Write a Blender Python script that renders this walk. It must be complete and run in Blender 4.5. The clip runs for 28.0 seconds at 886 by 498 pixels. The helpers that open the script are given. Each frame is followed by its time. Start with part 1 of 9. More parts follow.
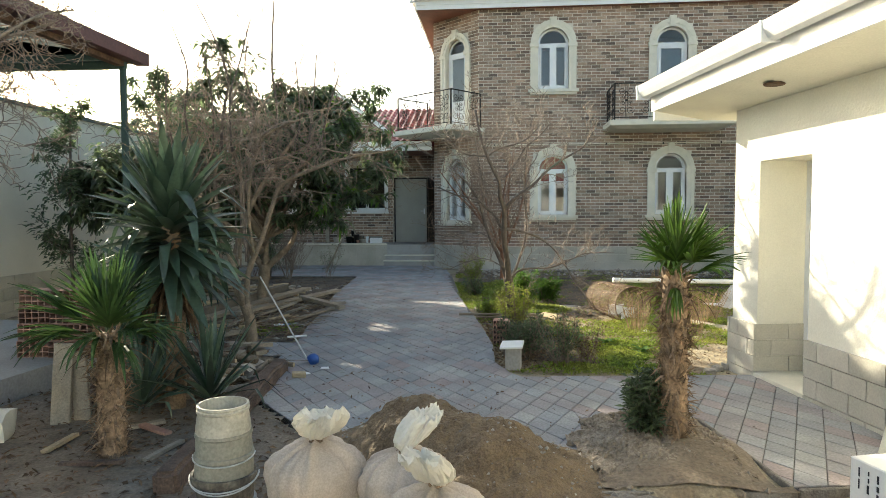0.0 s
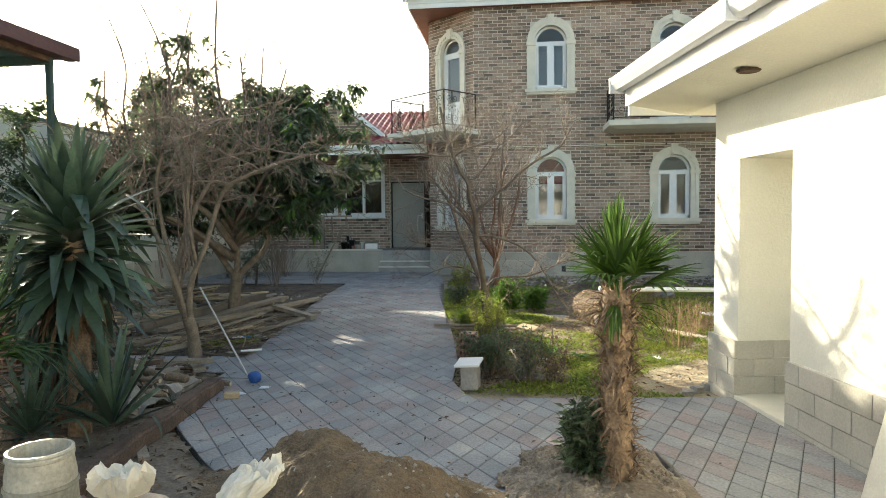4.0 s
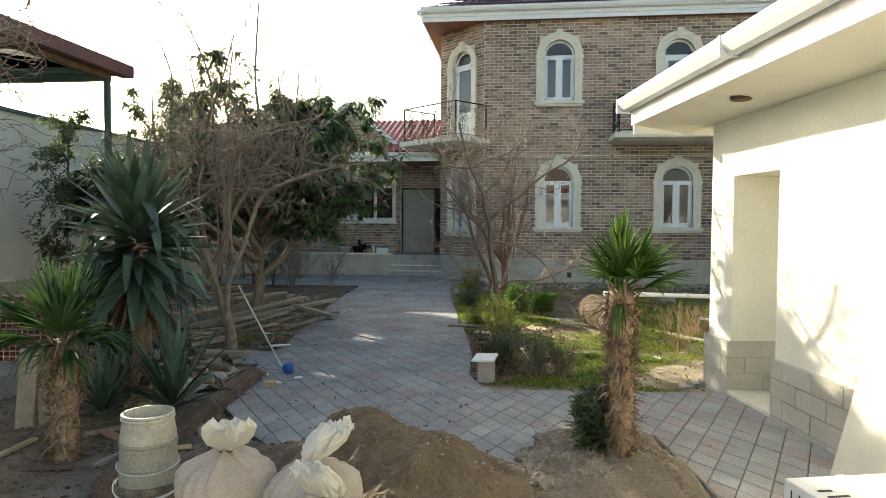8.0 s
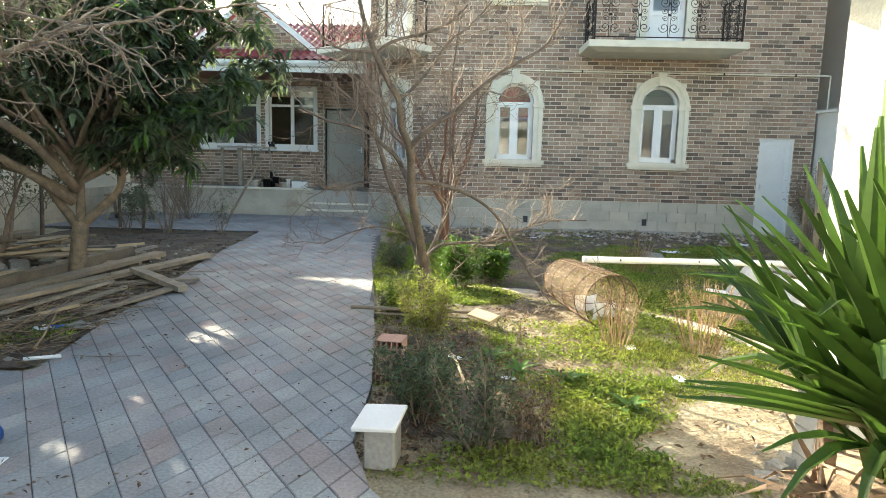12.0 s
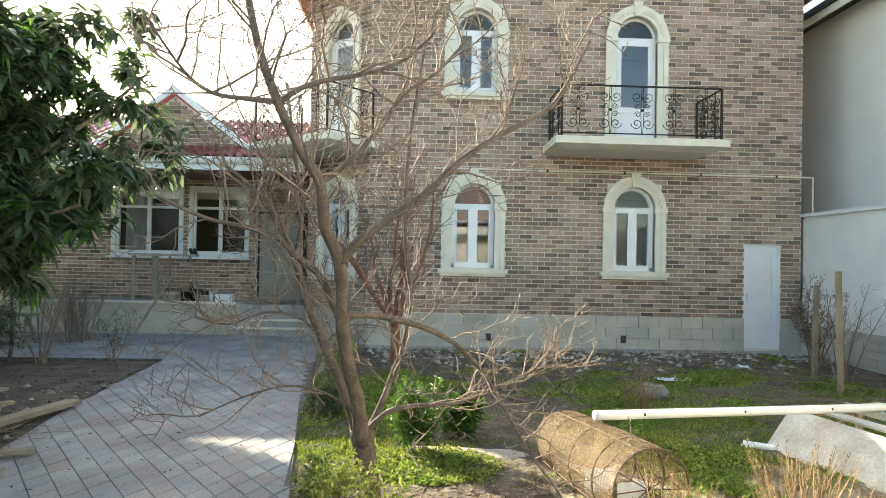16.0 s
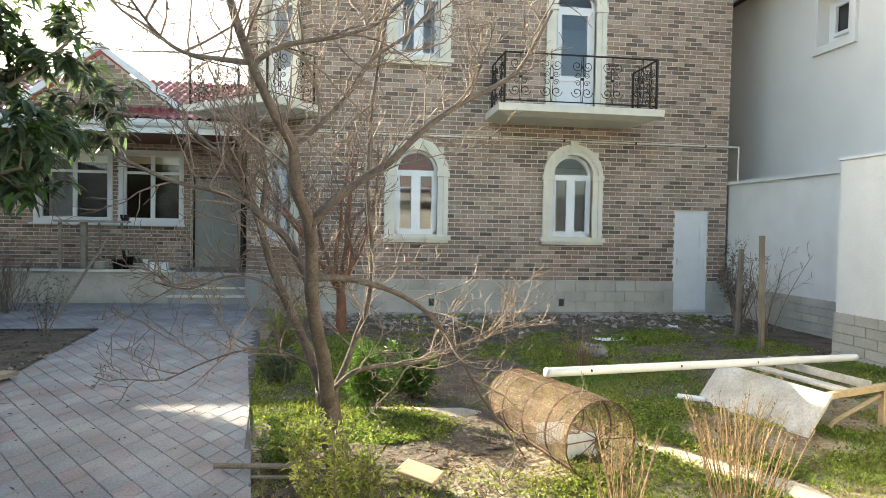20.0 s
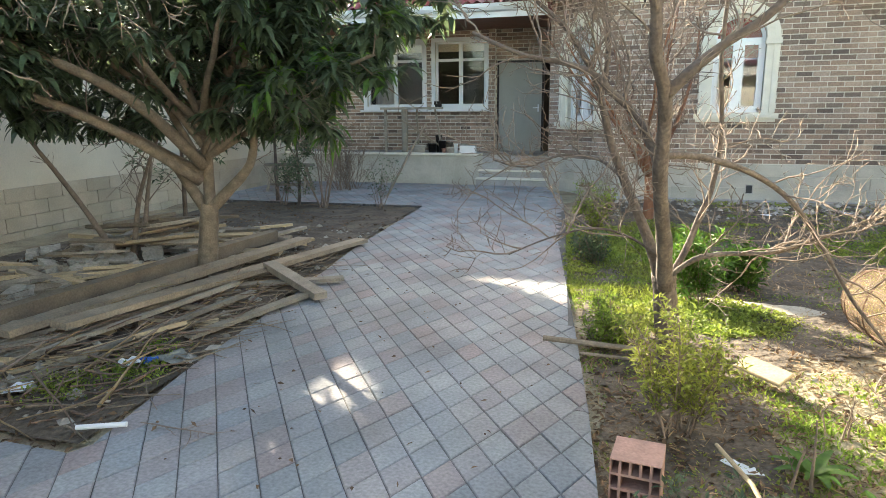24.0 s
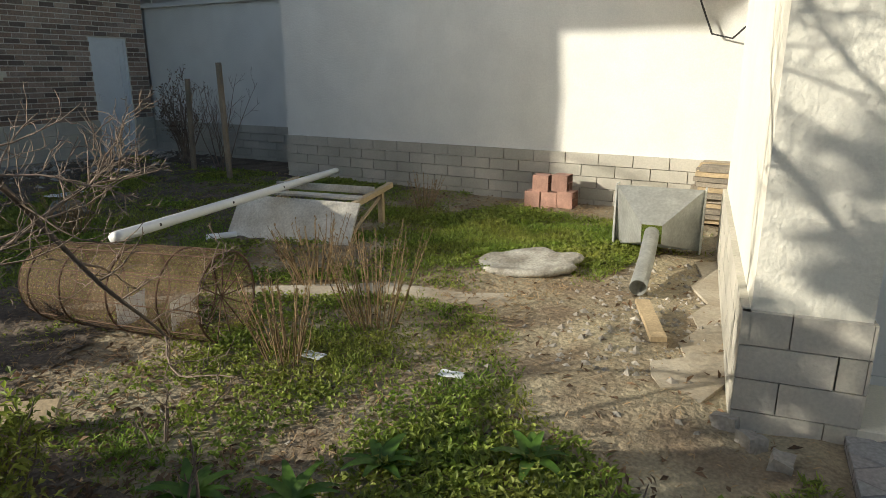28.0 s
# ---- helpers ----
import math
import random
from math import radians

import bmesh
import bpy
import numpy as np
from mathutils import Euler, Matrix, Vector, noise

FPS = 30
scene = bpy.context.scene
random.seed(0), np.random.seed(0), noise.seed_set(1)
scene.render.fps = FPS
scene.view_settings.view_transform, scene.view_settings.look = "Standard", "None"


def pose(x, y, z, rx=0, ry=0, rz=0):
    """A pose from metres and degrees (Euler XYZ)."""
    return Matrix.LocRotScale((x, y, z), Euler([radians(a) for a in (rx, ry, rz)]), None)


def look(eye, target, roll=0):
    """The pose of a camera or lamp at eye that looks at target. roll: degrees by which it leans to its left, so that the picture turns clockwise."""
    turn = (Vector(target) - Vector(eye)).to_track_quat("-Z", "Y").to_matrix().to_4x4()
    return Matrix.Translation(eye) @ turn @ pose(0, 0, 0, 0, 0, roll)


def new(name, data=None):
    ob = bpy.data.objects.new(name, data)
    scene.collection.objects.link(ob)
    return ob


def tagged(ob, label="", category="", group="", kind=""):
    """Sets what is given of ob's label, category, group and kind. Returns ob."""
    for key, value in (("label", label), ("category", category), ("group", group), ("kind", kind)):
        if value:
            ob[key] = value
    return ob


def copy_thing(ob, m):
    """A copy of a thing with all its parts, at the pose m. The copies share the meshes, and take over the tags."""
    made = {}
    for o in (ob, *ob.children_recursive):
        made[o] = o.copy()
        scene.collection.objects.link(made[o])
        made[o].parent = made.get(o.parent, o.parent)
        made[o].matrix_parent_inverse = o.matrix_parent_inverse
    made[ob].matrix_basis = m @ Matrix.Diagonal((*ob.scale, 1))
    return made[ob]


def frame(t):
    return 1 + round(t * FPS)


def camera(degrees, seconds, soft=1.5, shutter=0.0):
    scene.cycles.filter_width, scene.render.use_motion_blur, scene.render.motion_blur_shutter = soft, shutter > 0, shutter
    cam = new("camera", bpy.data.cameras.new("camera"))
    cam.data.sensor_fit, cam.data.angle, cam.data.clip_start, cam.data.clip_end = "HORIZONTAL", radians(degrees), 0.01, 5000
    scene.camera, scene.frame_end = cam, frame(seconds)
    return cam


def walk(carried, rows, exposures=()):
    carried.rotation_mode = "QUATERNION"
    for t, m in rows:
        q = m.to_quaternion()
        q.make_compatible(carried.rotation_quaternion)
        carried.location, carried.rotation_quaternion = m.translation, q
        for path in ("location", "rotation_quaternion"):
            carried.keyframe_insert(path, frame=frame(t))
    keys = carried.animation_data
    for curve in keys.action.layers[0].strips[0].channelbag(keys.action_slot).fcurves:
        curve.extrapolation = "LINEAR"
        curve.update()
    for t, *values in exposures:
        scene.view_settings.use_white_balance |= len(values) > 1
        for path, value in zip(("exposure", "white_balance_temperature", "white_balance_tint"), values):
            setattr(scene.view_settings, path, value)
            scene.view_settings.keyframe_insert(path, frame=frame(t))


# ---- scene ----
cam = camera(68.2, 28.0, soft=0.6)
PATH = [
    (0, (1.297, 0.727, 1.585), (1.131, 2.717, 1.472), -0.3),
    (0.5, (1.445, 0.924, 1.573), (1.353, 2.918, 1.453), -0.7),
    (1, (1.627, 1.095, 1.58), (1.532, 3.082, 1.376), -1.0),
    (1.5, (1.667, 1.292, 1.584), (1.58, 3.287, 1.464), 0.0),
    (2, (1.7, 1.462, 1.604), (1.609, 3.459, 1.551), -0.7),
    (2.5, (1.814, 1.6, 1.587), (1.621, 3.589, 1.514), -0.0),
    (4.5, (1.913, 1.209, 1.579), (1.67, 3.191, 1.455), -0.9),
    (5, (1.945, 1.043, 1.57), (1.614, 3.005, 1.366), 0.2),
    (5.5, (1.93, 0.908, 1.572), (1.626, 2.878, 1.404), -0.2),
    (6, (1.827, 0.758, 1.564), (1.547, 2.73, 1.378), -1.1),
    (6.5, (1.804, 0.708, 1.585), (1.521, 2.684, 1.452), -0.1),
    (7, (1.797, 0.685, 1.613), (1.53, 2.667, 1.563), 0.2),
    (7.5, (1.79, 0.695, 1.617), (1.588, 2.684, 1.573), 0.1),
    (8, (1.788, 0.756, 1.608), (1.555, 2.741, 1.525), 0.3),
    (8.5, (1.844, 1.006, 1.576), (1.628, 2.992, 1.484), -0.6),
    (9, (1.863, 1.317, 1.572), (1.599, 3.293, 1.409), 0.3),
    (9.5, (1.841, 1.713, 1.56), (1.64, 3.692, 1.352), 0.4),
    (10, (1.888, 2.2, 1.543), (1.706, 4.181, 1.334), 0.2),
    (10.5, (1.886, 2.675, 1.524), (1.711, 4.648, 1.244), -0.6),
    (11, (1.926, 3.24, 1.491), (1.837, 5.209, 1.153), 0.3),
    (11.5, (1.925, 3.759, 1.537), (1.766, 5.719, 1.175), 0.5),
    (12, (1.873, 4.206, 1.578), (1.797, 6.184, 1.29), 1.4),
    (12.5, (1.843, 4.623, 1.604), (1.711, 6.602, 1.342), 1.4),
    (13, (1.751, 4.971, 1.633), (1.717, 6.955, 1.384), 1.8),
    (13.5, (1.658, 5.266, 1.662), (1.744, 7.255, 1.476), 0.4),
    (15.5, (1.73, 6.129, 1.637), (1.896, 8.121, 1.681), 0.5),
    (16, (1.77, 6.268, 1.637), (1.843, 8.267, 1.671), 1.2),
    (16.5, (1.721, 6.376, 1.591), (1.81, 8.374, 1.552), 2.1),
    (17, (1.723, 6.411, 1.585), (1.853, 8.404, 1.495), 1.9),
    (17.5, (1.724, 6.375, 1.679), (1.891, 8.368, 1.71), 1.4),
    (18, (1.675, 6.309, 1.654), (1.916, 8.291, 1.77), 0.0),
    (18.5, (1.618, 6.236, 1.625), (1.861, 8.219, 1.714), 0.4),
    (19, (1.6, 6.209, 1.616), (1.838, 8.195, 1.642), 0.1),
    (19.5, (1.601, 6.21, 1.616), (1.862, 8.193, 1.596), 0.4),
    (20, (1.594, 6.194, 1.612), (1.868, 8.174, 1.55), 1.1),
    (20.5, (1.568, 6.207, 1.601), (1.675, 8.2, 1.472), 1.0),
    (21, (1.52, 6.203, 1.577), (1.421, 8.193, 1.399), 1.2),
    (21.5, (1.457, 6.19, 1.571), (1.105, 8.144, 1.327), 0.9),
    (22, (1.416, 6.194, 1.558), (0.783, 8.07, 1.276), 0.5),
    (22.5, (1.339, 6.077, 1.58), (0.51, 7.864, 1.233), 1.2),
    (24.5, (1.26, 6.466, 1.535), (0.936, 8.387, 1.083), -0.7),
    (25, (1.069, 6.622, 1.515), (1.048, 8.56, 1.023), -0.8),
    (25.5, (0.902, 6.754, 1.521), (1.114, 8.68, 1.026), -2.1),
    (26, (0.798, 6.948, 1.523), (1.22, 8.846, 1.052), -2.2),
    (26.5, (0.709, 7.17, 1.495), (1.41, 8.98, 1.011), -0.2),
    (27, (0.583, 7.261, 1.518), (1.725, 8.838, 1.063), -1.8),
    (27.5, (0.717, 7.447, 1.49), (2.247, 8.639, 1.002), -1.0),
    (28, (0.753, 7.453, 1.484), (2.429, 8.411, 0.959), 0.0),
]
LIGHTNESS = [(0, 1.8), (2, 1.5), (5, 1.95), (6, 1.82), (7, 1.62), (8, 1.6), (10, 2.0), (12, 2.42), (13.5, 2.5), (16, 2.33), (18, 2.18), (20, 2.24), (22, 2.78), (25, 2.6), (26.5, 2.1), (27, 1.75), (28, 0.42)]
walk(cam, [(t, look(eye, target, roll)) for t, eye, target, roll in PATH], [(t, s, 6900 if t < 21 else 7000 if t < 26.8 else 7100 if t < 27.5 else 6350, 3 if t < 20 else 6) for t, s in LIGHTNESS])

# ---- light ----
SUN_A, SUN_E = radians(42.0), radians(20.5)
TO_SUN = Vector((-math.sin(SUN_A) * math.cos(SUN_E), math.cos(SUN_A) * math.cos(SUN_E), math.sin(SUN_E)))
world = bpy.data.worlds.new("world")
scene.world = world
world.use_nodes = True
wn = world.node_tree.nodes
wl = world.node_tree.links
bg = wn["Background"]
sky = wn.new("ShaderNodeTexSky")
sky.sky_type = "NISHITA"
sky.sun_disc = False
sky.sun_elevation = SUN_E
sky.sun_rotation = -SUN_A
sky.air_density, sky.dust_density, sky.ozone_density = 1.0, 2.5, 1.0
wl.new(sky.outputs[0], bg.inputs[0])
bg.inputs[1].default_value = 0.12
sun_data = bpy.data.lights.new("sun", "SUN")
sun_data.energy, sun_data.angle, sun_data.color = 4.4, radians(0.5), (1.0, 0.90, 0.76)
sun = new("sun", sun_data)
sun.matrix_world = look((0, 0, 30), Vector((0, 0, 30)) - TO_SUN)
scene.view_settings.exposure = 1.5

# ---- building helpers ----
MATS = {}


def mat(name, color, rough=0.8, metal=0.0, var=0.25, scale=6.0, fine=60.0, bump=0.3, bump_scale=None, color2=None,
        spread=(0.35, 0.65), rand=0.0, dist=0.01, island=False, spec=None, alpha=None, transl=0.0):
    """A procedural surface: two scales of colour variation, relief and, per object or per island, a random shade."""
    m = bpy.data.materials.new(name)
    m.use_nodes = True
    n, l = m.node_tree.nodes, m.node_tree.links
    b = n["Principled BSDF"]
    tc = n.new("ShaderNodeTexCoord")
    big, small = n.new("ShaderNodeTexNoise"), n.new("ShaderNodeTexNoise")
    big.inputs["Scale"].default_value, small.inputs["Scale"].default_value = scale, fine
    big.inputs["Detail"].default_value, small.inputs["Detail"].default_value = 5, 3
    coord = n.new("ShaderNodeNewGeometry")
    l.new(coord.outputs["Position"], big.inputs["Vector"])
    l.new(coord.outputs["Position"], small.inputs["Vector"])
    ramp = n.new("ShaderNodeMapRange")
    ramp.inputs["From Min"].default_value, ramp.inputs["From Max"].default_value = spread
    l.new(big.outputs["Fac"], ramp.inputs["Value"])
    mix = n.new("ShaderNodeMix")
    mix.data_type = "RGBA"
    c2 = color2 or tuple(c * (1 - var) for c in color)
    mix.inputs["A"].default_value, mix.inputs["B"].default_value = (*color, 1), (*c2, 1)
    l.new(ramp.outputs[0], mix.inputs["Factor"])
    grain = n.new("ShaderNodeMapRange")
    grain.inputs["From Min"].default_value, grain.inputs["From Max"].default_value = 0.3, 0.7
    grain.inputs["To Min"].default_value, grain.inputs["To Max"].default_value = 1 - var * 0.7, 1 + var * 0.5
    l.new(small.outputs["Fac"], grain.inputs["Value"])
    hsv = n.new("ShaderNodeHueSaturation")
    l.new(mix.outputs["Result"], hsv.inputs["Color"])
    if rand or island:
        src = coord.outputs["Random Per Island"] if island else n.new("ShaderNodeObjectInfo").outputs["Random"]
        r = n.new("ShaderNodeMapRange")
        r.inputs["To Min"].default_value, r.inputs["To Max"].default_value = 1 - rand, 1 + rand
        l.new(src, r.inputs["Value"])
        mul = n.new("ShaderNodeMath")
        mul.operation = "MULTIPLY"
        l.new(r.outputs[0], mul.inputs[0])
        l.new(grain.outputs[0], mul.inputs[1])
        l.new(mul.outputs[0], hsv.inputs["Value"])
    else:
        l.new(grain.outputs[0], hsv.inputs["Value"])
    l.new(hsv.outputs[0], b.inputs["Base Color"])
    b.inputs["Roughness"].default_value, b.inputs["Metallic"].default_value = rough, metal
    if spec is not None:
        b.inputs["Specular IOR Level"].default_value = spec
    if transl:
        tr = n.new("ShaderNodeBsdfTranslucent")
        l.new(hsv.outputs[0], tr.inputs["Color"])
        ms = n.new("ShaderNodeMixShader")
        ms.inputs[0].default_value = transl
        l.new(b.outputs[0], ms.inputs[1])
        l.new(tr.outputs[0], ms.inputs[2])
        l.new(ms.outputs[0], n["Material Output"].inputs["Surface"])
    if bump:
        bp = n.new("ShaderNodeBump")
        bp.inputs["Strength"].default_value, bp.inputs["Distance"].default_value = bump, dist
        src = small
        if bump_scale:
            src = n.new("ShaderNodeTexNoise")
            src.inputs["Scale"].default_value, src.inputs["Detail"].default_value = bump_scale, 6
            l.new(coord.outputs["Position"], src.inputs["Vector"])
        l.new(src.outputs["Fac"], bp.inputs["Height"])
        l.new(bp.outputs[0], b.inputs["Normal"])
    MATS[name] = m
    return m


def glass(name, tint=(0.9, 0.95, 1.0)):
    m = bpy.data.materials.new(name)
    m.use_nodes = True
    b = m.node_tree.nodes["Principled BSDF"]
    b.inputs["Base Color"].default_value = (*tint, 1)
    b.inputs["Roughness"].default_value = 0.03
    b.inputs["IOR"].default_value = 1.5
    b.inputs["Transmission Weight"].default_value = 1.0
    return m


def part(name, bm, material, parent=None, label="", smooth=False):
    me = bpy.data.meshes.new(name)
    bmesh.ops.recalc_face_normals(bm, faces=bm.faces) if len(bm.faces) < 20000 else None
    bm.to_mesh(me)
    bm.free()
    if smooth:
        me.shade_smooth()
    for m in (material if isinstance(material, (list, tuple)) else [material]):
        me.materials.append(m)
    ob = new(name, me)
    if parent is not None:
        ob.parent = parent
    if label:
        ob["label"] = label
    return ob


def raw(name, verts, faces, material, parent=None, label="", smooth=False, mats=None):
    me = bpy.data.meshes.new(name)
    me.from_pydata(verts, [], faces)
    if smooth:
        me.shade_smooth()
    for m in (material if isinstance(material, (list, tuple)) else [material]):
        me.materials.append(m)
    if mats is not None:
        me.polygons.foreach_set("material_index", mats)
    me.update()
    ob = new(name, me)
    if parent is not None:
        ob.parent = parent
    if label:
        ob["label"] = label
    return ob


def thing(name, m, label, category, group="", kind=""):
    ob = new(name)
    ob.empty_display_size = 0.1
    ob.matrix_basis = m if isinstance(m, Matrix) else Matrix.Translation(m)
    return tagged(ob, label, category, group, kind)


def box(bm, x0, x1, y0, y1, z0, z1, m=None, bevel=0.0):
    vs = [bm.verts.new((x, y, z)) for z in (z0, z1) for y in (y0, y1) for x in (x0, x1)]
    if m is not None:
        for v in vs:
            v.co = m @ v.co
    fs = [bm.faces.new([vs[i] for i in q]) for q in ((0, 2, 3, 1), (4, 5, 7, 6), (0, 1, 5, 4), (2, 6, 7, 3), (0, 4, 6, 2), (1, 3, 7, 5))]
    if bevel:
        es = {e for f in fs for e in f.edges}
        bmesh.ops.bevel(bm, geom=list(es), offset=bevel, segments=1, affect="EDGES", profile=0.5)
    return vs


def boxm(x0, x1, y0, y1, z0, z1, m=None, bevel=0.0):
    bm = bmesh.new()
    box(bm, x0, x1, y0, y1, z0, z1, m, bevel)
    return bm


def prism(pts, z0, z1):
    """A prism over a plan polygon."""
    bm = bmesh.new()
    a = [bm.verts.new((x, y, z0)) for x, y in pts]
    b = [bm.verts.new((x, y, z1)) for x, y in pts]
    n = len(pts)
    bm.faces.new(a[::-1])
    bm.faces.new(b)
    for i in range(n):
        bm.faces.new((a[i], a[(i + 1) % n], b[(i + 1) % n], b[i]))
    return bm


def tube(bm, pts, radii, sides=6, cap=True):
    """A tapered tube along points."""
    rings = []
    prev = None
    for i, p in enumerate(pts):
        p = Vector(p)
        d = (Vector(pts[min(i + 1, len(pts) - 1)]) - Vector(pts[max(i - 1, 0)])).normalized()
        if prev is None:
            u = d.orthogonal().normalized()
        else:
            u = (prev - d * prev.dot(d))
            u = u.normalized() if u.length > 1e-5 else d.orthogonal().normalized()
        prev = u
        w = d.cross(u)
        r = radii[i] if isinstance(radii, (list, tuple)) else radii
        rings.append([bm.verts.new(p + (u * math.cos(a) + w * math.sin(a)) * r) for a in (2 * math.pi * k / sides for k in range(sides))])
    for a, b in zip(rings, rings[1:]):
        for k in range(sides):
            bm.faces.new((a[k], a[(k + 1) % sides], b[(k + 1) % sides], b[k]))
    if cap:
        bm.faces.new(rings[0][::-1])
        bm.faces.new(rings[-1])


def tubem(pts, radii, sides=8):
    bm = bmesh.new()
    tube(bm, pts, radii, sides)
    return bm


def lathe(profile, sides=24, wob=0.0, seed=0):
    """Turned body from (radius, z) pairs; closed at ends where the radius is 0."""
    bm = bmesh.new()
    rings = []
    for r, z in profile:
        ring = []
        for k in range(sides):
            a = 2 * math.pi * k / sides
            rr = r * (1 + wob * noise.noise(Vector((math.cos(a) * 2 + seed, math.sin(a) * 2, z * 4))))
            ring.append(bm.verts.new((rr * math.cos(a), rr * math.sin(a), z)))
        rings.append(ring)
    for a, b in zip(rings, rings[1:]):
        for k in range(sides):
            bm.faces.new((a[k], a[(k + 1) % sides], b[(k + 1) % sides], b[k]))
    bm.faces.new(rings[0][::-1])
    bm.faces.new(rings[-1])
    return bm


def clip_convex(poly, x0, y0, x1, y1):
    """Keep the part of a plan polygon to the left of the line from 0 to 1."""
    out = []
    side = [(x1 - x0) * (y - y0) - (y1 - y0) * (x - x0) for x, y in poly]
    for i, p in enumerate(poly):
        q, a, b = poly[(i + 1) % len(poly)], side[i], side[(i + 1) % len(poly)]
        if a >= 0:
            out.append(p)
        if a * b < 0:
            t = a / (a - b)
            out.append((p[0] + (q[0] - p[0]) * t, p[1] + (q[1] - p[1]) * t))
    return out


def clip_to(poly, region):
    for i, p in enumerate(region):
        q = region[(i + 1) % len(region)]
        poly = clip_convex(poly, p[0], p[1], q[0], q[1])
        if len(poly) < 3:
            return []
    return poly


def area2(poly):
    return sum(poly[i][0] * poly[(i + 1) % len(poly)][1] - poly[(i + 1) % len(poly)][0] * poly[i][1] for i in range(len(poly))) / 2

# ---- materials ----
M_DIRT = mat("dirt", (0.375, 0.325, 0.215), 0.95, var=0.4, scale=2.2, fine=55, bump=1.0, dist=0.03, bump_scale=24, color2=(0.22, 0.165, 0.105))
M_PLASTER = mat("white_plaster", (0.80, 0.79, 0.74), 0.9, var=0.08, scale=2, fine=70, bump=0.6, dist=0.012, bump_scale=40)
M_ANNEX = mat("cream_plaster", (0.80, 0.775, 0.665), 0.9, var=0.07, scale=2, fine=70, bump=0.6, dist=0.012, bump_scale=40)
M_WESTWALL = mat("cream_render", (0.72, 0.665, 0.53), 0.92, var=0.10, scale=1.1, fine=60, bump=0.4, dist=0.006, color2=(0.62, 0.57, 0.45))
M_GREYPLASTER = mat("grey_plaster", (0.74, 0.735, 0.695), 0.92, var=0.06, scale=1.2, fine=70, bump=0.3, dist=0.004)
M_CREAM = mat("cream_stone", (0.74, 0.70, 0.58), 0.75, var=0.10, scale=5, fine=80, bump=0.25, dist=0.004)


def mat_pieces(name, stops, rough=0.9, island=True, grain=0.25, fine=50.0, bump=0.5, dist=0.005, scale=1.2, stain=0.25):
    """Bricks or tiles: each piece takes its own shade from a row of colours, with grain and large soft stains."""
    m = bpy.data.materials.new(name)
    m.use_nodes = True
    n, l = m.node_tree.nodes, m.node_tree.links
    b = n["Principled BSDF"]
    geo = n.new("ShaderNodeNewGeometry")
    src = geo.outputs["Random Per Island"] if island else n.new("ShaderNodeObjectInfo").outputs["Random"]
    ramp = n.new("ShaderNodeValToRGB")
    els = ramp.color_ramp.elements
    while len(els) < len(stops):
        els.new(0.5)
    for k, c in enumerate(stops):
        els[k].position, els[k].color = k / (len(stops) - 1), (*c, 1)
    l.new(src, ramp.inputs[0])
    small, big = n.new("ShaderNodeTexNoise"), n.new("ShaderNodeTexNoise")
    small.inputs["Scale"].default_value, big.inputs["Scale"].default_value = fine, scale
    small.inputs["Detail"].default_value, big.inputs["Detail"].default_value = 4, 6
    for t in (small, big):
        l.new(geo.outputs["Position"], t.inputs["Vector"])
    f1, f2 = n.new("ShaderNodeMapRange"), n.new("ShaderNodeMapRange")
    for f, t, a, c in ((f1, small, 1 - grain, 1 + grain), (f2, big, 1 - stain, 1 + stain * 0.7)):
        f.inputs["From Min"].default_value, f.inputs["From Max"].default_value = 0.3, 0.7
        f.inputs["To Min"].default_value, f.inputs["To Max"].default_value = a, c
        l.new(t.outputs["Fac"], f.inputs["Value"])
    mul = n.new("ShaderNodeMath")
    mul.operation = "MULTIPLY"
    l.new(f1.outputs[0], mul.inputs[0])
    l.new(f2.outputs[0], mul.inputs[1])
    hsv = n.new("ShaderNodeHueSaturation")
    l.new(ramp.outputs[0], hsv.inputs["Color"])
    l.new(mul.outputs[0], hsv.inputs["Value"])
    l.new(hsv.outputs[0], b.inputs["Base Color"])
    b.inputs["Roughness"].default_value = rough
    bp = n.new("ShaderNodeBump")
    bp.inputs["Strength"].default_value, bp.inputs["Distance"].default_value = bump, dist
    l.new(small.outputs["Fac"], bp.inputs["Height"])
    l.new(bp.outputs[0], b.inputs["Normal"])
    return m


BRICKS = [(0.12, 0.092, 0.075), (0.23, 0.16, 0.12), (0.35, 0.245, 0.18), (0.155, 0.118, 0.095), (0.46, 0.345, 0.26), (0.29, 0.19, 0.135), (0.40, 0.295, 0.225), (0.34, 0.26, 0.21)]
M_BRICK = mat_pieces("brick_tile", BRICKS)
M_BRICK_P = mat_pieces("brick_tile_single", BRICKS, island=False)
# even red that stands for a reflection in a window pane
M_RED_REFLECTION = mat("red_reflection", (0.30, 0.055, 0.04), 0.9, var=0.2, scale=5, fine=60, bump=0.2)
PAVERS = [(0.253, 0.262, 0.267), (0.302, 0.305, 0.305), (0.302, 0.249, 0.236), (0.240, 0.253, 0.258), (0.315, 0.315, 0.305), (0.293, 0.258, 0.249), (0.270, 0.280, 0.284)]
M_PAVER = mat_pieces("paving_tile", PAVERS, rough=0.85, grain=0.20, fine=55, bump=0.5, dist=0.004, scale=1.6, stain=0.26)
M_PAVER_P = mat_pieces("paving_tile_single", PAVERS, rough=0.85, grain=0.20, fine=55, bump=0.5, dist=0.004, scale=1.6, stain=0.26, island=False)
BLOCKS = [(0.42, 0.40, 0.335), (0.47, 0.445, 0.375), (0.51, 0.48, 0.41), (0.44, 0.42, 0.355)]
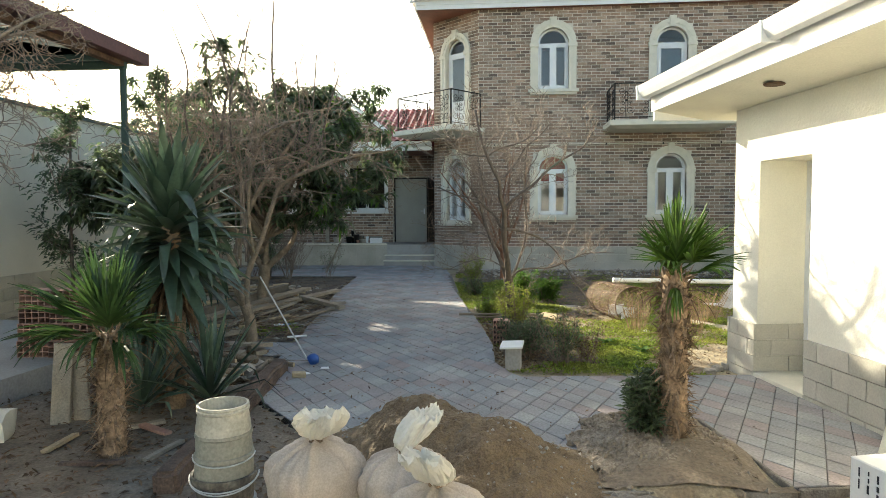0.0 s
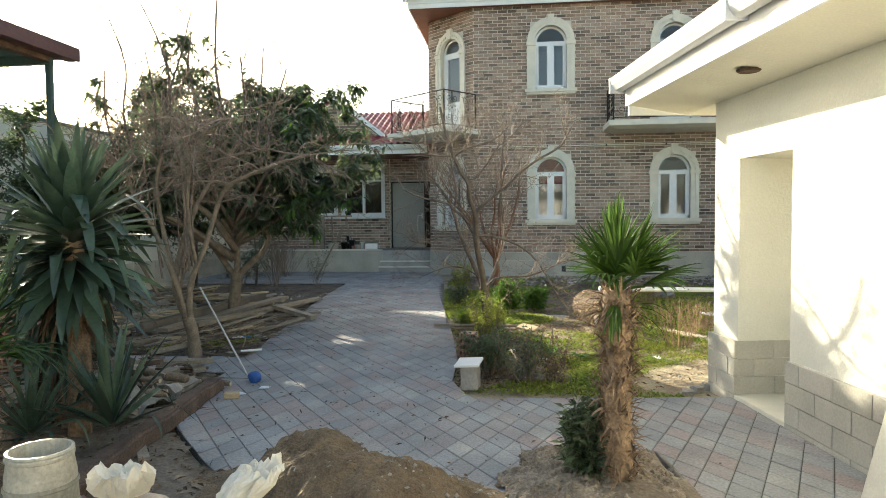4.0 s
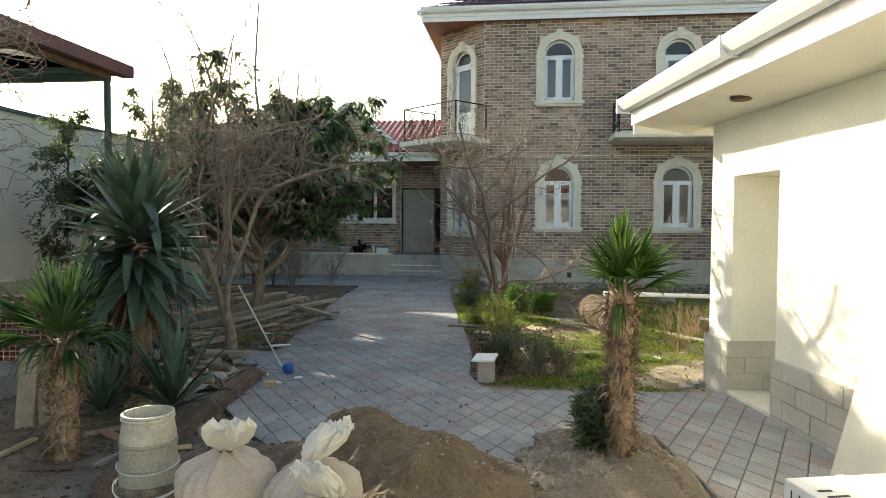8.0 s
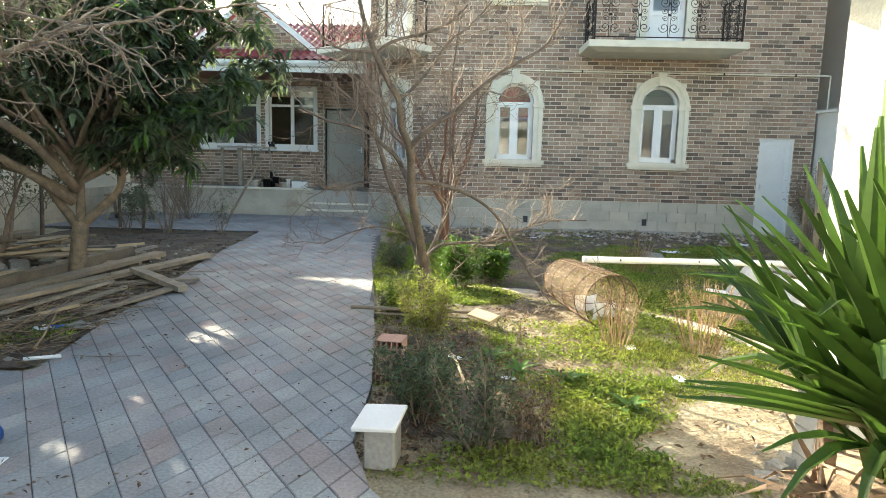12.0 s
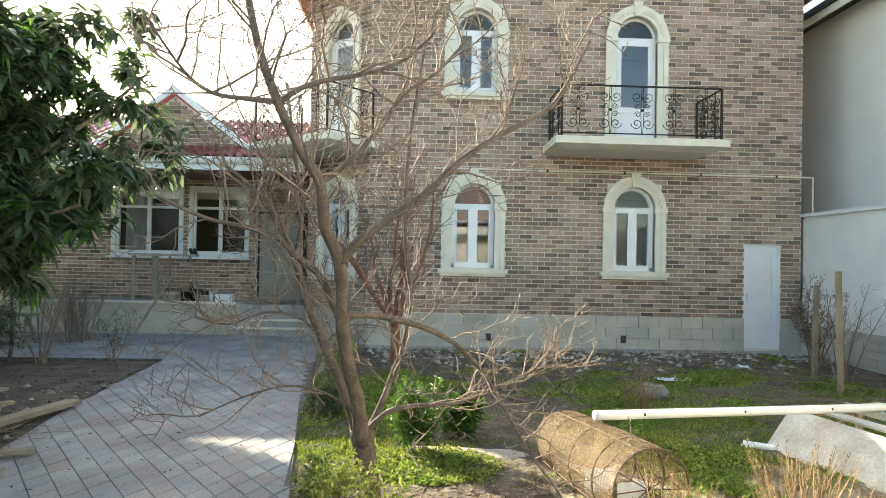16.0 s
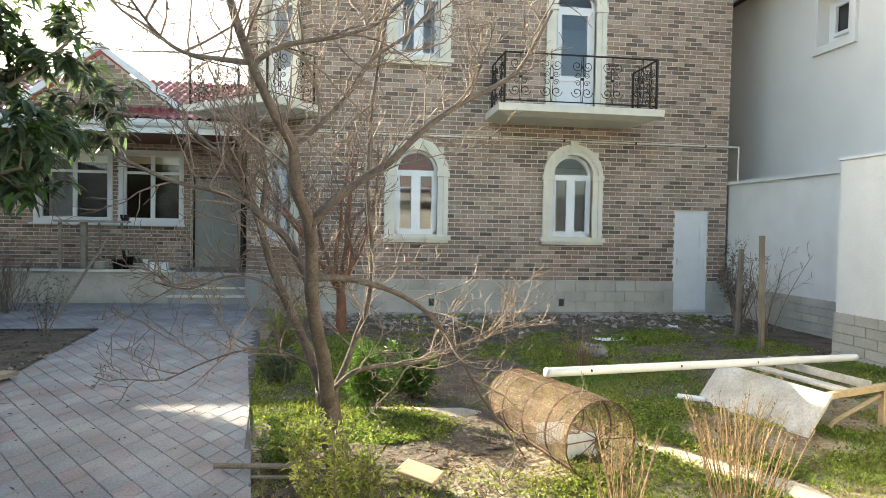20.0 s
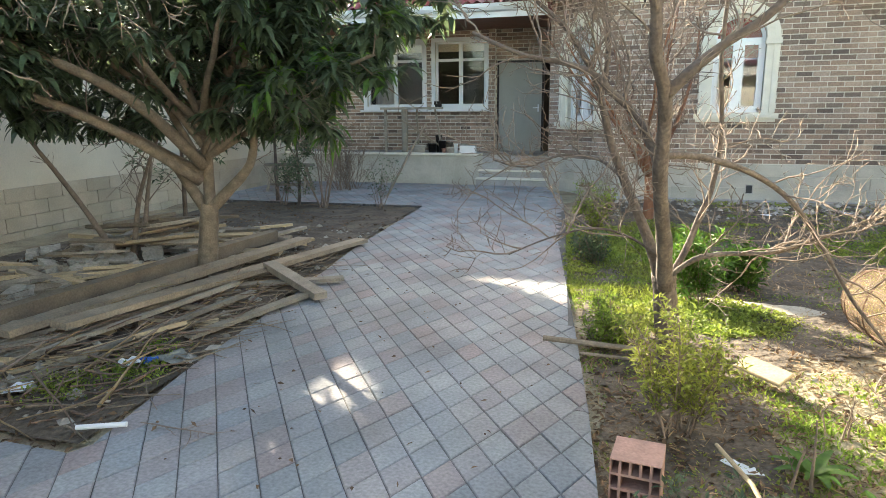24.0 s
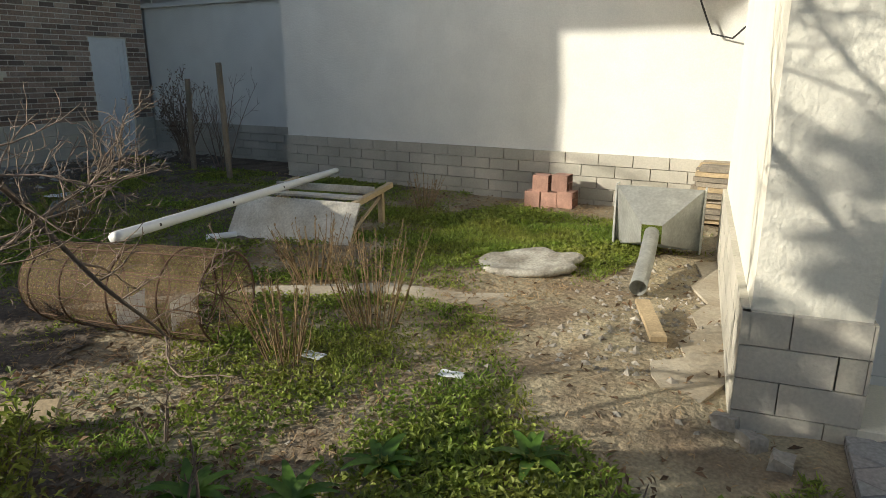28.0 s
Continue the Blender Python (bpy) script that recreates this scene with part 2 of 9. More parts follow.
M_BLOCK = mat_pieces("plinth_block", BLOCKS, grain=0.09, fine=60, scale=1.5, stain=0.2)
M_BLOCK_P = mat_pieces("plinth_block_single", BLOCKS, grain=0.09, fine=60, scale=1.5, stain=0.2, island=False)
WARM = [(0.46, 0.41, 0.31), (0.52, 0.46, 0.35), (0.56, 0.50, 0.385), (0.48, 0.43, 0.33)]
M_WARM = mat_pieces("warm_plinth_block", WARM, grain=0.10, fine=60, scale=1.5, stain=0.22)
M_WARM_P = mat_pieces("warm_plinth_block_single", WARM, grain=0.10, fine=60, scale=1.5, stain=0.22, island=False)
M_MORTAR = mat("mortar", (0.72, 0.67, 0.57), 0.95, var=0.15, scale=8, fine=90)
M_ROOF = mat("red_roof_sheet", (0.23, 0.035, 0.045), 0.45, var=0.2, scale=3, fine=30, bump=0.1)
M_PVC = mat("white_pvc", (0.78, 0.79, 0.78), 0.35, var=0.05, scale=4, fine=40, bump=0.0)
M_WHITEMETAL = mat("white_metal", (0.75, 0.76, 0.76), 0.4, var=0.08, scale=5, fine=60, bump=0.05)
M_GLASS = glass("window_glass")
# near-black: plain black parts, and the shade inside rooms and holes
M_BLACK_AND_SHADE = mat("black_and_shade", (0.05, 0.05, 0.05), 0.9, var=0.2)
M_CONCRETE = mat("concrete", (0.40, 0.38, 0.35), 0.9, var=0.2, scale=2, fine=40, bump=0.4)
M_BROWNSOFFIT = mat("brown_soffit", (0.22, 0.085, 0.05), 0.6, var=0.2, scale=4, fine=30, bump=0.1)
M_IRON = mat("black_iron", (0.03, 0.025, 0.022), 0.5, metal=0.6, var=0.3, scale=20, fine=60, bump=0.1)
M_WOOD = mat("grey_timber", (0.30, 0.24, 0.17), 0.85, var=0.35, scale=3, fine=70, rand=0.25, bump=0.5)
M_NEWWOOD = mat("pale_timber", (0.52, 0.40, 0.24), 0.8, var=0.25, scale=4, fine=60, rand=0.15, bump=0.3)
M_BARK = mat("bark", (0.165, 0.128, 0.10), 0.9, var=0.4, scale=9, fine=60, bump=0.8, dist=0.01)
M_GROUT = mat("grey_grout", (0.13, 0.12, 0.11), 0.95, var=0.3, scale=3, fine=60, bump=0.4)
M_DOORGREY = mat("grey_door", (0.36, 0.35, 0.30), 0.5, var=0.08, scale=3, fine=60, bump=0.05)
M_GREENSHEET = mat("green_sheet", (0.045, 0.085, 0.075), 0.5, var=0.2, scale=2, fine=30, bump=0.1)
M_BROWNSHEET = mat("brown_roof_sheet", (0.13, 0.055, 0.045), 0.5, var=0.25, scale=2, fine=30, bump=0.1)
M_DARKROOF = mat("dark_red_roof", (0.11, 0.035, 0.04), 0.5, var=0.2, scale=3, fine=30, bump=0.1)
M_CURTAIN = mat("curtain", (0.55, 0.53, 0.48), 0.9, var=0.15, scale=6, fine=40, bump=0.2)
M_YARD = mat("yard_soil", (0.235, 0.19, 0.14), 0.95, var=0.4, scale=3, fine=45, bump=1.0, dist=0.03, bump_scale=14, color2=(0.15, 0.115, 0.08))
M_SOIL = mat("dark_soil", (0.15, 0.115, 0.08), 0.95, var=0.5, scale=3, fine=40, bump=1.0, dist=0.04, bump_scale=16, color2=(0.075, 0.058, 0.042))

# plants
M_LEAF_DARK = mat("dark_leaf", (0.125, 0.17, 0.085), 0.34, var=0.3, scale=8, fine=40, bump=0, rand=0.5, island=True, transl=0.5)
M_SWORD = mat("sword_leaf", (0.075, 0.118, 0.075), 0.32, var=0.25, scale=6, fine=40, bump=0, rand=0.4, transl=0.15)
M_LEAF_PALM = mat("palm_leaf", (0.085, 0.16, 0.025), 0.45, var=0.3, scale=6, fine=40, bump=0, rand=0.35, island=True, transl=0.35)
M_LEAF_BRIGHT = mat("bright_leaf", (0.10, 0.20, 0.025), 0.5, var=0.3, scale=8, fine=40, bump=0, rand=0.4, island=True, transl=0.4)
M_GRASS = mat("weed_grass", (0.18, 0.265, 0.034), 0.6, var=0.4, scale=1.5, fine=30, bump=0, rand=0.45, island=True, transl=0.45, color2=(0.29, 0.31, 0.06))
M_DRYGRASS = mat("dry_stems", (0.40, 0.28, 0.15), 0.8, var=0.3, scale=6, fine=40, bump=0, rand=0.3, island=True, transl=0.2)
M_DEAD = mat("dead_leaf", (0.20, 0.125, 0.07), 0.9, var=0.4, scale=9, fine=40, bump=0, rand=0.5, island=True, transl=0.15)
M_BARK_GREY = mat("grey_bark", (0.27, 0.21, 0.145), 0.9, var=0.35, scale=12, fine=70, bump=0.7)
M_TWIG = mat("twig", (0.27, 0.205, 0.155), 0.85, var=0.3, scale=10, fine=60, bump=0)
M_TWIG_PALE = mat("pale_twig", (0.29, 0.22, 0.165), 0.85, var=0.4, scale=14, fine=60, bump=0)
M_TWIG_BROWN = mat("brown_twig", (0.21, 0.14, 0.10), 0.85, var=0.35, scale=12, fine=60, bump=0)
M_TWIG_RED = mat("red_twig", (0.26, 0.115, 0.06), 0.8, var=0.3, scale=10, fine=60, bump=0)
M_FIBRE = mat("palm_fibre", (0.33, 0.225, 0.14), 0.95, var=0.45, scale=14, fine=60, bump=0.6, rand=0.4, island=True)
# things
M_SACK = mat("sack_cloth", (0.54, 0.45, 0.36), 0.85, var=0.22, scale=7, fine=120, bump=0.35, dist=0.004, bump_scale=28)
M_SACKTOP = mat("sack_plastic", (0.80, 0.77, 0.68), 0.55, var=0.08, scale=9, fine=80, bump=0.5, bump_scale=40, transl=0.25)
M_BUCKET = mat("dirty_bucket", (0.31, 0.30, 0.235), 0.7, var=0.3, scale=7, fine=60, bump=0.2, color2=(0.30, 0.28, 0.22))
M_SAND = mat("sand", (0.25, 0.178, 0.105), 0.95, var=0.4, scale=4, fine=110, bump=1.0, dist=0.03, bump_scale=45, color2=(0.15, 0.105, 0.062))
M_CLAY = mat("red_clay_brick", (0.42, 0.245, 0.185), 0.9, var=0.2, scale=12, fine=70, bump=0.4, rand=0.2)
M_RUST = mat("rusty_steel", (0.17, 0.10, 0.06), 0.8, metal=0.2, var=0.45, scale=8, fine=50, bump=0.4)
M_GALV = mat("galvanised_sheet", (0.62, 0.63, 0.60), 0.45, metal=0.3, var=0.2, scale=6, fine=40, bump=0.1)
M_BLUE = mat("blue_plastic", (0.02, 0.10, 0.36), 0.45, var=0.2, scale=9, fine=50, bump=0.1)
M_PAPER = mat("white_paper", (0.74, 0.76, 0.78), 0.8, var=0.08, scale=12, fine=50, bump=0.2)
M_CARDBOX = mat("white_carton", (0.78, 0.77, 0.74), 0.7, var=0.05, scale=4, fine=60, bump=0.1)
M_OLDWHITE = mat("scuffed_white_paint", (0.62, 0.60, 0.54), 0.8, var=0.28, scale=5, fine=50, bump=0.2, color2=(0.45, 0.42, 0.35))
M_INK = mat("black_ink", (0.03, 0.03, 0.035), 0.8, var=0.1)
M_TARP = mat("grey_cloth", (0.24, 0.24, 0.21), 0.85, var=0.3, scale=6, fine=60, bump=0.4)
M_STONE = mat("rubble_stone", (0.36, 0.33, 0.28), 0.9, var=0.3, scale=9, fine=50, bump=0.6, rand=0.3, island=True)
M_SCREED = mat("pale_screed", (0.47, 0.42, 0.33), 0.95, var=0.25, scale=2.5, fine=40, bump=0.5, color2=(0.33, 0.28, 0.20))
M_BEAM = mat("brown_beam", (0.165, 0.108, 0.076), 0.85, var=0.45, scale=7, fine=70, bump=0.8, color2=(0.09, 0.062, 0.046))
M_LOG = mat("grey_plank", (0.33, 0.285, 0.22), 0.85, var=0.3, scale=6, fine=70, bump=0.5, rand=0.25)
M_CABLE = mat("black_cable", (0.03, 0.03, 0.03), 0.6, var=0.1)
M_TERRA = mat("flower_pot", (0.55, 0.5, 0.42), 0.8, var=0.15, scale=9, fine=50)


def net_material():
    m = bpy.data.materials.new("brown_net")
    m.use_nodes = True
    n, l = m.node_tree.nodes, m.node_tree.links
    b = n["Principled BSDF"]
    b.inputs["Base Color"].default_value = (0.33, 0.225, 0.12, 1)
    b.inputs["Roughness"].default_value = 0.8
    t, x, g = n.new("ShaderNodeBsdfTransparent"), n.new("ShaderNodeMixShader"), n.new("ShaderNodeTexNoise")
    geo, mp = n.new("ShaderNodeNewGeometry"), n.new("ShaderNodeMapRange")
    g.inputs["Scale"].default_value = 7
    l.new(geo.outputs["Position"], g.inputs["Vector"])
    mp.inputs["From Min"].default_value, mp.inputs["From Max"].default_value = 0.35, 0.65
    mp.inputs["To Min"].default_value, mp.inputs["To Max"].default_value = 0.16, 0.34
    l.new(g.outputs["Fac"], mp.inputs["Value"])
    l.new(mp.outputs[0], x.inputs[0])
    l.new(t.outputs[0], x.inputs[1])
    l.new(b.outputs[0], x.inputs[2])
    l.new(x.outputs[0], n["Material Output"].inputs["Surface"])
    return m


M_NET = net_material()

# ---- ground: one sheet to the horizon ----
def fine_axis(a, b, step, far):
    inner = list(np.arange(a, b + step / 2, step))
    lo, hi, s, o = [], [], 0, step * 2
    while s < far:
        s += o
        o *= 1.6
        lo.append(a - s)
        hi.append(b + s)
    return lo[::-1] + inner + hi


def hump(x, y, cx, cy, rx, ry, h, turn=0.0):
    c, s = math.cos(turn), math.sin(turn)
    u, v = (x - cx) * c + (y - cy) * s, -(x - cx) * s + (y - cy) * c
    return h * math.exp(-1.6 * ((u / rx) ** 2 + (v / ry) ** 2))


def inside(p, poly):
    r = False
    for i in range(len(poly)):
        (x0, y0), (x1, y1) = poly[i], poly[i - 1]
        if (y0 > p[1]) != (y1 > p[1]) and p[0] < (x1 - x0) * (p[1] - y0) / (y1 - y0) + x0:
            r = not r
    return r


# paved areas as convex plans, anticlockwise
PAVED = [
    [(-9.5, 16.55), (-2.18, 16.73), (-0.9, 19.97), (-9.5, 19.97)],
    [(-2.18, 16.73), (0.18, 16.73), (-0.10, 18.6), (-0.55, 19.97), (-0.9, 19.97)],
    [(-1.52, 11.0), (0.89, 11.0), (0.72, 12.06), (0.18, 16.73), (-2.18, 16.73), (-1.88, 13.3)],
    [(-1.35, 9.6), (1.10, 9.6), (0.89, 11.0), (-1.52, 11.0)],
    [(-1.15, 8.5), (1.24, 8.5), (1.10, 9.6), (-1.35, 9.6)],
    [(-2.7, 7.85), (-1.10, 7.75), (-1.15, 8.5), (-2.7, 8.5)],
    [(-1.05, 7.0), (1.48, 7.0), (1.27, 7.6), (-1.09, 7.6)],
    [(-1.09, 7.6), (1.27, 7.6), (1.24, 8.5), (-1.15, 8.5)],
    [(-0.73, 6.08), (-0.46, 5.75), (1.92, 5.75), (1.80, 7.02), (1.48, 7.0), (-1.05, 7.0)],
    [(1.92, 5.75), (4.0, 5.9), (3.74, 7.2), (1.80, 7.02)],
    [(-0.46, 5.75), (-0.16, 5.39), (0.2, 5.0), (1.86, 4.42), (1.92, 5.75)],
    [(2.98, 4.55), (4.2, 4.75), (4.0, 5.9), (2.82, 5.82)],
]
LOW_PAVED = [(1.55, 3.45), (3.35, 3.62), (3.28, 4.47), (1.86, 4.36)]


def ground_z(x, y):
    z = -0.05 + 0.03 * noise.noise(Vector((x * 0.6, y * 0.6, 3))) + 0.025 * noise.noise(Vector((x * 2.3, y * 2.3, 7)))
    z += 0.010 * noise.noise(Vector((x * 7, y * 7, 1)))
    z += hump(x, y, 2.45, 5.05, 0.55, 0.75, 0.15)
    if y > 16 and x > 0.3:
        z += hump(x, y, 5, 18.3, 7, 0.9, 0.06)
    if x < -1.0 and y > 8.6 and y < 16.5:
        z += 0.03
    if any(inside((x, y), r) for r in PAVED):
        z = min(z, -0.055)
    if 3.3 < y < 4.6 and inside((x, y), LOW_PAVED):
        z = min(z, -0.16)
    return z


gx, gy = fine_axis(-7.0, 9.5, 0.13, 1500), fine_axis(0.0, 19.2, 0.13, 1500)
gv = [(x, y, ground_z(x, y) if -9 < x < 11 and -3 < y < 22 else -0.08) for y in gy for x in gx]
nx = len(gx)
gf = [(j * nx + i, j * nx + i + 1, (j + 1) * nx + i + 1, (j + 1) * nx + i) for j in range(len(gy) - 1) for i in range(nx - 1)]
ground = tagged(raw("ground", gv, gf, M_DIRT, smooth=True), "brown garden earth with leaf litter and trodden bare patches", "ground", kind="structure")

# dark humus over the west bed
BED = [(-5.6, 8.52), (-1.13, 8.5), (-1.33, 9.6), (-1.50, 11.0), (-1.86, 13.3), (-2.16, 16.56), (-5.7, 16.56)]
YARD = [(-5.5, -5.9), (5.4, -5.9), (4.1, 4.62), (2.99, 4.47), (2.83, 5.81), (2.4, 5.88), (1.92, 5.5), (1.87, 4.43), (0.2, 5.02), (-0.16, 5.41), (-0.75, 6.1), (-1.1, 7.7), (-2.7, 7.8), (-2.8, 5.7), (-5.5, 5.5)]
LAWN = [(1.40, 7.75), (2.5, 7.75), (2.45, 8.6), (2.0, 9.4), (2.3, 10.7), (4.4, 11.6), (6.0, 12.2), (8.25, 12.0), (8.25, 14.5), (9.25, 14.5), (9.2, 18.25), (0.15, 18.3), (0.30, 16.4), (0.74, 12.3), (1.0, 10.6), (1.14, 9.6)]
for bed in (BED, YARD, LAWN):
    bv, bf, at = [], [], {}
    for x in np.arange(-5.75, 9.3, 0.09):
        for y in np.arange(-5.9, 18.4, 0.09):
            if inside((x, y), bed) and not (bed is YARD and inside((x, y), LOW_PAVED)):
                at[(round(x / 0.09), round(y / 0.09))] = len(bv)
                low = -0.012 if bed is YARD else -0.022 if bed is BED else -0.2
                bv.append((x, y, max(ground_z(x, y), low) + 0.004 + 0.018 * (0.5 + noise.noise(Vector((x * 5, y * 5, 9)))) + 0.008 * noise.noise(Vector((x * 17, y * 17, 2)))))
    for (i, j), k in at.items():
        if (i + 1, j) in at and (i, j + 1) in at and (i + 1, j + 1) in at:
            bf.append((k, at[(i + 1, j)], at[(i + 1, j + 1)], at[(i, j + 1)]))
    tagged(raw("yard_soil" if bed is YARD else "bed_soil", bv, bf, M_YARD if bed is YARD else M_SOIL, smooth=True), "grey-brown trodden soil of the yard" if bed is YARD else "dark crumbly soil of the planted bed", "soil", kind="structure")

# ---- wall and opening helpers ----
def frame_at(ox, oy, oz, ux, uy):
    """Local x along a wall, local y into it, z up; (ux, uy) is the way along the wall."""
    n = math.hypot(ux, uy)
    ux, uy = ux / n, uy / n
    return Matrix(((ux, -uy, 0, ox), (uy, ux, 0, oy), (0, 0, 1, oz), (0, 0, 0, 1)))


def holed(bm, u0, u1, z0, z1, t0, t1, holes, m):
    """A wall from u0 to u1 and z0 to z1 with rectangular openings (u0, u1, z0, z1) through it."""
    us = sorted({u0, u1, *[h[0] for h in holes], *[h[1] for h in holes]})
    us = [u for u in us if u0 <= u <= u1]
    for a, b in zip(us, us[1:]):
        cuts = sorted((h[2], h[3]) for h in holes if h[0] < (a + b) / 2 < h[1])
        z = z0
        for c0, c1 in cuts:
            if c0 > z:
                box(bm, a, b, t0, t1, z, c0, m)
            z = c1
        if z < z1:
            box(bm, a, b, t0, t1, z, z1, m)


def courses(parent, m, u0, u1, z0, z1, length, height, joint, proud, holes, materials, name, pick=None, seed=1, back=0.0, jitter=0.002):
    """Bricks or blocks in running bond before a wall: those that pick() names are parts, the others are joined."""
    rnd = random.Random(seed)
    v, f, singles = [], [], 0
    rows = max(1, round((z1 - z0) / height))
    h = (z1 - z0) / rows
    mesh_cache = {}
    for r in range(rows):
        za, zb = z0 + r * h + joint / 2, z0 + (r + 1) * h - joint / 2
        u = u0 - (length / 2 if r % 2 else 0) - rnd.random() * length * 0.08
        while u < u1:
            a, b = max(u + joint / 2, u0), min(u + length - joint / 2, u1)
            u += length
            if b - a < 0.03:
                continue
            zc = (za + zb) / 2
            pieces = [(a, b)]
            for hu0, hu1, hz0, hz1 in holes:
                if hz0 < zc < hz1:
                    pieces = [q for p in pieces for q in ((p[0], min(p[1], hu0)), (max(p[0], hu1), p[1])) if q[1] - q[0] > 0.02]
            for a2, b2 in pieces:
                d = proud + rnd.uniform(-jitter, jitter)
                uc = (a2 + b2) / 2
                if pick and pick(uc, zc) and singles < 300:
                    key = round(b2 - a2, 2)
                    if key not in mesh_cache:
                        w = key / 2
                        bm = bmesh.new()
                        box(bm, -w, w, -proud, -back, -(zb - za) / 2, (zb - za) / 2)
                        me = bpy.data.meshes.new(name)
                        bm.to_mesh(me)
                        bm.free()
                        me.materials.append(materials[1])
                        mesh_cache[key] = me
                    ob = new(name, mesh_cache[key])
                    ob.parent = parent
                    ob.matrix_basis = m @ Matrix.Translation((uc, rnd.uniform(-jitter, jitter), zc))
                    singles += 1
                    continue
                i = len(v)
                for x, y, z in ((a2, -d, za), (b2, -d, za), (b2, -d, zb), (a2, -d, zb), (a2, -back, za), (b2, -back, za), (b2, -back, zb), (a2, -back, zb)):
                    v.append(tuple(m @ Vector((x, y, z))))
                f += [(i, i + 1, i + 2, i + 3), (i, i + 4, i + 5, i + 1), (i + 1, i + 5, i + 6, i + 2), (i + 2, i + 6, i + 7, i + 3), (i + 3, i + 7, i + 4, i)]
    if v:
        tagged(raw(name + "_courses", v, f, materials[0], parent), kind="stuff")


def arch_points(cx, w, zs, r, n=14):
    return [(cx + r * math.cos(math.pi * k / n), zs + r * math.sin(math.pi * k / n)) for k in range(n + 1)]


def arch_ring(bm, cx, hw0, hw1, z0, zs, y0, y1, m, n=14):
    """A surround: two jambs and an arch between half-widths hw0 and hw1, from y0 to y1."""
    inner = [(cx + hw0, z0)] + arch_points(cx, 0, zs, hw0, n) + [(cx - hw0, z0)]
    outer = [(cx + hw1, z0)] + arch_points(cx, 0, zs, hw1, n) + [(cx - hw1, z0)]
    vs = [[bm.verts.new(m @ Vector((u, y, z))) for u, z in ring] for ring, y in ((inner, y0), (outer, y0), (outer, y1), (inner, y1))]
    for k in range(len(inner) - 1):
        for a in range(4):
            b = (a + 1) % 4
            bm.faces.new((vs[a][k], vs[a][k + 1], vs[b][k + 1], vs[b][k]))
    for k in (0, -1):
        bm.faces.new([vs[a][k] for a in range(4)])


def arch_pane(bm, cx, hw, z0, zs, y, m, n=14):
    vs = [bm.verts.new(m @ Vector((u, y, z))) for u, z in [(cx + hw, z0)] + arch_points(cx, 0, zs, hw, n) + [(cx - hw, z0)]]
    bm.faces.new(vs)


def pane(name, bm, parent):
    ob = part(name, bm, M_GLASS, parent, "clear window glass")
    ob.visible_shadow = False
    return ob


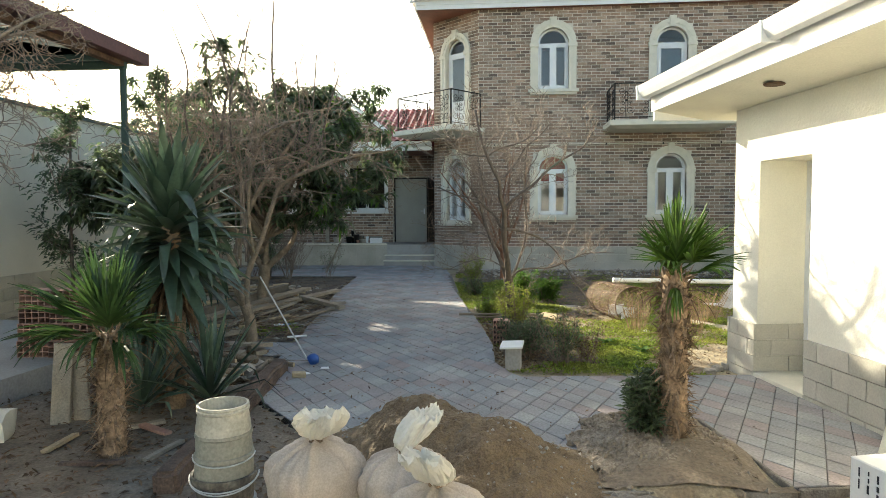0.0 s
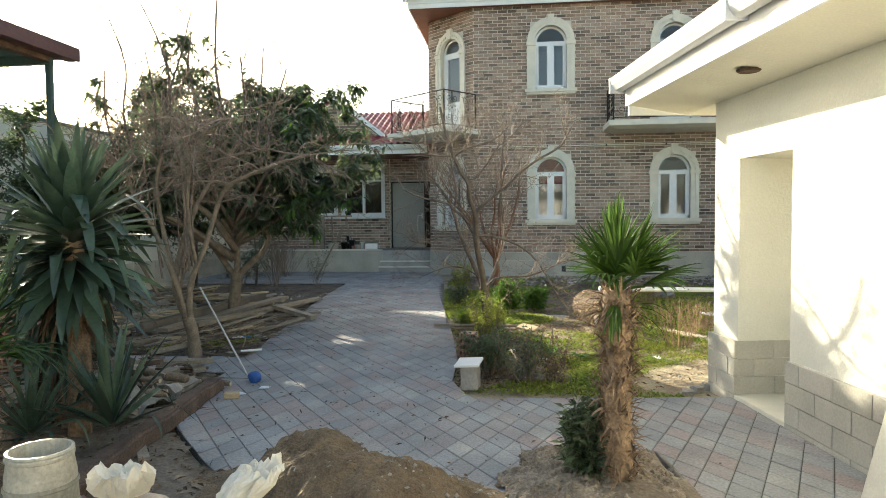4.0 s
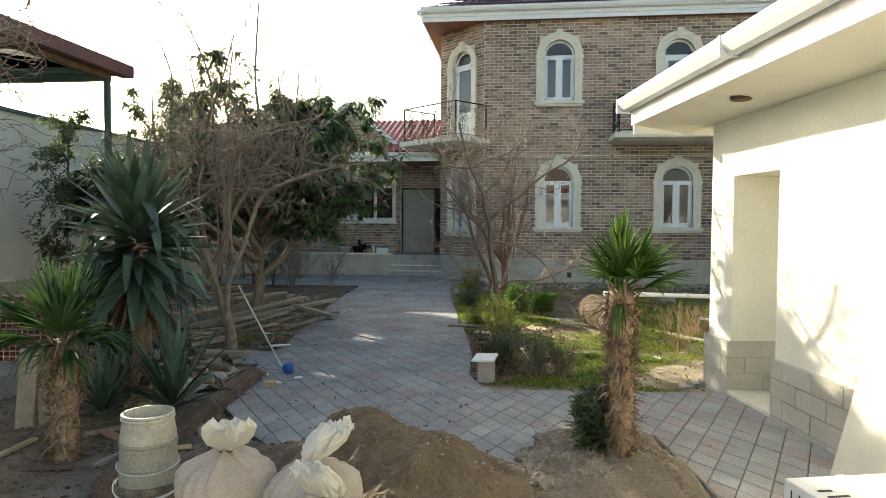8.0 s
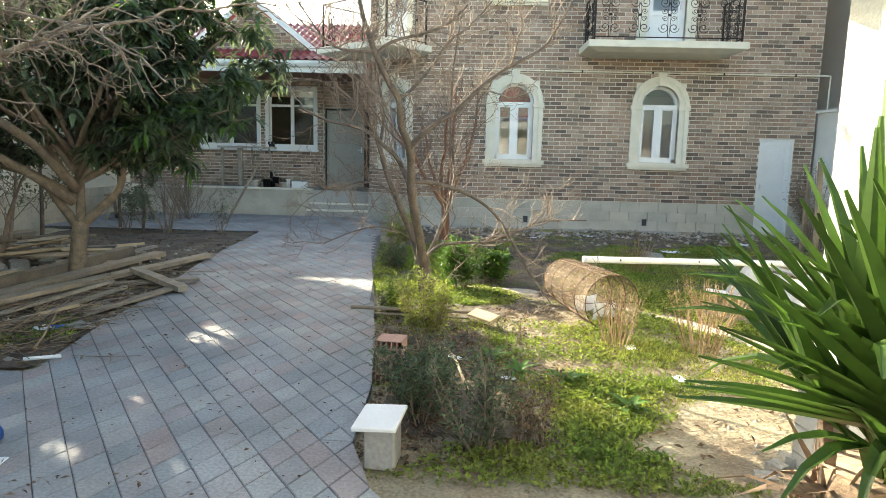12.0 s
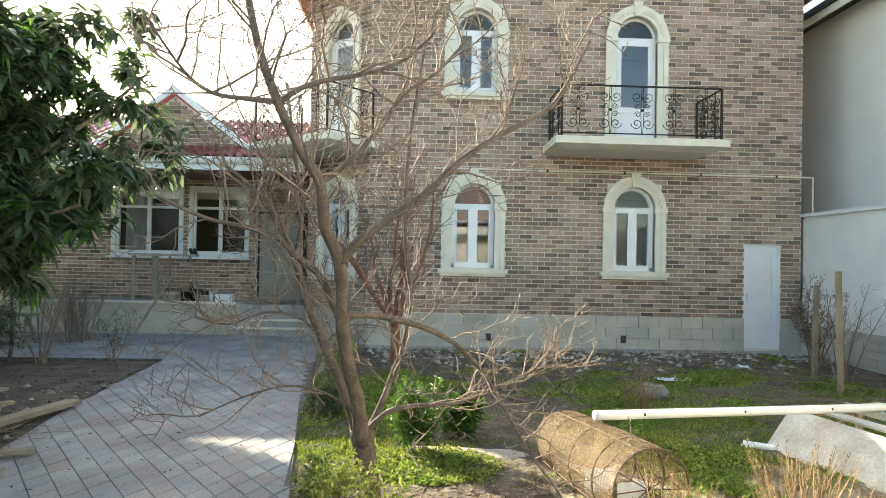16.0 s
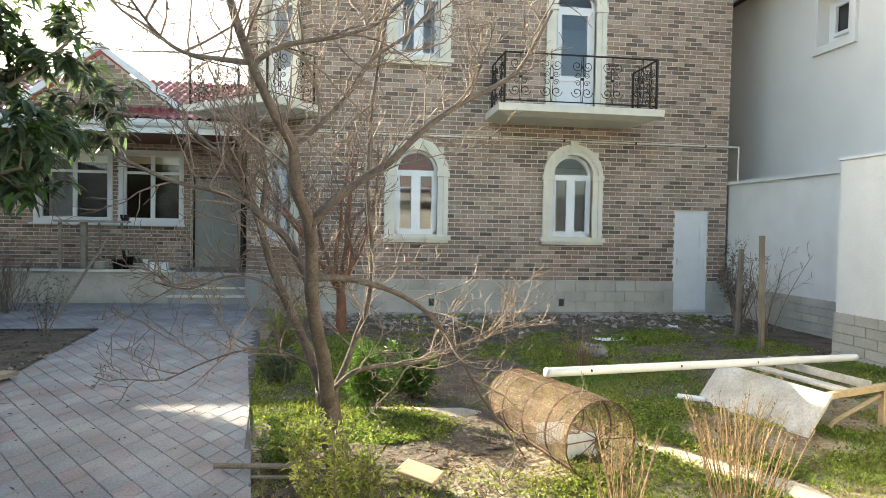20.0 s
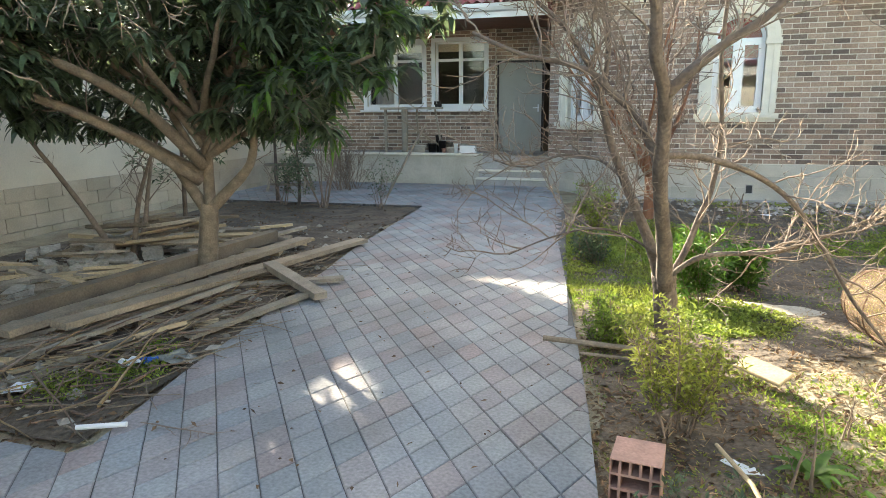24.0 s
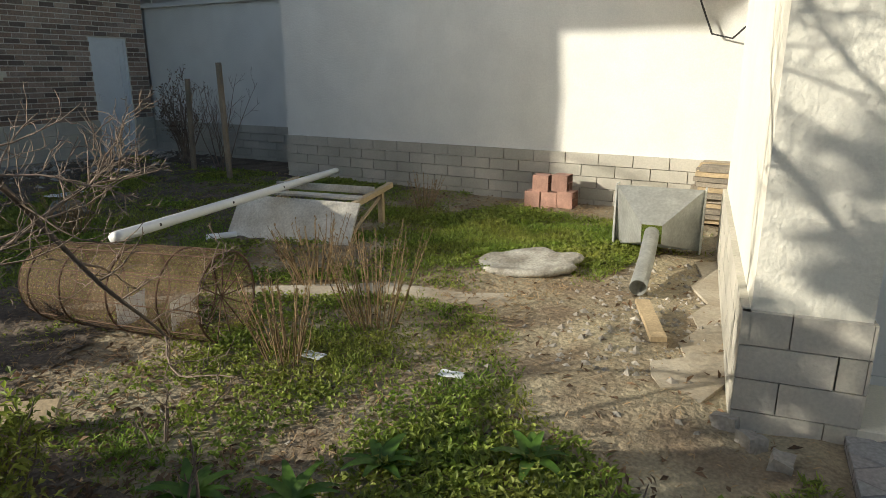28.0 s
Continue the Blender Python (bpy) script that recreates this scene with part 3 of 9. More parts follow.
def arch_window(name, parent, m, cx, z0, zs, hw=0.41, ring=0.20, door=False, sill=True, label="white two-sash arched window in a cream stone surround"):
    """An arched window, or balcony door, set in a wall; z0 foot of the opening, zs spring of the arch."""
    w = thing(name, (0, 0, 0), label, "door" if door else "window", kind="structure")
    bm = bmesh.new()
    arch_ring(bm, cx, hw, hw + ring, z0 - (0.0 if door else 0.02), zs, -0.055, 0.06, m)
    arch_ring(bm, cx, hw + ring * 0.55, hw + ring * 1.02, z0, zs, -0.075, -0.05, m)
    part("surround", bm, M_CREAM, w, "cream moulded stone surround")
    bm = bmesh.new()
    for s in (-1, 1):
        box(bm, cx + s * (hw + ring / 2) - ring * 0.62, cx + s * (hw + ring / 2) + ring * 0.62, -0.095, 0.0, zs - 0.10, zs, m)
    part("capital", bm, M_CREAM, w)
    bm = bmesh.new()
    a, b = zs + hw - 0.01, zs + hw + ring + 0.07
    vs = [bm.verts.new(m @ Vector(p)) for y in (-0.10, 0.0) for p in ((cx - 0.06, y, a), (cx + 0.06, y, a), (cx + 0.09, y, b), (cx - 0.09, y, b))]
    for q in ((0, 1, 2, 3), (4, 7, 6, 5), (0, 4, 5, 1), (1, 5, 6, 2), (2, 6, 7, 3), (3, 7, 4, 0)):
        bm.faces.new([vs[k] for k in q])
    part("keystone", bm, M_CREAM, w)
    # carved beads along the arch
    bm = bmesh.new()
    for k in range(1, 16):
        if k == 8:
            continue
        t = math.pi * k / 16
        c = Vector((cx + (hw + ring * 0.42) * math.cos(t), -0.055, zs + (hw + ring * 0.42) * math.sin(t)))
        box(bm, -0.022, 0.022, -0.022, 0.0, -0.028, 0.028, m @ Matrix.Translation(c) @ Matrix.Rotation(-t, 4, "Y"))
    part("carving", bm, M_CREAM, w)
    if sill:
        bm = bmesh.new()
        box(bm, cx - hw - ring - 0.06, cx + hw + ring + 0.06, -0.13, 0.05, z0 - 0.10, z0 - 0.02, m)
        box(bm, cx - hw - ring - 0.02, cx + hw + ring + 0.02, -0.09, 0.05, z0 - 0.16, z0 - 0.10, m)
        part("window_sill", bm, M_CREAM, w)
    # frame, set back in the reveal
    y0, y1 = 0.10, 0.17
    bm = bmesh.new()
    arch_ring(bm, cx, hw - 0.055, hw, z0, zs, y0, y1, m)
    box(bm, cx - hw, cx + hw, y0, y1, z0, z0 + 0.06, m)
    box(bm, cx - hw + 0.055, cx + hw - 0.055, y0 - 0.006, y1, zs - 0.05, zs + 0.02, m)
    frame_ob = part("window_frame", bm, M_PVC, w, "white plastic frame")
    if not door:
        part("mullion", boxm(cx - 0.045, cx + 0.045, y0 - 0.008, y1, z0 + 0.06, zs - 0.05, m), M_PVC, w)
        for s in (-1, 1):
            a, b = sorted((cx + s * 0.045, cx + s * (hw - 0.055)))
            bm = bmesh.new()
            holed(bm, a, b, z0 + 0.06, zs - 0.05, y0 - 0.012, y1 - 0.01, [(a + 0.045, b - 0.045, z0 + 0.105, zs - 0.095)], m)
            sash = part("sash", bm, M_PVC, w)
            pane("pane", boxm(a + 0.045, b - 0.045, y0 + 0.02, y0 + 0.028, z0 + 0.105, zs - 0.095, m), sash)
    else:
        a, b = cx - hw + 0.055, cx + hw - 0.055
        zm = z0 + 0.78
        bm = bmesh.new()
        holed(bm, a, b, z0 + 0.06, zs - 0.05, y0 - 0.012, y1 - 0.01, [(a + 0.09, b - 0.09, zm + 0.05, zs - 0.14), (a + 0.09, b - 0.09, z0 + 0.16, zm - 0.05)], m)
        leaf = part("door_leaf", bm, M_PVC, w)
        pane("pane", boxm(a + 0.09, b - 0.09, y0 + 0.02, y0 + 0.028, zm + 0.05, zs - 0.14, m), leaf)
        part("panel", boxm(a + 0.09, b - 0.09, y0 + 0.015, y0 + 0.04, z0 + 0.16, zm - 0.05, m), M_PVC, leaf)
        part("door_handle", boxm(b - 0.055, b - 0.03, y0 - 0.05, y0 - 0.012, zm + 0.08, zm + 0.22, m), M_WHITEMETAL, leaf)
    bm = bmesh.new()
    arch_pane(bm, cx, hw - 0.05, zs + 0.02, zs + 0.02, y0 + 0.03, m)
    pane("fanlight", bm, w)
    return w


def scroll(bm, m, cx, cz, r, turn, flip=1, rad=0.008, turns=1.4):
    pts = []
    for k in range(15):
        t = k / 14
        a = turn + flip * t * turns * 2 * math.pi
        rr = r * (1 - 0.82 * t)
        pts.append(m @ Vector((cx + rr * math.cos(a), 0, cz + rr * math.sin(a))))
    tube(bm, pts, rad, 4)


def rail_panel(parent, m, u0, u1, z0, z1, n):
    """A wrought-iron balcony panel: rails, end posts, and n ornaments of scrolls."""
    for z in (z0 + 0.07, z1):
        part("rail", tubem([m @ Vector((u0, 0, z)), m @ Vector((u1, 0, z))], 0.017 if z == z1 else 0.011, 6), M_IRON, parent)
    for u in (u0, u1):
        part("post", boxm(u - 0.016, u + 0.016, -0.016, 0.016, z0, z1, m), M_IRON, parent)
    for k in range(n):
        c = u0 + (u1 - u0) * (k + 0.5) / n
        h = z1 - z0 - 0.07
        zc = z0 + 0.07 + h / 2
        bm = bmesh.new()
        for s in (-1, 1):
            for q in (-1, 1):
                scroll(bm, m, c + s * 0.10, zc + q * h * 0.28, 0.105, math.pi / 2 * (1 + q) if s > 0 else math.pi / 2 * (1 - q), s * q)
                scroll(bm, m, c + s * 0.085, zc + q * 0.075, 0.06, math.pi / 2 * (1 - s), -s * q, 0.007)
            tube(bm, [m @ Vector((c + s * 0.012, 0, z0 + 0.07)), m @ Vector((c + s * 0.03, 0, zc)), m @ Vector((c + s * 0.012, 0, z1))], 0.007, 4)
        box(bm, c - 0.022, c + 0.022, -0.012, 0.012, zc - 0.022, zc + 0.022, m)
        part("ornament", bm, M_IRON, parent)


# ---- main house ----
FY = 18.84
ZT, ZP = 7.05, 0.62
HF = frame_at(0.8, FY, 0, 1, 0)               # front, local u = x - 0.8
HC = frame_at(-0.55, 20.0, 0, 1.35, -1.16)     # chamfered corner
CW = math.hypot(1.35, 1.16)
W1, W2, DR = 2.80 - 0.8, 5.93 - 0.8, (8.12 - 0.8, 8.85 - 0.8)
HW = 0.41
front_holes = [(W1 - HW, W1 + HW, 1.50, 3.13), (W2 - HW, W2 + HW, 1.50, 3.13), (W1 - HW, W1 + HW, 4.90, 6.52), (W2 - HW, W2 + HW, 3.88, 6.47), (DR[0], DR[1], 0.04, 2.06)]
CC = CW / 2 + 0.02
ch_holes = [(CC - 0.38, CC + 0.38, 1.35, 3.08), (CC - 0.38, CC + 0.38, 3.88, 6.42)]
bm = bmesh.new()
holed(bm, 0, 8.45, -0.3, ZT, 0.0, 0.3, front_holes, HF)
wall_front = tagged(part("wall_house_front", bm, M_MORTAR), "two-storey house front faced with brown brick tiles", "wall", kind="structure")
bm = bmesh.new()
holed(bm, 0, CW, -0.3, ZT, 0.0, 0.3, ch_holes, HC)
wall_chamfer = tagged(part("wall_house_corner", bm, M_MORTAR), "chamfered house corner faced with brown brick tiles", "wall", kind="structure")
wall_side = tagged(part("wall_house_west", boxm(-0.55, -0.25, 20.0, 28.0, -0.3, ZT), M_MORTAR), "side wall of the brick house above the porch", "wall", kind="structure")
tagged(part("wall_house_east", boxm(8.95, 9.25, FY + 0.3, 28.0, -0.3, ZT), M_BRICK), "east wall of the brick house", "wall", kind="structure")
tagged(part("wall_house_back", boxm(-0.25, 8.95, 27.7, 28.0, -0.3, ZT), M_BRICK), "rear wall of the brick house", "wall", kind="structure")
tagged(part("floor_upper", boxm(-0.2, 8.9, FY + 0.95, 27.65, 3.45, 3.65), M_CONCRETE), "upper floor slab inside the house", "floor", kind="structure")
tagged(part("ceiling_house", prism([(1.15, FY + 0.35), (8.9, FY + 0.35), (8.9, 27.65), (-0.2, 27.65), (-0.2, 20.5)], 6.80, 6.9), M_PLASTER), "plain ceiling inside the house", "ceiling", kind="structure")
tagged(part("wall_partition", boxm(-0.2, 8.9, 22.6, 22.7, -0.2, 6.8), M_GREYPLASTER), "inner partition behind the windows", "wall", kind="structure")

arch_window("window_1", None, HF, W1, 1.50, 2.72, HW)
arch_window("window_2", None, HF, W2, 1.50, 2.72, HW)
arch_window("window_3", None, HF, W1, 4.90, 6.11, HW)
arch_window("door_2", None, HF, W2, 3.88, 6.06, HW, door=True, sill=False, label="white balcony door with arched fanlight in a cream surround")
arch_window("window_4", None, HC, CC, 1.35, 2.70, 0.38, ring=0.18, label="arched window behind a white wrought grille on the chamfered corner")
arch_window("door_3", None, HC, CC, 3.88, 6.04, 0.38, ring=0.18, door=True, sill=False, label="white arched balcony door on the chamfered corner")
# white grille before the corner window
grille = thing("window_grille", (0, 0, 0), "white wrought-iron window grille with scrolls", "grille")
gm = HC @ Matrix.Translation((0, 0.03, 0))
for u in (CC - 0.30, CC, CC + 0.30):
    part("bar", tubem([gm @ Vector((u, 0, 1.36)), gm @ Vector((u, 0, 2.95))], 0.009, 5), M_WHITEMETAL, grille)
for k in range(4):
    bm = bmesh.new()
    for s in (-1, 1):
        scroll(bm, gm, CC + s * 0.15, 1.55 + 0.38 * k, 0.13, math.pi / 2, s, 0.009)
        scroll(bm, gm, CC + s * 0.15, 1.74 + 0.38 * k, 0.07, -math.pi / 2, -s, 0.008)
    part("scrollwork", bm, M_WHITEMETAL, grille)

# service door
door = thing("door_1", (8.12, FY, 0.04), "white plastic side door, closed, set in the brick front", "door", kind="structure")
bm = bmesh.new()
holed(bm, 0.0, 0.73, 0.0, 2.02, 0.02, 0.09, [(0.05, 0.68, 0.04, 1.97)], Matrix())
part("door_frame", bm, M_PVC, door)
bm = bmesh.new()
holed(bm, 0.052, 0.678, 0.042, 1.968, 0.03, 0.08, [(0.15, 0.58, 0.14, 0.80), (0.15, 0.58, 0.90, 1.87)], Matrix())
leaf = part("door_leaf", bm, M_PVC, door)
part("panel", boxm(0.15, 0.58, 0.045, 0.07, 0.14, 0.80), M_PVC, leaf)
part("panel", boxm(0.15, 0.58, 0.045, 0.07, 0.90, 1.87), M_PVC, leaf)
bm = boxm(0.075, 0.095, -0.01, 0.03, 0.92, 1.06)
tube(bm, [(0.085, -0.012, 1.0), (0.085, -0.03, 1.0), (0.17, -0.03, 1.0)], 0.009, 6)
part("door_handle", bm, M_WHITEMETAL, leaf, "chrome lever handle")

# two small vents in the plinth
for vx in (3.13, 5.75):
    vent = thing("wall_vent", (vx, FY - 0.035, 0.18), "small dark square vent hole in the stone plinth", "vent", "plinth vents")
    # solid near-black plug stands for the shade inside the vent
    part("opening", boxm(-0.05, 0.05, -0.004, 0.03, -0.07, 0.07), M_BLACK_AND_SHADE, vent)
    bm = bmesh.new()
    holed(bm, -0.065, 0.065, -0.085, 0.085, -0.01, 0.03, [(-0.05, 0.05, -0.07, 0.07)], Matrix())
    part("rim", bm, M_CONCRETE, vent)

# eaves: boarded soffit, fascia, gutter, hipped roof
EX0, EX1, EY0, EY1 = -0.88, 9.58, 18.66, 28.6
tagged(part("soffit", prism([(EX0, EY0), (EX1, EY0), (EX1, EY1), (EX0, EY1)], ZT, ZT + 0.05), M_BROWNSOFFIT), "brown boarded eaves soffit", "soffit", kind="structure")
for nm, b in (("fascia", (EX0 - 0.02, EX1 + 0.02, EY0 - 0.03, EY0, ZT - 0.01, ZT + 0.24)), ("fascia", (EX0 - 0.03, EX0, EY0, EY1, ZT - 0.01, ZT + 0.24)), ("fascia", (EX1, EX1 + 0.03, EY0, EY1, ZT - 0.01, ZT + 0.24))):
    tagged(part(nm, boxm(*b), M_PVC), "white eaves fascia board", "fascia", kind="structure")


def gutter(m, length, name="gutter"):
    """A half-round gutter with a rolled lip, brackets along it; local x along, local -y outward."""
    g = thing(name, m, "white metal rain gutter along the eaves", "gutter")
    bm = bmesh.new()
    prof = [(0.0, 0.10), (0.0, 0.0), (-0.03, -0.015), (-0.08, 0.0), (-0.11, 0.05), (-0.12, 0.11), (-0.135, 0.11), (-0.125, 0.045), (-0.085, -0.012), (-0.03, -0.03), (0.012, -0.01), (0.012, 0.10)]
    ends = [[bm.verts.new((x, y, z)) for y, z in prof] for x in (0, length)]
    for k in range(len(prof)):
        j = (k + 1) % len(prof)
        bm.faces.new((ends[0][k], ends[0][j], ends[1][j], ends[1][k]))
    for e in ends:
        bm.faces.new(e)
    part("channel", bm, M_PVC, g)
    n = max(2, int(length / 2.2))
    for k in range(n + 1):
        x = 0.05 + (length - 0.1) * k / n
        part("bracket", boxm(x - 0.012, x + 0.012, -0.142, 0.014, -0.038, 0.118), M_WHITEMETAL, g)
    return g


tagged(part("cornice", boxm(EX0 - 0.02, EX1 + 0.02, EY0 - 0.055, EY0 - 0.03, ZT + 0.10, ZT + 0.24, bevel=0.008), M_PVC), "white moulded strip under the gutter", "trim", kind="structure")
gutter(frame_at(EX0 - 0.05, EY0 - 0.07, ZT + 0.23, 1, 0), EX1 - EX0 + 0.1)
gutter(frame_at(EX0 - 0.045, EY1, ZT + 0.23, 0, -1), EY1 - EY0)
hip = [(EX0, EY0, ZT + 0.3), (EX1, EY0, ZT + 0.3), (EX1, EY1, ZT + 0.3), (EX0, EY1, ZT + 0.3), (4.4, 22.7, 9.85), (4.4, 24.4, 9.85)]
tagged(raw("roof_house", hip, [(0, 1, 4), (1, 2, 5, 4), (2, 3, 5), (3, 0, 4, 5), (3, 2, 1, 0)], M_DARKROOF), "dark red hipped metal roof", "roof", kind="structure")

rv, rf = [], []
for k in range(15):
    t0, t1 = k / 15, (k + 1) / 15
    base = len(rv)
    for t, up in ((t0, 0.055), (t1, 0.02)):
        xa, xb = EX0 - 0.06 + (4.4 - EX0) * t, EX1 + 0.06 + (4.4 - EX1) * t
        y, z = EY0 - 0.10 + (22.7 - EY0 + 0.10) * t, ZT + 0.3 + (9.85 - ZT - 0.3) * t
        for q in range(141):
            x = xa + (xb - xa) * q / 140
            rv.append((x, y, z + up + 0.018 * math.sin(x * 33)))
    rf += [(base + q, base + q + 1, base + 142 + q, base + 141 + q) for q in range(140)]
tagged(raw("roof_house_front", rv, rf, M_DARKROOF, smooth=True), "dark red pressed-metal roof tiles in courses", "roof", kind="structure")

# balconies
def slab(parent, m, w, d, z):
    """Cantilevered slab with a sloped underside, local u 0..w, y -d..0."""
    bm = bmesh.new()
    pts = [(0, 0), (w, 0), (w, -d), (0, -d)]
    top = [bm.verts.new(m @ Vector((u, y, z))) for u, y in pts]
    mid = [bm.verts.new(m @ Vector((u, y, z - 0.13))) for u, y in pts]
    low = [bm.verts.new(m @ Vector((u + (0.25 if u == 0 else -0.25), y * 0.80, z - 0.20))) for u, y in pts]
    bm.faces.new(top)
    for a, b in ((top, mid), (mid, low)):
        for k in range(4):
            bm.faces.new((a[k], a[(k + 1) % 4], b[(k + 1) % 4], b[k]))
    bm.faces.new(low)
    return part("slab", bm, M_CREAM, parent, "cream rendered concrete slab")


balc = thing("balcony", (0, 0, 0), "balcony with cream slab and black wrought-iron scroll railing", "balcony", "balconies")
slab(balc, HF @ Matrix.Translation((4.13 - 0.8, 0, 0)), 3.12, 1.19, 3.88)
rail_panel(balc, frame_at(4.25, FY - 1.10, 3.88, 1, 0), 0.0, 2.88, 0.0, 0.92, 5)
rail_panel(balc, frame_at(4.25, FY - 0.04, 3.88, 0, -1), 0.0, 1.05, 0.0, 0.92, 2)
rail_panel(balc, frame_at(7.13, FY - 0.04, 3.88, 0, -1), 0.0, 1.05, 0.0, 0.92, 2)
balc2 = thing("balcony", (0, 0, 0), "corner balcony with cream slab and black wrought-iron scroll railing", "balcony", "balconies")
CB = HC @ Matrix.Translation((-0.35, 0, 0))
slab(balc2, CB, 2.35, 1.28, 3.86)
rail_panel(balc2, CB @ Matrix.Translation((0, -1.19, 3.86)), 0.12, 2.22, 0.0, 0.92, 4)
rail_panel(balc2, CB @ Matrix.Translation((0.12, 0, 3.86)) @ Matrix.Rotation(-math.pi / 2, 4, "Z"), 0.05, 1.19, 0.0, 0.92, 2)
rail_panel(balc2, CB @ Matrix.Translation((2.22, 0, 3.86)) @ Matrix.Rotation(-math.pi / 2, 4, "Z"), 0.05, 1.19, 0.0, 0.92, 2)

# gas pipe across the front
pipe = thing("gas_pipe", (0, 0, 0), "thin painted gas pipe fixed along the brick front", "pipe")
pz = 3.40
part("run", tubem([(0.85, FY - 0.06, pz), (9.40, FY - 0.06, pz)], 0.016, 6), M_CREAM, pipe)
part("riser", tubem([(9.40, FY - 0.06, pz), (9.42, FY - 0.10, pz), (9.42, FY - 0.10, 2.6)], 0.016, 6), M_CREAM, pipe)
for k in range(6):
    part("clip", boxm(1.2 + 1.5 * k, 1.23 + 1.5 * k, FY - 0.08, FY - 0.01, pz - 0.025, pz + 0.025), M_IRON, pipe)

# ---- porch wing ----
PW, PZ = 22.0, 0.60
porch = tagged(part("porch_floor", boxm(-9.5, -0.56, 20.42, PW + 0.3, -0.3, PZ), M_CONCRETE), "raised concrete porch floor", "floor", kind="structure")
M_PORCHSTONE = mat("porch_stone", (0.50, 0.47, 0.39), 0.9, var=0.2, scale=2.5, fine=50, bump=0.4, color2=(0.40, 0.37, 0.30))
pf = thing("porch_plinth", (0, 0, 0), "low cream stone plinth under the porch edge", "wall", kind="structure")
courses(pf, frame_at(-9.5, 20.42, 0, 1, 0), 0, 7.45, -0.1, PZ, 1.15, 0.70, 0.004, 0.03, [], (M_PORCHSTONE, M_PORCHSTONE), "slab", pick=lambda u, z: u > 3, seed=5)
part("coping", boxm(-9.5, -2.08, 20.34, 20.60, PZ, PZ + 0.04), M_CREAM, pf, "cream stone coping")
steps = thing("porch_steps", (0, 0, 0), "four cream stone steps up to the porch", "steps", kind="structure")
for k in range(4):
    part("step", boxm(-2.08, -0.57, 19.97 + 0.27 * k, 20.9, 0.15 * k - (0.1 if k == 0 else 0), 0.15 * (k + 1) - 0.03, bevel=0.0), M_CONCRETE, steps)
    part("tread", boxm(-2.10, -0.565, 19.945 + 0.27 * k, 20.24 + 0.27 * k, 0.15 * (k + 1) - 0.03, 0.15 * (k + 1), bevel=0.008), M_CREAM, steps)
PF = frame_at(-9.5, PW, 0, 1, 0)
pw_holes = [(-2.08 + 9.5, -0.66 + 9.5, PZ, 2.72), (-3.60 + 9.5, -2.36 + 9.5, 1.68, 3.18), (-5.40 + 9.5, -3.92 + 9.5, 1.68, 3.18)]
bm = bmesh.new()
holed(bm, 0, 8.93, PZ, 3.55, 0.0, 0.25, pw_holes, PF)
wall_porch = tagged(part("wall_porch", bm, M_MORTAR), "porch wall faced with brown brick tiles", "wall", kind="structure")
# near-black wall colour stands for the dimness of this room
tagged(part("wall_porch_room", boxm(-9.5, -0.56, 26.0, 26.2, 0.3, 3.5), M_BLACK_AND_SHADE), "inner wall behind the porch windows, coloured near-black for the dim room", "wall", kind="structure")
tagged(part("ceiling_porch_room", boxm(-9.5, -0.56, PW + 0.25, 26.0, 3.30, 3.4), M_PLASTER), "ceiling of the porch wing room", "ceiling", kind="structure")
tagged(part("wall_porch_west", boxm(-9.6, -9.5, 19.5, 26.2, -0.2, 3.6), M_GREYPLASTER), "west end wall of the porch wing", "wall", kind="structure")


def casement(name, u0, u1, z0, z1, m, n=2):
    w = thing(name, (0, 0, 0), "white plastic porch window with opening sashes and top lights", "window", kind="structure")
    bm = bmesh.new()
    holed(bm, u0 - 0.09, u1 + 0.09, z0 - 0.09, z1 + 0.09, -0.05, 0.0, [(u0, u1, z0, z1)], m)
    part("casing", bm, M_PVC, w)
    part("window_sill", boxm(u0 - 0.14, u1 + 0.14, -0.16, 0.02, z0 - 0.13, z0 - 0.085, m), M_PVC, w)
    bm = bmesh.new()
    zt = z1 - 0.42
    s = (u1 - u0) / n
    hs = [(u0 + s * k + 0.045, u0 + s * (k + 1) - 0.045, a, b) for k in range(n) for a, b in ((z0 + 0.05, zt - 0.03), (zt + 0.03, z1 - 0.05))]
    holed(bm, u0, u1, z0, z1, 0.06, 0.12, hs, m)
    part("window_frame", bm, M_PVC, w)
    for a, b, c, d in hs:
        pane("pane", boxm(a, b, 0.085, 0.093, c, d, m), w)
    return w


casement("window_5", -3.60 + 9.5, -2.36 + 9.5, 1.68, 3.18, PF)
casement("window_6", -5.40 + 9.5, -3.92 + 9.5, 1.68, 3.18, PF)
curt = thing("curtain", (0, 0, 0), "pale drawn curtain behind the porch window", "curtain")
bm = bmesh.new()
cv = [[bm.verts.new((-5.3 + 0.05 * k, PW + 0.30 + 0.02 * math.sin(k * 1.3), z)) for k in range(12)] for z in (1.55, 3.2)]
for k in range(11):
    bm.faces.new((cv[0][k], cv[0][k + 1], cv[1][k + 1], cv[1][k]))
bmesh.ops.solidify(bm, geom=bm.faces[:], thickness=0.006)
part("cloth", bm, M_CURTAIN, curt)
pdoor = thing("door_4", (-2.04, PW + 0.08, PZ), "plain grey steel front door, standing shut beside a dark gap", "door", kind="structure")
bm = boxm(0.0, 1.02, 0.0, 0.05, 0.01, 2.06, bevel=0.006)
part("door_leaf", bm, M_DOORGREY, pdoor)
bm = boxm(0.93, 0.96, -0.012, 0.0, 0.93, 1.10)
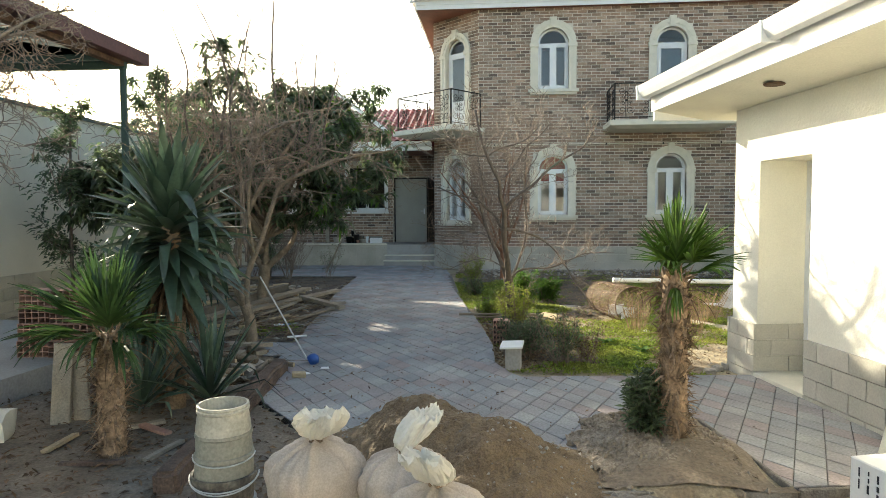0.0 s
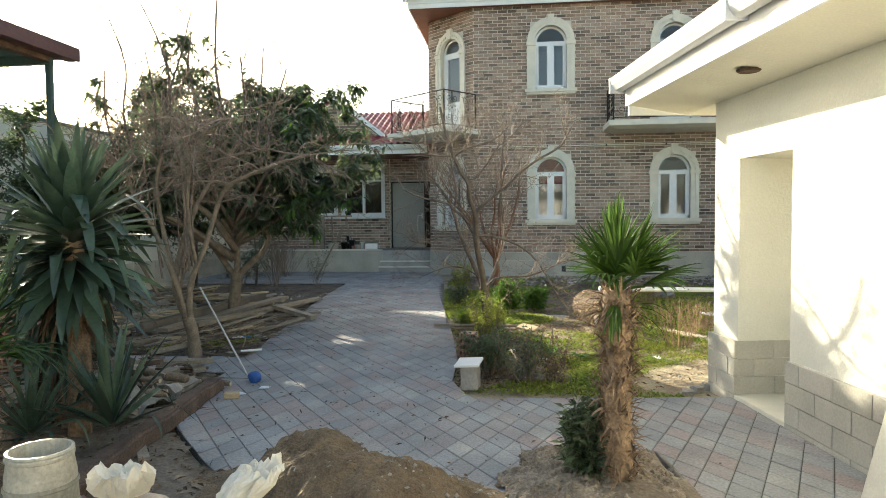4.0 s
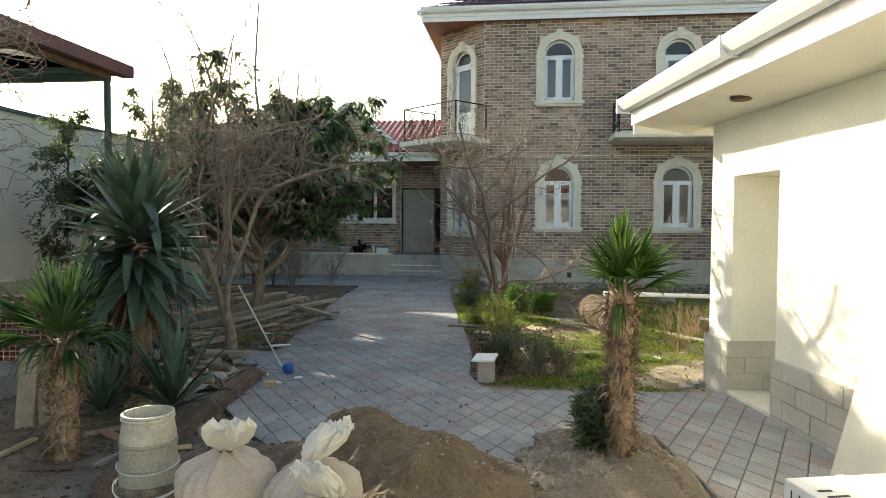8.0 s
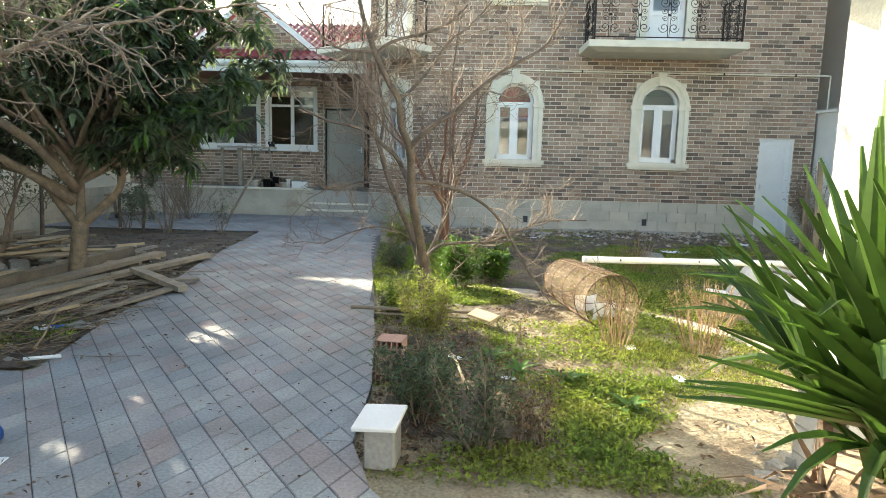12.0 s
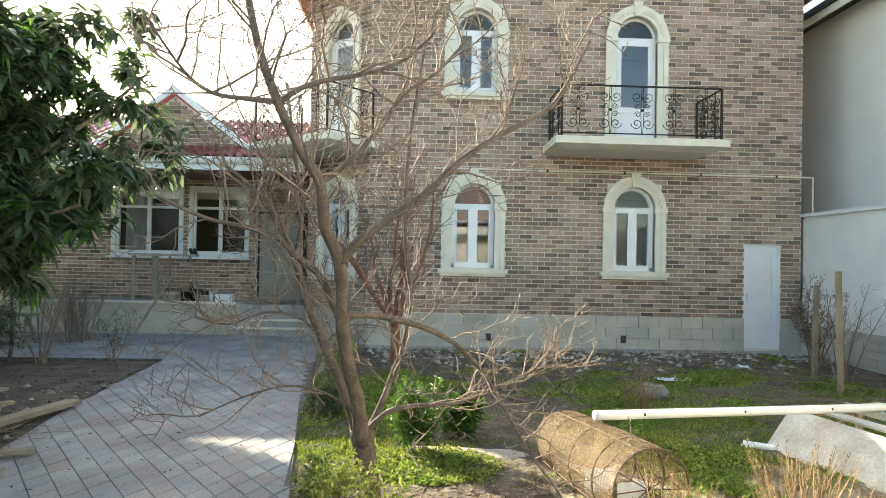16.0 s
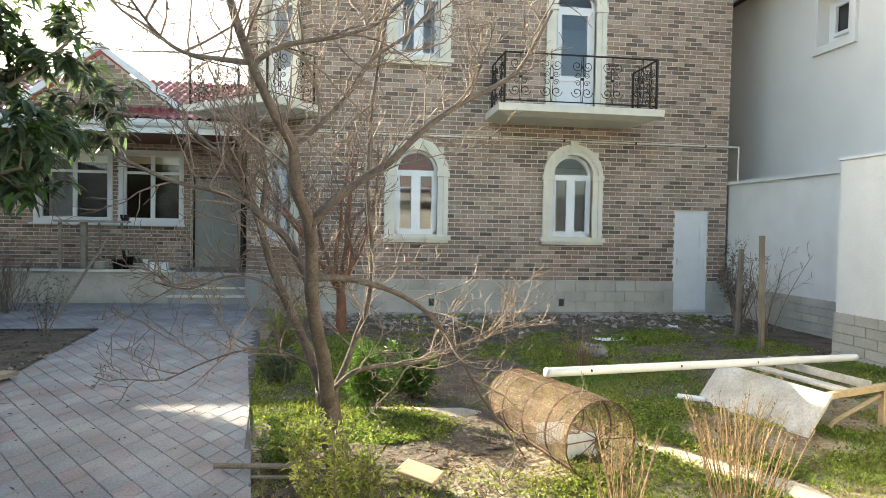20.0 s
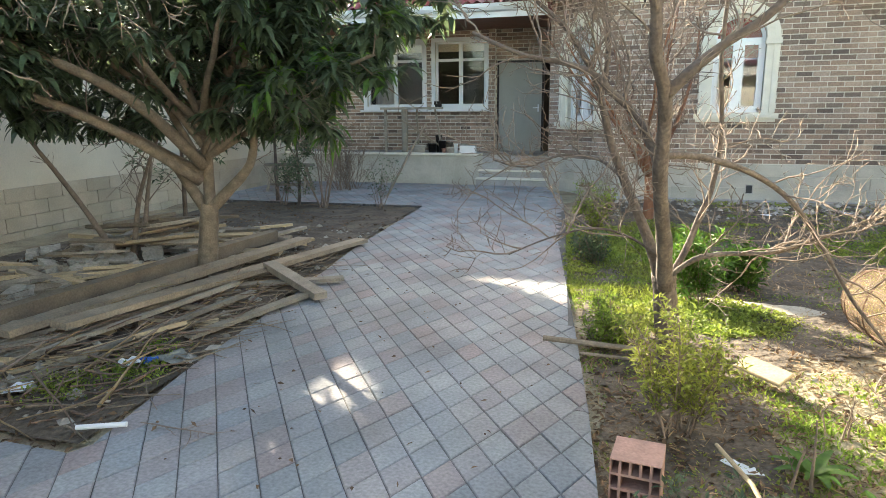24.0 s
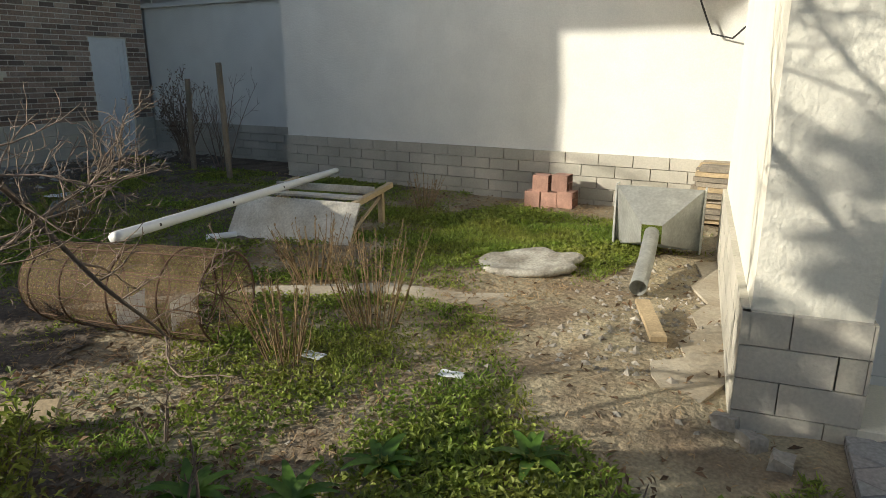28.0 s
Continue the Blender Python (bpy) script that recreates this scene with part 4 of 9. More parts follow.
tube(bm, [(0.945, -0.01, 1.02), (0.945, -0.05, 1.02), (0.83, -0.05, 1.02)], 0.009, 6)
part("door_handle", bm, M_WHITEMETAL, pdoor)
bm = bmesh.new()
holed(bm, -0.04, 1.07, 0.0, 2.11, -0.03, 0.08, [(0.0, 1.025, 0.0, 2.065)], Matrix())
part("door_frame", bm, M_IRON, pdoor)
# brick pier by the door
pier = tagged(part("wall_pier", boxm(-2.25, -2.10, PW - 0.12, PW, PZ, 3.55), M_MORTAR), "brick pier beside the front door", "wall", kind="structure")
# porch eaves and roof
tagged(part("ceiling_porch", boxm(-9.5, -0.56, 19.62, PW, 3.42, 3.47), M_BROWNSOFFIT), "brown boarded porch ceiling", "ceiling", kind="structure")
tagged(part("porch_fascia", boxm(-9.5, -0.58, 19.58, 19.62, 3.36, 3.58), M_PVC), "white porch fascia", "fascia", kind="structure")
gutter(frame_at(-9.5, 19.57, 3.50, 1, 0), 8.9)


def tile_sheet(name, p0, ux, vx, nu, nv, material, label, amp=0.028, wave=0.19, step=0.34, kind="structure"):
    """Pressed-metal roof sheet: waves across, steps up the slope. ux along the eaves, vx up the slope."""
    ux, vx = Vector(ux), Vector(vx)
    nrm = ux.cross(vx).normalized()
    lu, lv = ux.length, vx.length
    v, f = [], []
    for j in range(nv + 1):
        for i in range(nu + 1):
            a, b = lu * i / nu, lv * j / nv
            h = amp * math.sin(2 * math.pi * a / wave) + 0.03 * (1 - (b / step) % 1.0)
            v.append(tuple(Vector(p0) + ux * (i / nu) + vx * (j / nv) + nrm * h))
    for j in range(nv):
        for i in range(nu):
            k = j * (nu + 1) + i
            f.append((k, k + 1, k + nu + 2, k + nu + 1))
    return tagged(raw(name, v, f, material, smooth=False), label, "roof", kind=kind)


tile_sheet("roof_porch", (-9.6, 19.5, 3.62), (9.0, 0, 0), (0, 3.6, 1.45), 280, 44, M_ROOF, "red pressed-metal tile roof over the porch")
tagged(raw("roof_porch_back", [(-9.6, 23.1, 5.06), (-0.6, 23.1, 5.06), (-0.6, 26.4, 3.6), (-9.6, 26.4, 3.6)], [(0, 1, 2, 3)], M_ROOF), "rear slope of the porch roof", "roof", kind="structure")
# small gable over the porch
gable = thing("porch_gable", (-3.46, 20.3, 0), "brick-faced gable with white barge boards over the porch", "gable", kind="structure")
gz0, gz1, ghw = 3.92, 5.0, 1.42
bm = bmesh.new()
tri = [(-ghw, gz0), (ghw, gz0), (0, gz1)]
va = [bm.verts.new((x, 0.0, z)) for x, z in tri]
vb = [bm.verts.new((x, 0.15, z)) for x, z in tri]
bm.faces.new(va)
bm.faces.new(vb)
for k in range(3):
    bm.faces.new((va[k], va[(k + 1) % 3], vb[(k + 1) % 3], vb[k]))
part("gable_wall", bm, M_MORTAR, gable)
for s in (-1, 1):
    d = Vector((-s * (ghw + 0.1), 0, gz1 - gz0 + 0.1)).normalized()
    up = Vector((0, 0, 1))
    bm = bmesh.new()
    a0, a1 = Vector((s * (ghw + 0.15), -0.14, gz0 - 0.08)), Vector((0, -0.14, gz1 + 0.06))
    off = Vector((0, 0, 0.15))
    vs = [bm.verts.new(p) for p in (a0, a1, a1 + off, a0 + off)] + [bm.verts.new(p + Vector((0, 0.05, 0))) for p in (a0, a1, a1 + off, a0 + off)]
    for q in ((0, 1, 2, 3), (4, 7, 6, 5), (0, 4, 5, 1), (1, 5, 6, 2), (2, 6, 7, 3), (3, 7, 4, 0)):
        bm.faces.new([vs[k] for k in q])
    part("barge_board", bm, M_PVC, gable, "white barge board")
    bm = bmesh.new()
    b0, b1 = Vector((s * (ghw + 0.15), -0.1, gz0 + 0.05)), Vector((0, -0.1, gz1 + 0.19))
    vs = [bm.verts.new(p) for p in (b0, b1, b1 + Vector((0, 2.4, 0)), b0 + Vector((0, 1.0, 0)))]
    bm.faces.new(vs)
    bmesh.ops.solidify(bm, geom=bm.faces[:], thickness=0.03)
    part("gable_roof", bm, M_ROOF, gable)
part("flashing", boxm(-ghw - 0.25, ghw + 0.25, -0.10, -0.02, 3.72, 3.94), M_ROOF, gable, "red metal flashing band")
rows = 12
v, f = [], []
rg = random.Random(3)
for r in range(rows):
    za = gz0 + 0.02 + r * 0.086
    half = ghw * (1 - (za + 0.08 - gz0) / (gz1 - gz0)) - 0.02
    x = -half - (0.125 if r % 2 else 0)
    while x < half:
        a, b = max(x + 0.006, -half), min(x + 0.244, half)
        x += 0.25
        if b - a > 0.03:
            i = len(v)
            v += [(a, -0.012, za), (b, -0.012, za), (b, -0.012, za + 0.074), (a, -0.012, za + 0.074), (a, 0.0, za), (b, 0.0, za), (b, 0.0, za + 0.074), (a, 0.0, za + 0.074)]
            f += [(i, i + 1, i + 2, i + 3), (i, i + 4, i + 5, i + 1), (i + 1, i + 5, i + 6, i + 2), (i + 2, i + 6, i + 7, i + 3), (i + 3, i + 7, i + 4, i)]
tagged(raw("brick_courses", v, f, M_BRICK, gable), kind="stuff")

# red sheet and batten added behind the glass for a reddish reflection
bl = thing("window_blind", (0, 0, 0), "red sheet added behind the arched window for the red reflection in its upper pane", "blind")
bm = boxm(W1 - HW - 0.02, W1 + HW + 0.02, 0.235, 0.242, 2.42, 3.22, HF)
bmesh.ops.subdivide_edges(bm, edges=bm.edges[:], cuts=3, use_grid_fill=True)
part("cloth", bm, M_RED_REFLECTION, bl)
part("batten", boxm(W1 - HW - 0.02, W1 + HW + 0.02, 0.228, 0.248, 2.39, 2.42, HF), M_PVC, bl)

# ---- white annex, turned a little from the house ----
AN = Matrix(((0.151, 0.988, 0, 3.69), (-0.988, 0.151, 0, 7.70), (0, 0, 1, 0), (0, 0, 0, 1)))   # u along the wall towards the street, y into it
S0, SE, AP, AH = 0.085, 0.0, 0.50, 2.585
OP = (0.54, 1.32)
AT = 0.56
bm = bmesh.new()
holed(bm, S0, 12.0, -0.3, AH, 0.0, AT, [(OP[0], OP[1], 0.0, 2.05)], AN)
tagged(part("wall_annex_west", bm, M_ANNEX), "white rendered annex wall with a deep door recess", "wall", kind="structure")
tagged(part("wall_annex_north", boxm(AT, 3.2, 0.0, 0.3, -0.3, AH, AN @ Matrix(((0, 1, 0, S0), (1, 0, 0, 0), (0, 0, 1, 0), (0, 0, 0, 1)))), M_ANNEX), "white rendered north wall of the annex", "wall", kind="structure")
tagged(part("floor_annex", boxm(S0 + 0.3, 12, AT, 5.0, -0.2, 0.03, AN), M_CONCRETE), "floor inside the annex", "floor", kind="structure")
tagged(part("ceiling_annex", boxm(S0 + 0.3, 12, AT, 5.0, 2.50, 2.56, AN), M_PLASTER), "ceiling inside the annex", "ceiling", kind="structure")
tagged(part("wall_annex_east", boxm(S0 + 0.3, 12, 3.0, 3.2, -0.3, AH, AN), M_GREYPLASTER), "rear wall of the annex", "wall", kind="structure")
tagged(part("door_threshold", boxm(OP[0], OP[1], -0.03, 0.47, -0.1, 0.035, AN, bevel=0.006), M_CREAM), "pale stone threshold slab in the door recess", "threshold", kind="structure")
ad = thing("door_5", AN, "white plastic glazed door, closed, deep in the annex recess", "door", kind="structure")
bm = bmesh.new()
holed(bm, OP[0], OP[1], 0.035, 2.05, 0.46, 0.53, [(OP[0] + 0.06, OP[1] - 0.06, 0.08, 1.99)], Matrix())
part("door_frame", bm, M_PVC, ad)
bm = bmesh.new()
a, b = OP[0] + 0.062, OP[1] - 0.062
holed(bm, a, b, 0.082, 1.988, 0.465, 0.515, [(a + 0.10, b - 0.10, 0.92, 1.87), (a + 0.10, b - 0.10, 0.19, 0.80)], Matrix())
leaf = part("door_leaf", bm, M_PVC, ad)
pane("pane", boxm(a + 0.10, b - 0.10, 0.485, 0.493, 0.92, 1.87), leaf)
part("panel", boxm(a + 0.10, b - 0.10, 0.475, 0.50, 0.19, 0.80), M_PVC, leaf)
part("door_handle", boxm(b - 0.06, b - 0.03, 0.42, 0.465, 0.95, 1.10), M_WHITEMETAL, leaf)
# eaves of the annex
EO, AE = 0.585, 2.685
bm = bmesh.new()
prof = [(-EO, AE), (0.0, AH + 0.002), (4.0, AH + 0.002), (4.0, AH + 0.06), (0.0, AH + 0.06), (-EO, AE + 0.05)]
ends = [[bm.verts.new(AN @ Vector((u, y, z))) for y, z in prof] for u in (SE - EO, 12)]
for k in range(6):
    bm.faces.new((ends[0][k], ends[0][(k + 1) % 6], ends[1][(k + 1) % 6], ends[1][k]))
for e in ends:
    bm.faces.new((e[0], e[1], e[4], e[5]))
    bm.faces.new((e[1], e[2], e[3], e[4]))
tagged(part("annex_soffit", bm, M_ANNEX), "white plastered eaves soffit, sloping slightly up outward", "soffit", kind="structure")
tagged(part("annex_fascia", boxm(SE - EO - 0.02, 12, -EO - 0.03, -EO, AE - 0.005, AE + 0.17, AN), M_PVC), "white eaves fascia", "fascia", kind="structure")
tagged(part("annex_fascia", boxm(SE - EO - 0.03, SE - EO, -EO, 4.0, AH, AE + 0.17, AN), M_PVC), "white eaves fascia", "fascia", kind="structure")
gutter(AN @ Matrix.Translation((SE - EO - 0.1, -EO - 0.045, AE + 0.165)), 12.5)
tagged(raw("roof_annex", [tuple(AN @ Vector(p)) for p in ((SE - EO - 0.1, -EO - 0.1, AE + 0.26), (12, -EO - 0.1, AE + 0.26), (12, 2.2, AE + 0.77), (S0 + 1.5, 2.2, AE + 0.77), (SE - EO - 0.1, 4.2, AE + 0.26), (12, 4.2, AE + 0.26))], [(0, 1, 2, 3), (0, 3, 4), (3, 2, 5, 4)], M_ROOF), "low red metal roof over the annex", "roof", kind="structure")
for u in (1.25, 3.6, 6.0):
    sp = thing("soffit_spotlight", AN @ Matrix.Translation((u, -0.30, AH + 0.046)), "small round recessed spotlight in the soffit, unlit", "lamp", "soffit spotlights")
    part("ring", lathe([(0.075, -0.014), (0.085, -0.006), (0.085, 0.004), (0.06, 0.004)], 16), M_RUST, sp)
    part("lens", lathe([(0.0, -0.004), (0.062, -0.006), (0.062, 0.002), (0.0, 0.002)], 16), M_BLACK_AND_SHADE, sp)
ap = thing("annex_plinth", (0, 0, 0), "plinth of squared limestone blocks round the annex", "wall", kind="structure")
BK = (M_BLOCK, M_BLOCK_P)
courses(ap, AN, S0 - 0.03, OP[0], -0.12, AP, 0.38, 0.15, 0.006, 0.035, [], BK, "block", pick=lambda u, z: True, seed=11)
courses(ap, AN, OP[1], 12.0, -0.12, AP, 0.38, 0.15, 0.006, 0.035, [], BK, "block", pick=lambda u, z: u < 5, seed=12)
courses(ap, AN @ Matrix(((0, -1, 0, OP[0]), (1, 0, 0, 0), (0, 0, 1, 0), (0, 0, 0, 1))), -0.035, 0.46, 0.035, AP, 0.36, 0.155, 0.006, 0.012, [], BK, "block", pick=lambda u, z: True, seed=13)
courses(ap, AN @ Matrix(((0, 1, 0, S0), (1, 0, 0, 0), (0, 0, 1, 0), (0, 0, 0, 1))), -0.035, 3.2, -0.12, AP, 0.38, 0.15, 0.006, 0.035, [], BK, "block", pick=lambda u, z: True, seed=14)

# ---- boundary walls ----
BX = 8.28
tagged(part("wall_east", boxm(BX, BX + 0.22, -6.0, 14.45, -0.3, 2.66), M_PLASTER), "white rendered garden boundary wall", "wall", kind="structure")
tagged(part("wall_east_return", boxm(BX + 0.22, 9.52, 14.23, 14.45, -0.3, 2.66), M_PLASTER), "white rendered return of the boundary wall", "wall", kind="structure")
tagged(part("wall_east_rear", boxm(9.30, 9.52, 14.45, FY, -0.3, 2.62), M_PLASTER), "pale rendered boundary wall beside the house", "wall", kind="structure")
tagged(part("wall_coping", boxm(9.24, 9.58, 14.45, FY + 0.4, 2.62, 2.69), M_GREYPLASTER), "grey coping on the boundary wall", "coping", kind="structure")
tagged(part("wall_coping", boxm(BX - 0.03, BX + 0.25, -6.0, 14.47, 2.66, 2.70), M_PVC), "white metal coping on the boundary wall", "coping", kind="structure")
bp = thing("boundary_plinth", (0, 0, 0), "plinth of squared limestone blocks along the boundary wall", "wall", kind="structure")
BM = frame_at(BX, 14.45, 0, 0, -1)
courses(bp, BM, 0.0, 14.0, -0.12, 0.56, 0.40, 0.15, 0.007, 0.04, [], BK, "block", pick=lambda u, z: u < 9.0, seed=15)
courses(bp, frame_at(9.30, FY, 0, 0, -1), 0.0, FY - 14.45, -0.12, 0.56, 0.40, 0.15, 0.007, 0.04, [], (M_BLOCK, M_BLOCK_P), "block", seed=16)
lw = thing("wall_west", (0, 0, 0), "cream rendered garden wall on a stone plinth", "wall", kind="structure")
LM = frame_at(-5.62, -3.0, 0, -0.045, 1) @ Matrix(((1, 0, 0, 0), (0, 1, 0, 0), (0, 0, 1, 0), (0, 0, 0, 1)))
part("wall_panel", boxm(0.0, 23.0, 0.0, 0.22, -0.3, 3.30, LM), M_WESTWALL, lw)
part("coping", boxm(0.0, 23.0, -0.04, 0.26, 3.30, 3.36, LM), M_GREENSHEET, lw, "dark metal coping")
courses(lw, LM, 0.0, 23.0, -0.1, 0.64, 0.45, 0.19, 0.007, 0.04, [], (M_WARM, M_WARM_P), "block", pick=lambda u, z: 8 < u < 21, seed=17)
tagged(part("wall_south", boxm(-5.6, 8.3, -6.2, -6.0, -0.3, 2.6), M_PLASTER), "plain wall closing the yard behind the walker", "wall", kind="structure")

# ---- neighbour's house over the wall ----
nb = thing("neighbour_house", (0, 0, 0), "beige rendered neighbour house with a dark roof edge", "house")
bm = bmesh.new()
NB = frame_at(10.25, 24.0, 0, 0, -1)
nw = (6.45, 7.25, 5.15, 6.05)
holed(bm, 0, 12.0, -0.3, 6.85, 0.0, 0.3, [(nw[0], nw[1], nw[2], nw[3])], NB)
bmesh.ops.remove_doubles(bm, verts=bm.verts, dist=0.0005)
part("wall", bm, M_GREYPLASTER, nb)
part("wall", boxm(10.55, 16.0, 23.7, 24.0, -0.3, 6.85), M_GREYPLASTER, nb)
part("wall", boxm(10.55, 16.0, 12.0, 12.3, -0.3, 6.85), M_GREYPLASTER, nb)
part("roof", prism([(9.75, 24.5), (9.75, 11.5), (16.0, 11.5), (16.0, 24.5)][::-1], 6.85, 6.98), M_BLACK_AND_SHADE, nb, "dark overhanging roof edge")
part("fascia", boxm(9.80, 9.84, 11.6, 24.4, 6.70, 6.85), M_GREYPLASTER, nb)
bm = bmesh.new()
holed(bm, nw[0] - 0.14, nw[1] + 0.14, nw[2] - 0.14, nw[3] + 0.14, -0.06, 0.0, [nw], NB)
win = part("window", bm, M_GREYPLASTER, nb, "small window in a raised rendered frame")
bm = bmesh.new()
holed(bm, nw[0] + 0.18, nw[1] - 0.18, nw[2] + 0.15, nw[3] - 0.15, 0.12, 0.18, [(nw[0] + 0.24, nw[1] - 0.24, nw[2] + 0.21, nw[3] - 0.21)], NB)
holed(bm, nw[0], nw[1], nw[2], nw[3], 0.18, 0.2, [(nw[0] + 0.18, nw[1] - 0.18, nw[2] + 0.15, nw[3] - 0.15)], NB)
part("frame", bm, M_PVC, win)
# opaque near-black pane stands for the unlit room behind the glass
part("pane", boxm(nw[0] + 0.2, nw[1] - 0.2, 0.2, 0.21, nw[2] + 0.2, nw[3] - 0.2, NB), M_BLACK_AND_SHADE, win)
bm = boxm(7.2, 7.3, -0.12, 0.0, 6.1, 6.2, NB)
part("camera_box", bm, M_BLACK_AND_SHADE, nb)

# ---- plants ----
def branch_path(rnd, start, way, length, bend, lift, n=6):
    p, d, pts = Vector(start), Vector(way).normalized(), [Vector(start)]
    for _ in range(n):
        d = (d + Vector((rnd.uniform(-bend, bend), rnd.uniform(-bend, bend), rnd.uniform(-bend, bend) + lift))).normalized()
        p = p + d * (length / n)
        pts.append(p.copy())
    return pts


def at_path(pts, t):
    k = min(int(t * (len(pts) - 1)), len(pts) - 2)
    f = t * (len(pts) - 1) - k
    return pts[k].lerp(pts[k + 1], f), (pts[k + 1] - pts[k]).normalized()


class Wood:
    """Gathers thin tubes as plain lists, to be made into one mesh."""

    def __init__(self):
        self.v, self.f = [], []

    def add(self, pts, r0, r1, sides=3):
        n = len(pts)
        base = len(self.v)
        for i, p in enumerate(pts):
            d = pts[min(i + 1, n - 1)] - pts[max(i - 1, 0)]
            u = d.orthogonal().normalized()
            w = d.normalized().cross(u)
            r = r0 + (r1 - r0) * i / (n - 1)
            for k in range(sides):
                a = 2 * math.pi * k / sides
                self.v.append(tuple(p + (u * math.cos(a) + w * math.sin(a)) * r))
        for i in range(n - 1):
            for k in range(sides):
                a, b = base + i * sides + k, base + i * sides + (k + 1) % sides
                self.f.append((a, b, b + sides, a + sides))

    def make(self, name, material, parent, label=""):
        return tagged(raw(name, self.v, self.f, material, parent, label, smooth=True), kind="stuff")


def sprout(rnd, wood, pts, r, n, length, level, spread=0.9, lift=0.08, bend=0.16, t0=0.25, tips=None, ratio=0.5, thin=0.0035):
    """Side twigs along a branch, with twigs on them in turn."""
    for k in range(n):
        t = t0 + (1 - t0) * (k + rnd.random()) / n
        p, d = at_path(pts, min(t, 0.999))
        side = d.orthogonal().normalized()
        side.rotate(Matrix.Rotation(rnd.uniform(0, 2 * math.pi), 3, d))
        way = d * rnd.uniform(0.35, 0.9) + side * spread + Vector((0, 0, lift * 4))
        ln = length * rnd.uniform(0.45, 1.1) * (1.15 - 0.5 * t)
        q = branch_path(rnd, p, way, ln, bend, lift, 5 if level else 4)
        rr = max(r * 0.42, thin)
        wood.add(q, rr, thin * 0.6, 4 if level > 1 else 3)
        if tips is not None:
            tips.append((q[-1], (q[-1] - q[-2]).normalized()))
            tips.append((q[len(q) // 2], (q[-1] - q[-2]).normalized()))
        if level > 0:
            sprout(rnd, wood, q, rr, max(2, int(n * ratio)), ln * 0.55, level - 1, spread, lift, bend * 1.1, 0.15, tips, ratio, thin)


def limb_part(name, pts, r0, r1, material, parent, sides=9, label=""):
    n = len(pts)
    fine, rad = [], []
    for i in range(n - 1):
        a, b, c, d = pts[max(i - 1, 0)], pts[i], pts[i + 1], pts[min(i + 2, n - 1)]
        for s in range(4):
            t = s / 4
            p = 0.5 * ((2 * b) + (c - a) * t + (2 * a - 5 * b + 4 * c - d) * t * t + (3 * b - a - 3 * c + d) * t ** 3)
            fine.append(p)
    fine.append(pts[-1])
    m = len(fine)
    for i, p in enumerate(fine):
        rad.append((r0 + (r1 - r0) * i / (m - 1)) * (1 + 0.13 * noise.noise(p * 9)))
    bm = bmesh.new()
    tube(bm, fine, rad, sides)
    part(name, bm, material, parent, label, smooth=True)
    return fine


def leaf_quads(v, f, p, way, length, width, rnd, droop=0.3, fold=0.25):
    """A folded leaf of four faces from p along way."""
    d = way.normalized()
    s = d.cross(Vector((0, 0, 1)))
    s = s.normalized() if s.length > 1e-3 else Vector((1, 0, 0))
    s.rotate(Matrix.Rotation(rnd.uniform(-0.7, 0.7), 3, d))
    up = s.cross(d)
    i = len(v)
    mid = p + d * length * 0.5 - Vector((0, 0, length * droop * 0.25))
    tip = p + d * length - Vector((0, 0, length * droop))
    v += [tuple(p), tuple(mid), tuple(tip), tuple(mid + s * width * 0.5 + up * width * fold), tuple(mid - s * width * 0.5 + up * width * fold)]
    f += [(i, i + 1, i + 3), (i + 1, i + 2, i + 3), (i, i + 4, i + 1), (i + 1, i + 4, i + 2)]


def leafed(name, parent, spots, material, rnd, per=6, length=0.14, width=0.045, droop=0.5, scatter=0.05, label="", out=0.7):
    v, f = [], []
    for p, d in spots:
        for _ in range(per):
            w = d * 0.5 + Vector((rnd.uniform(-1, 1), rnd.uniform(-1, 1), rnd.uniform(-0.7, 0.6))) * out
            q = p + Vector((rnd.uniform(-1, 1), rnd.uniform(-1, 1), rnd.uniform(-1, 1))) * scatter
            leaf_quads(v, f, q, w, length * rnd.uniform(0.6, 1.2), width * rnd.uniform(0.7, 1.2), rnd, droop)
    return tagged(raw(name, v, f, material, parent, label), kind="stuff")


V = Vector


def boughs(rnd, wood, fine, n, length, r, twigs, lift=0.05, bend=0.2, t0=0.3, level=1, spread=0.8, tl=0.45, thin=0.0035, rise=0.5):
    """Wandering side boughs along a limb, each with its own fine twigs."""
    for k in range(n):
        p, d = at_path(fine, min(0.995, t0 + (1 - t0) * (k + rnd.random()) / n))
        a = rnd.uniform(0, 6.283)
        way = d * rnd.uniform(0.2, 0.8) + V((math.cos(a), math.sin(a), rise * rnd.uniform(-0.4, 1.4)))
        q = branch_path(rnd, p, way, length * rnd.uniform(0.6, 1.2), bend, lift, 8)
        wood.add(q, r * rnd.uniform(0.7, 1.1), thin, 5)
        sprout(rnd, wood, q, r * 0.8, twigs, tl, level, spread, lift, bend * 1.15, 0.12, None, 0.45, thin)


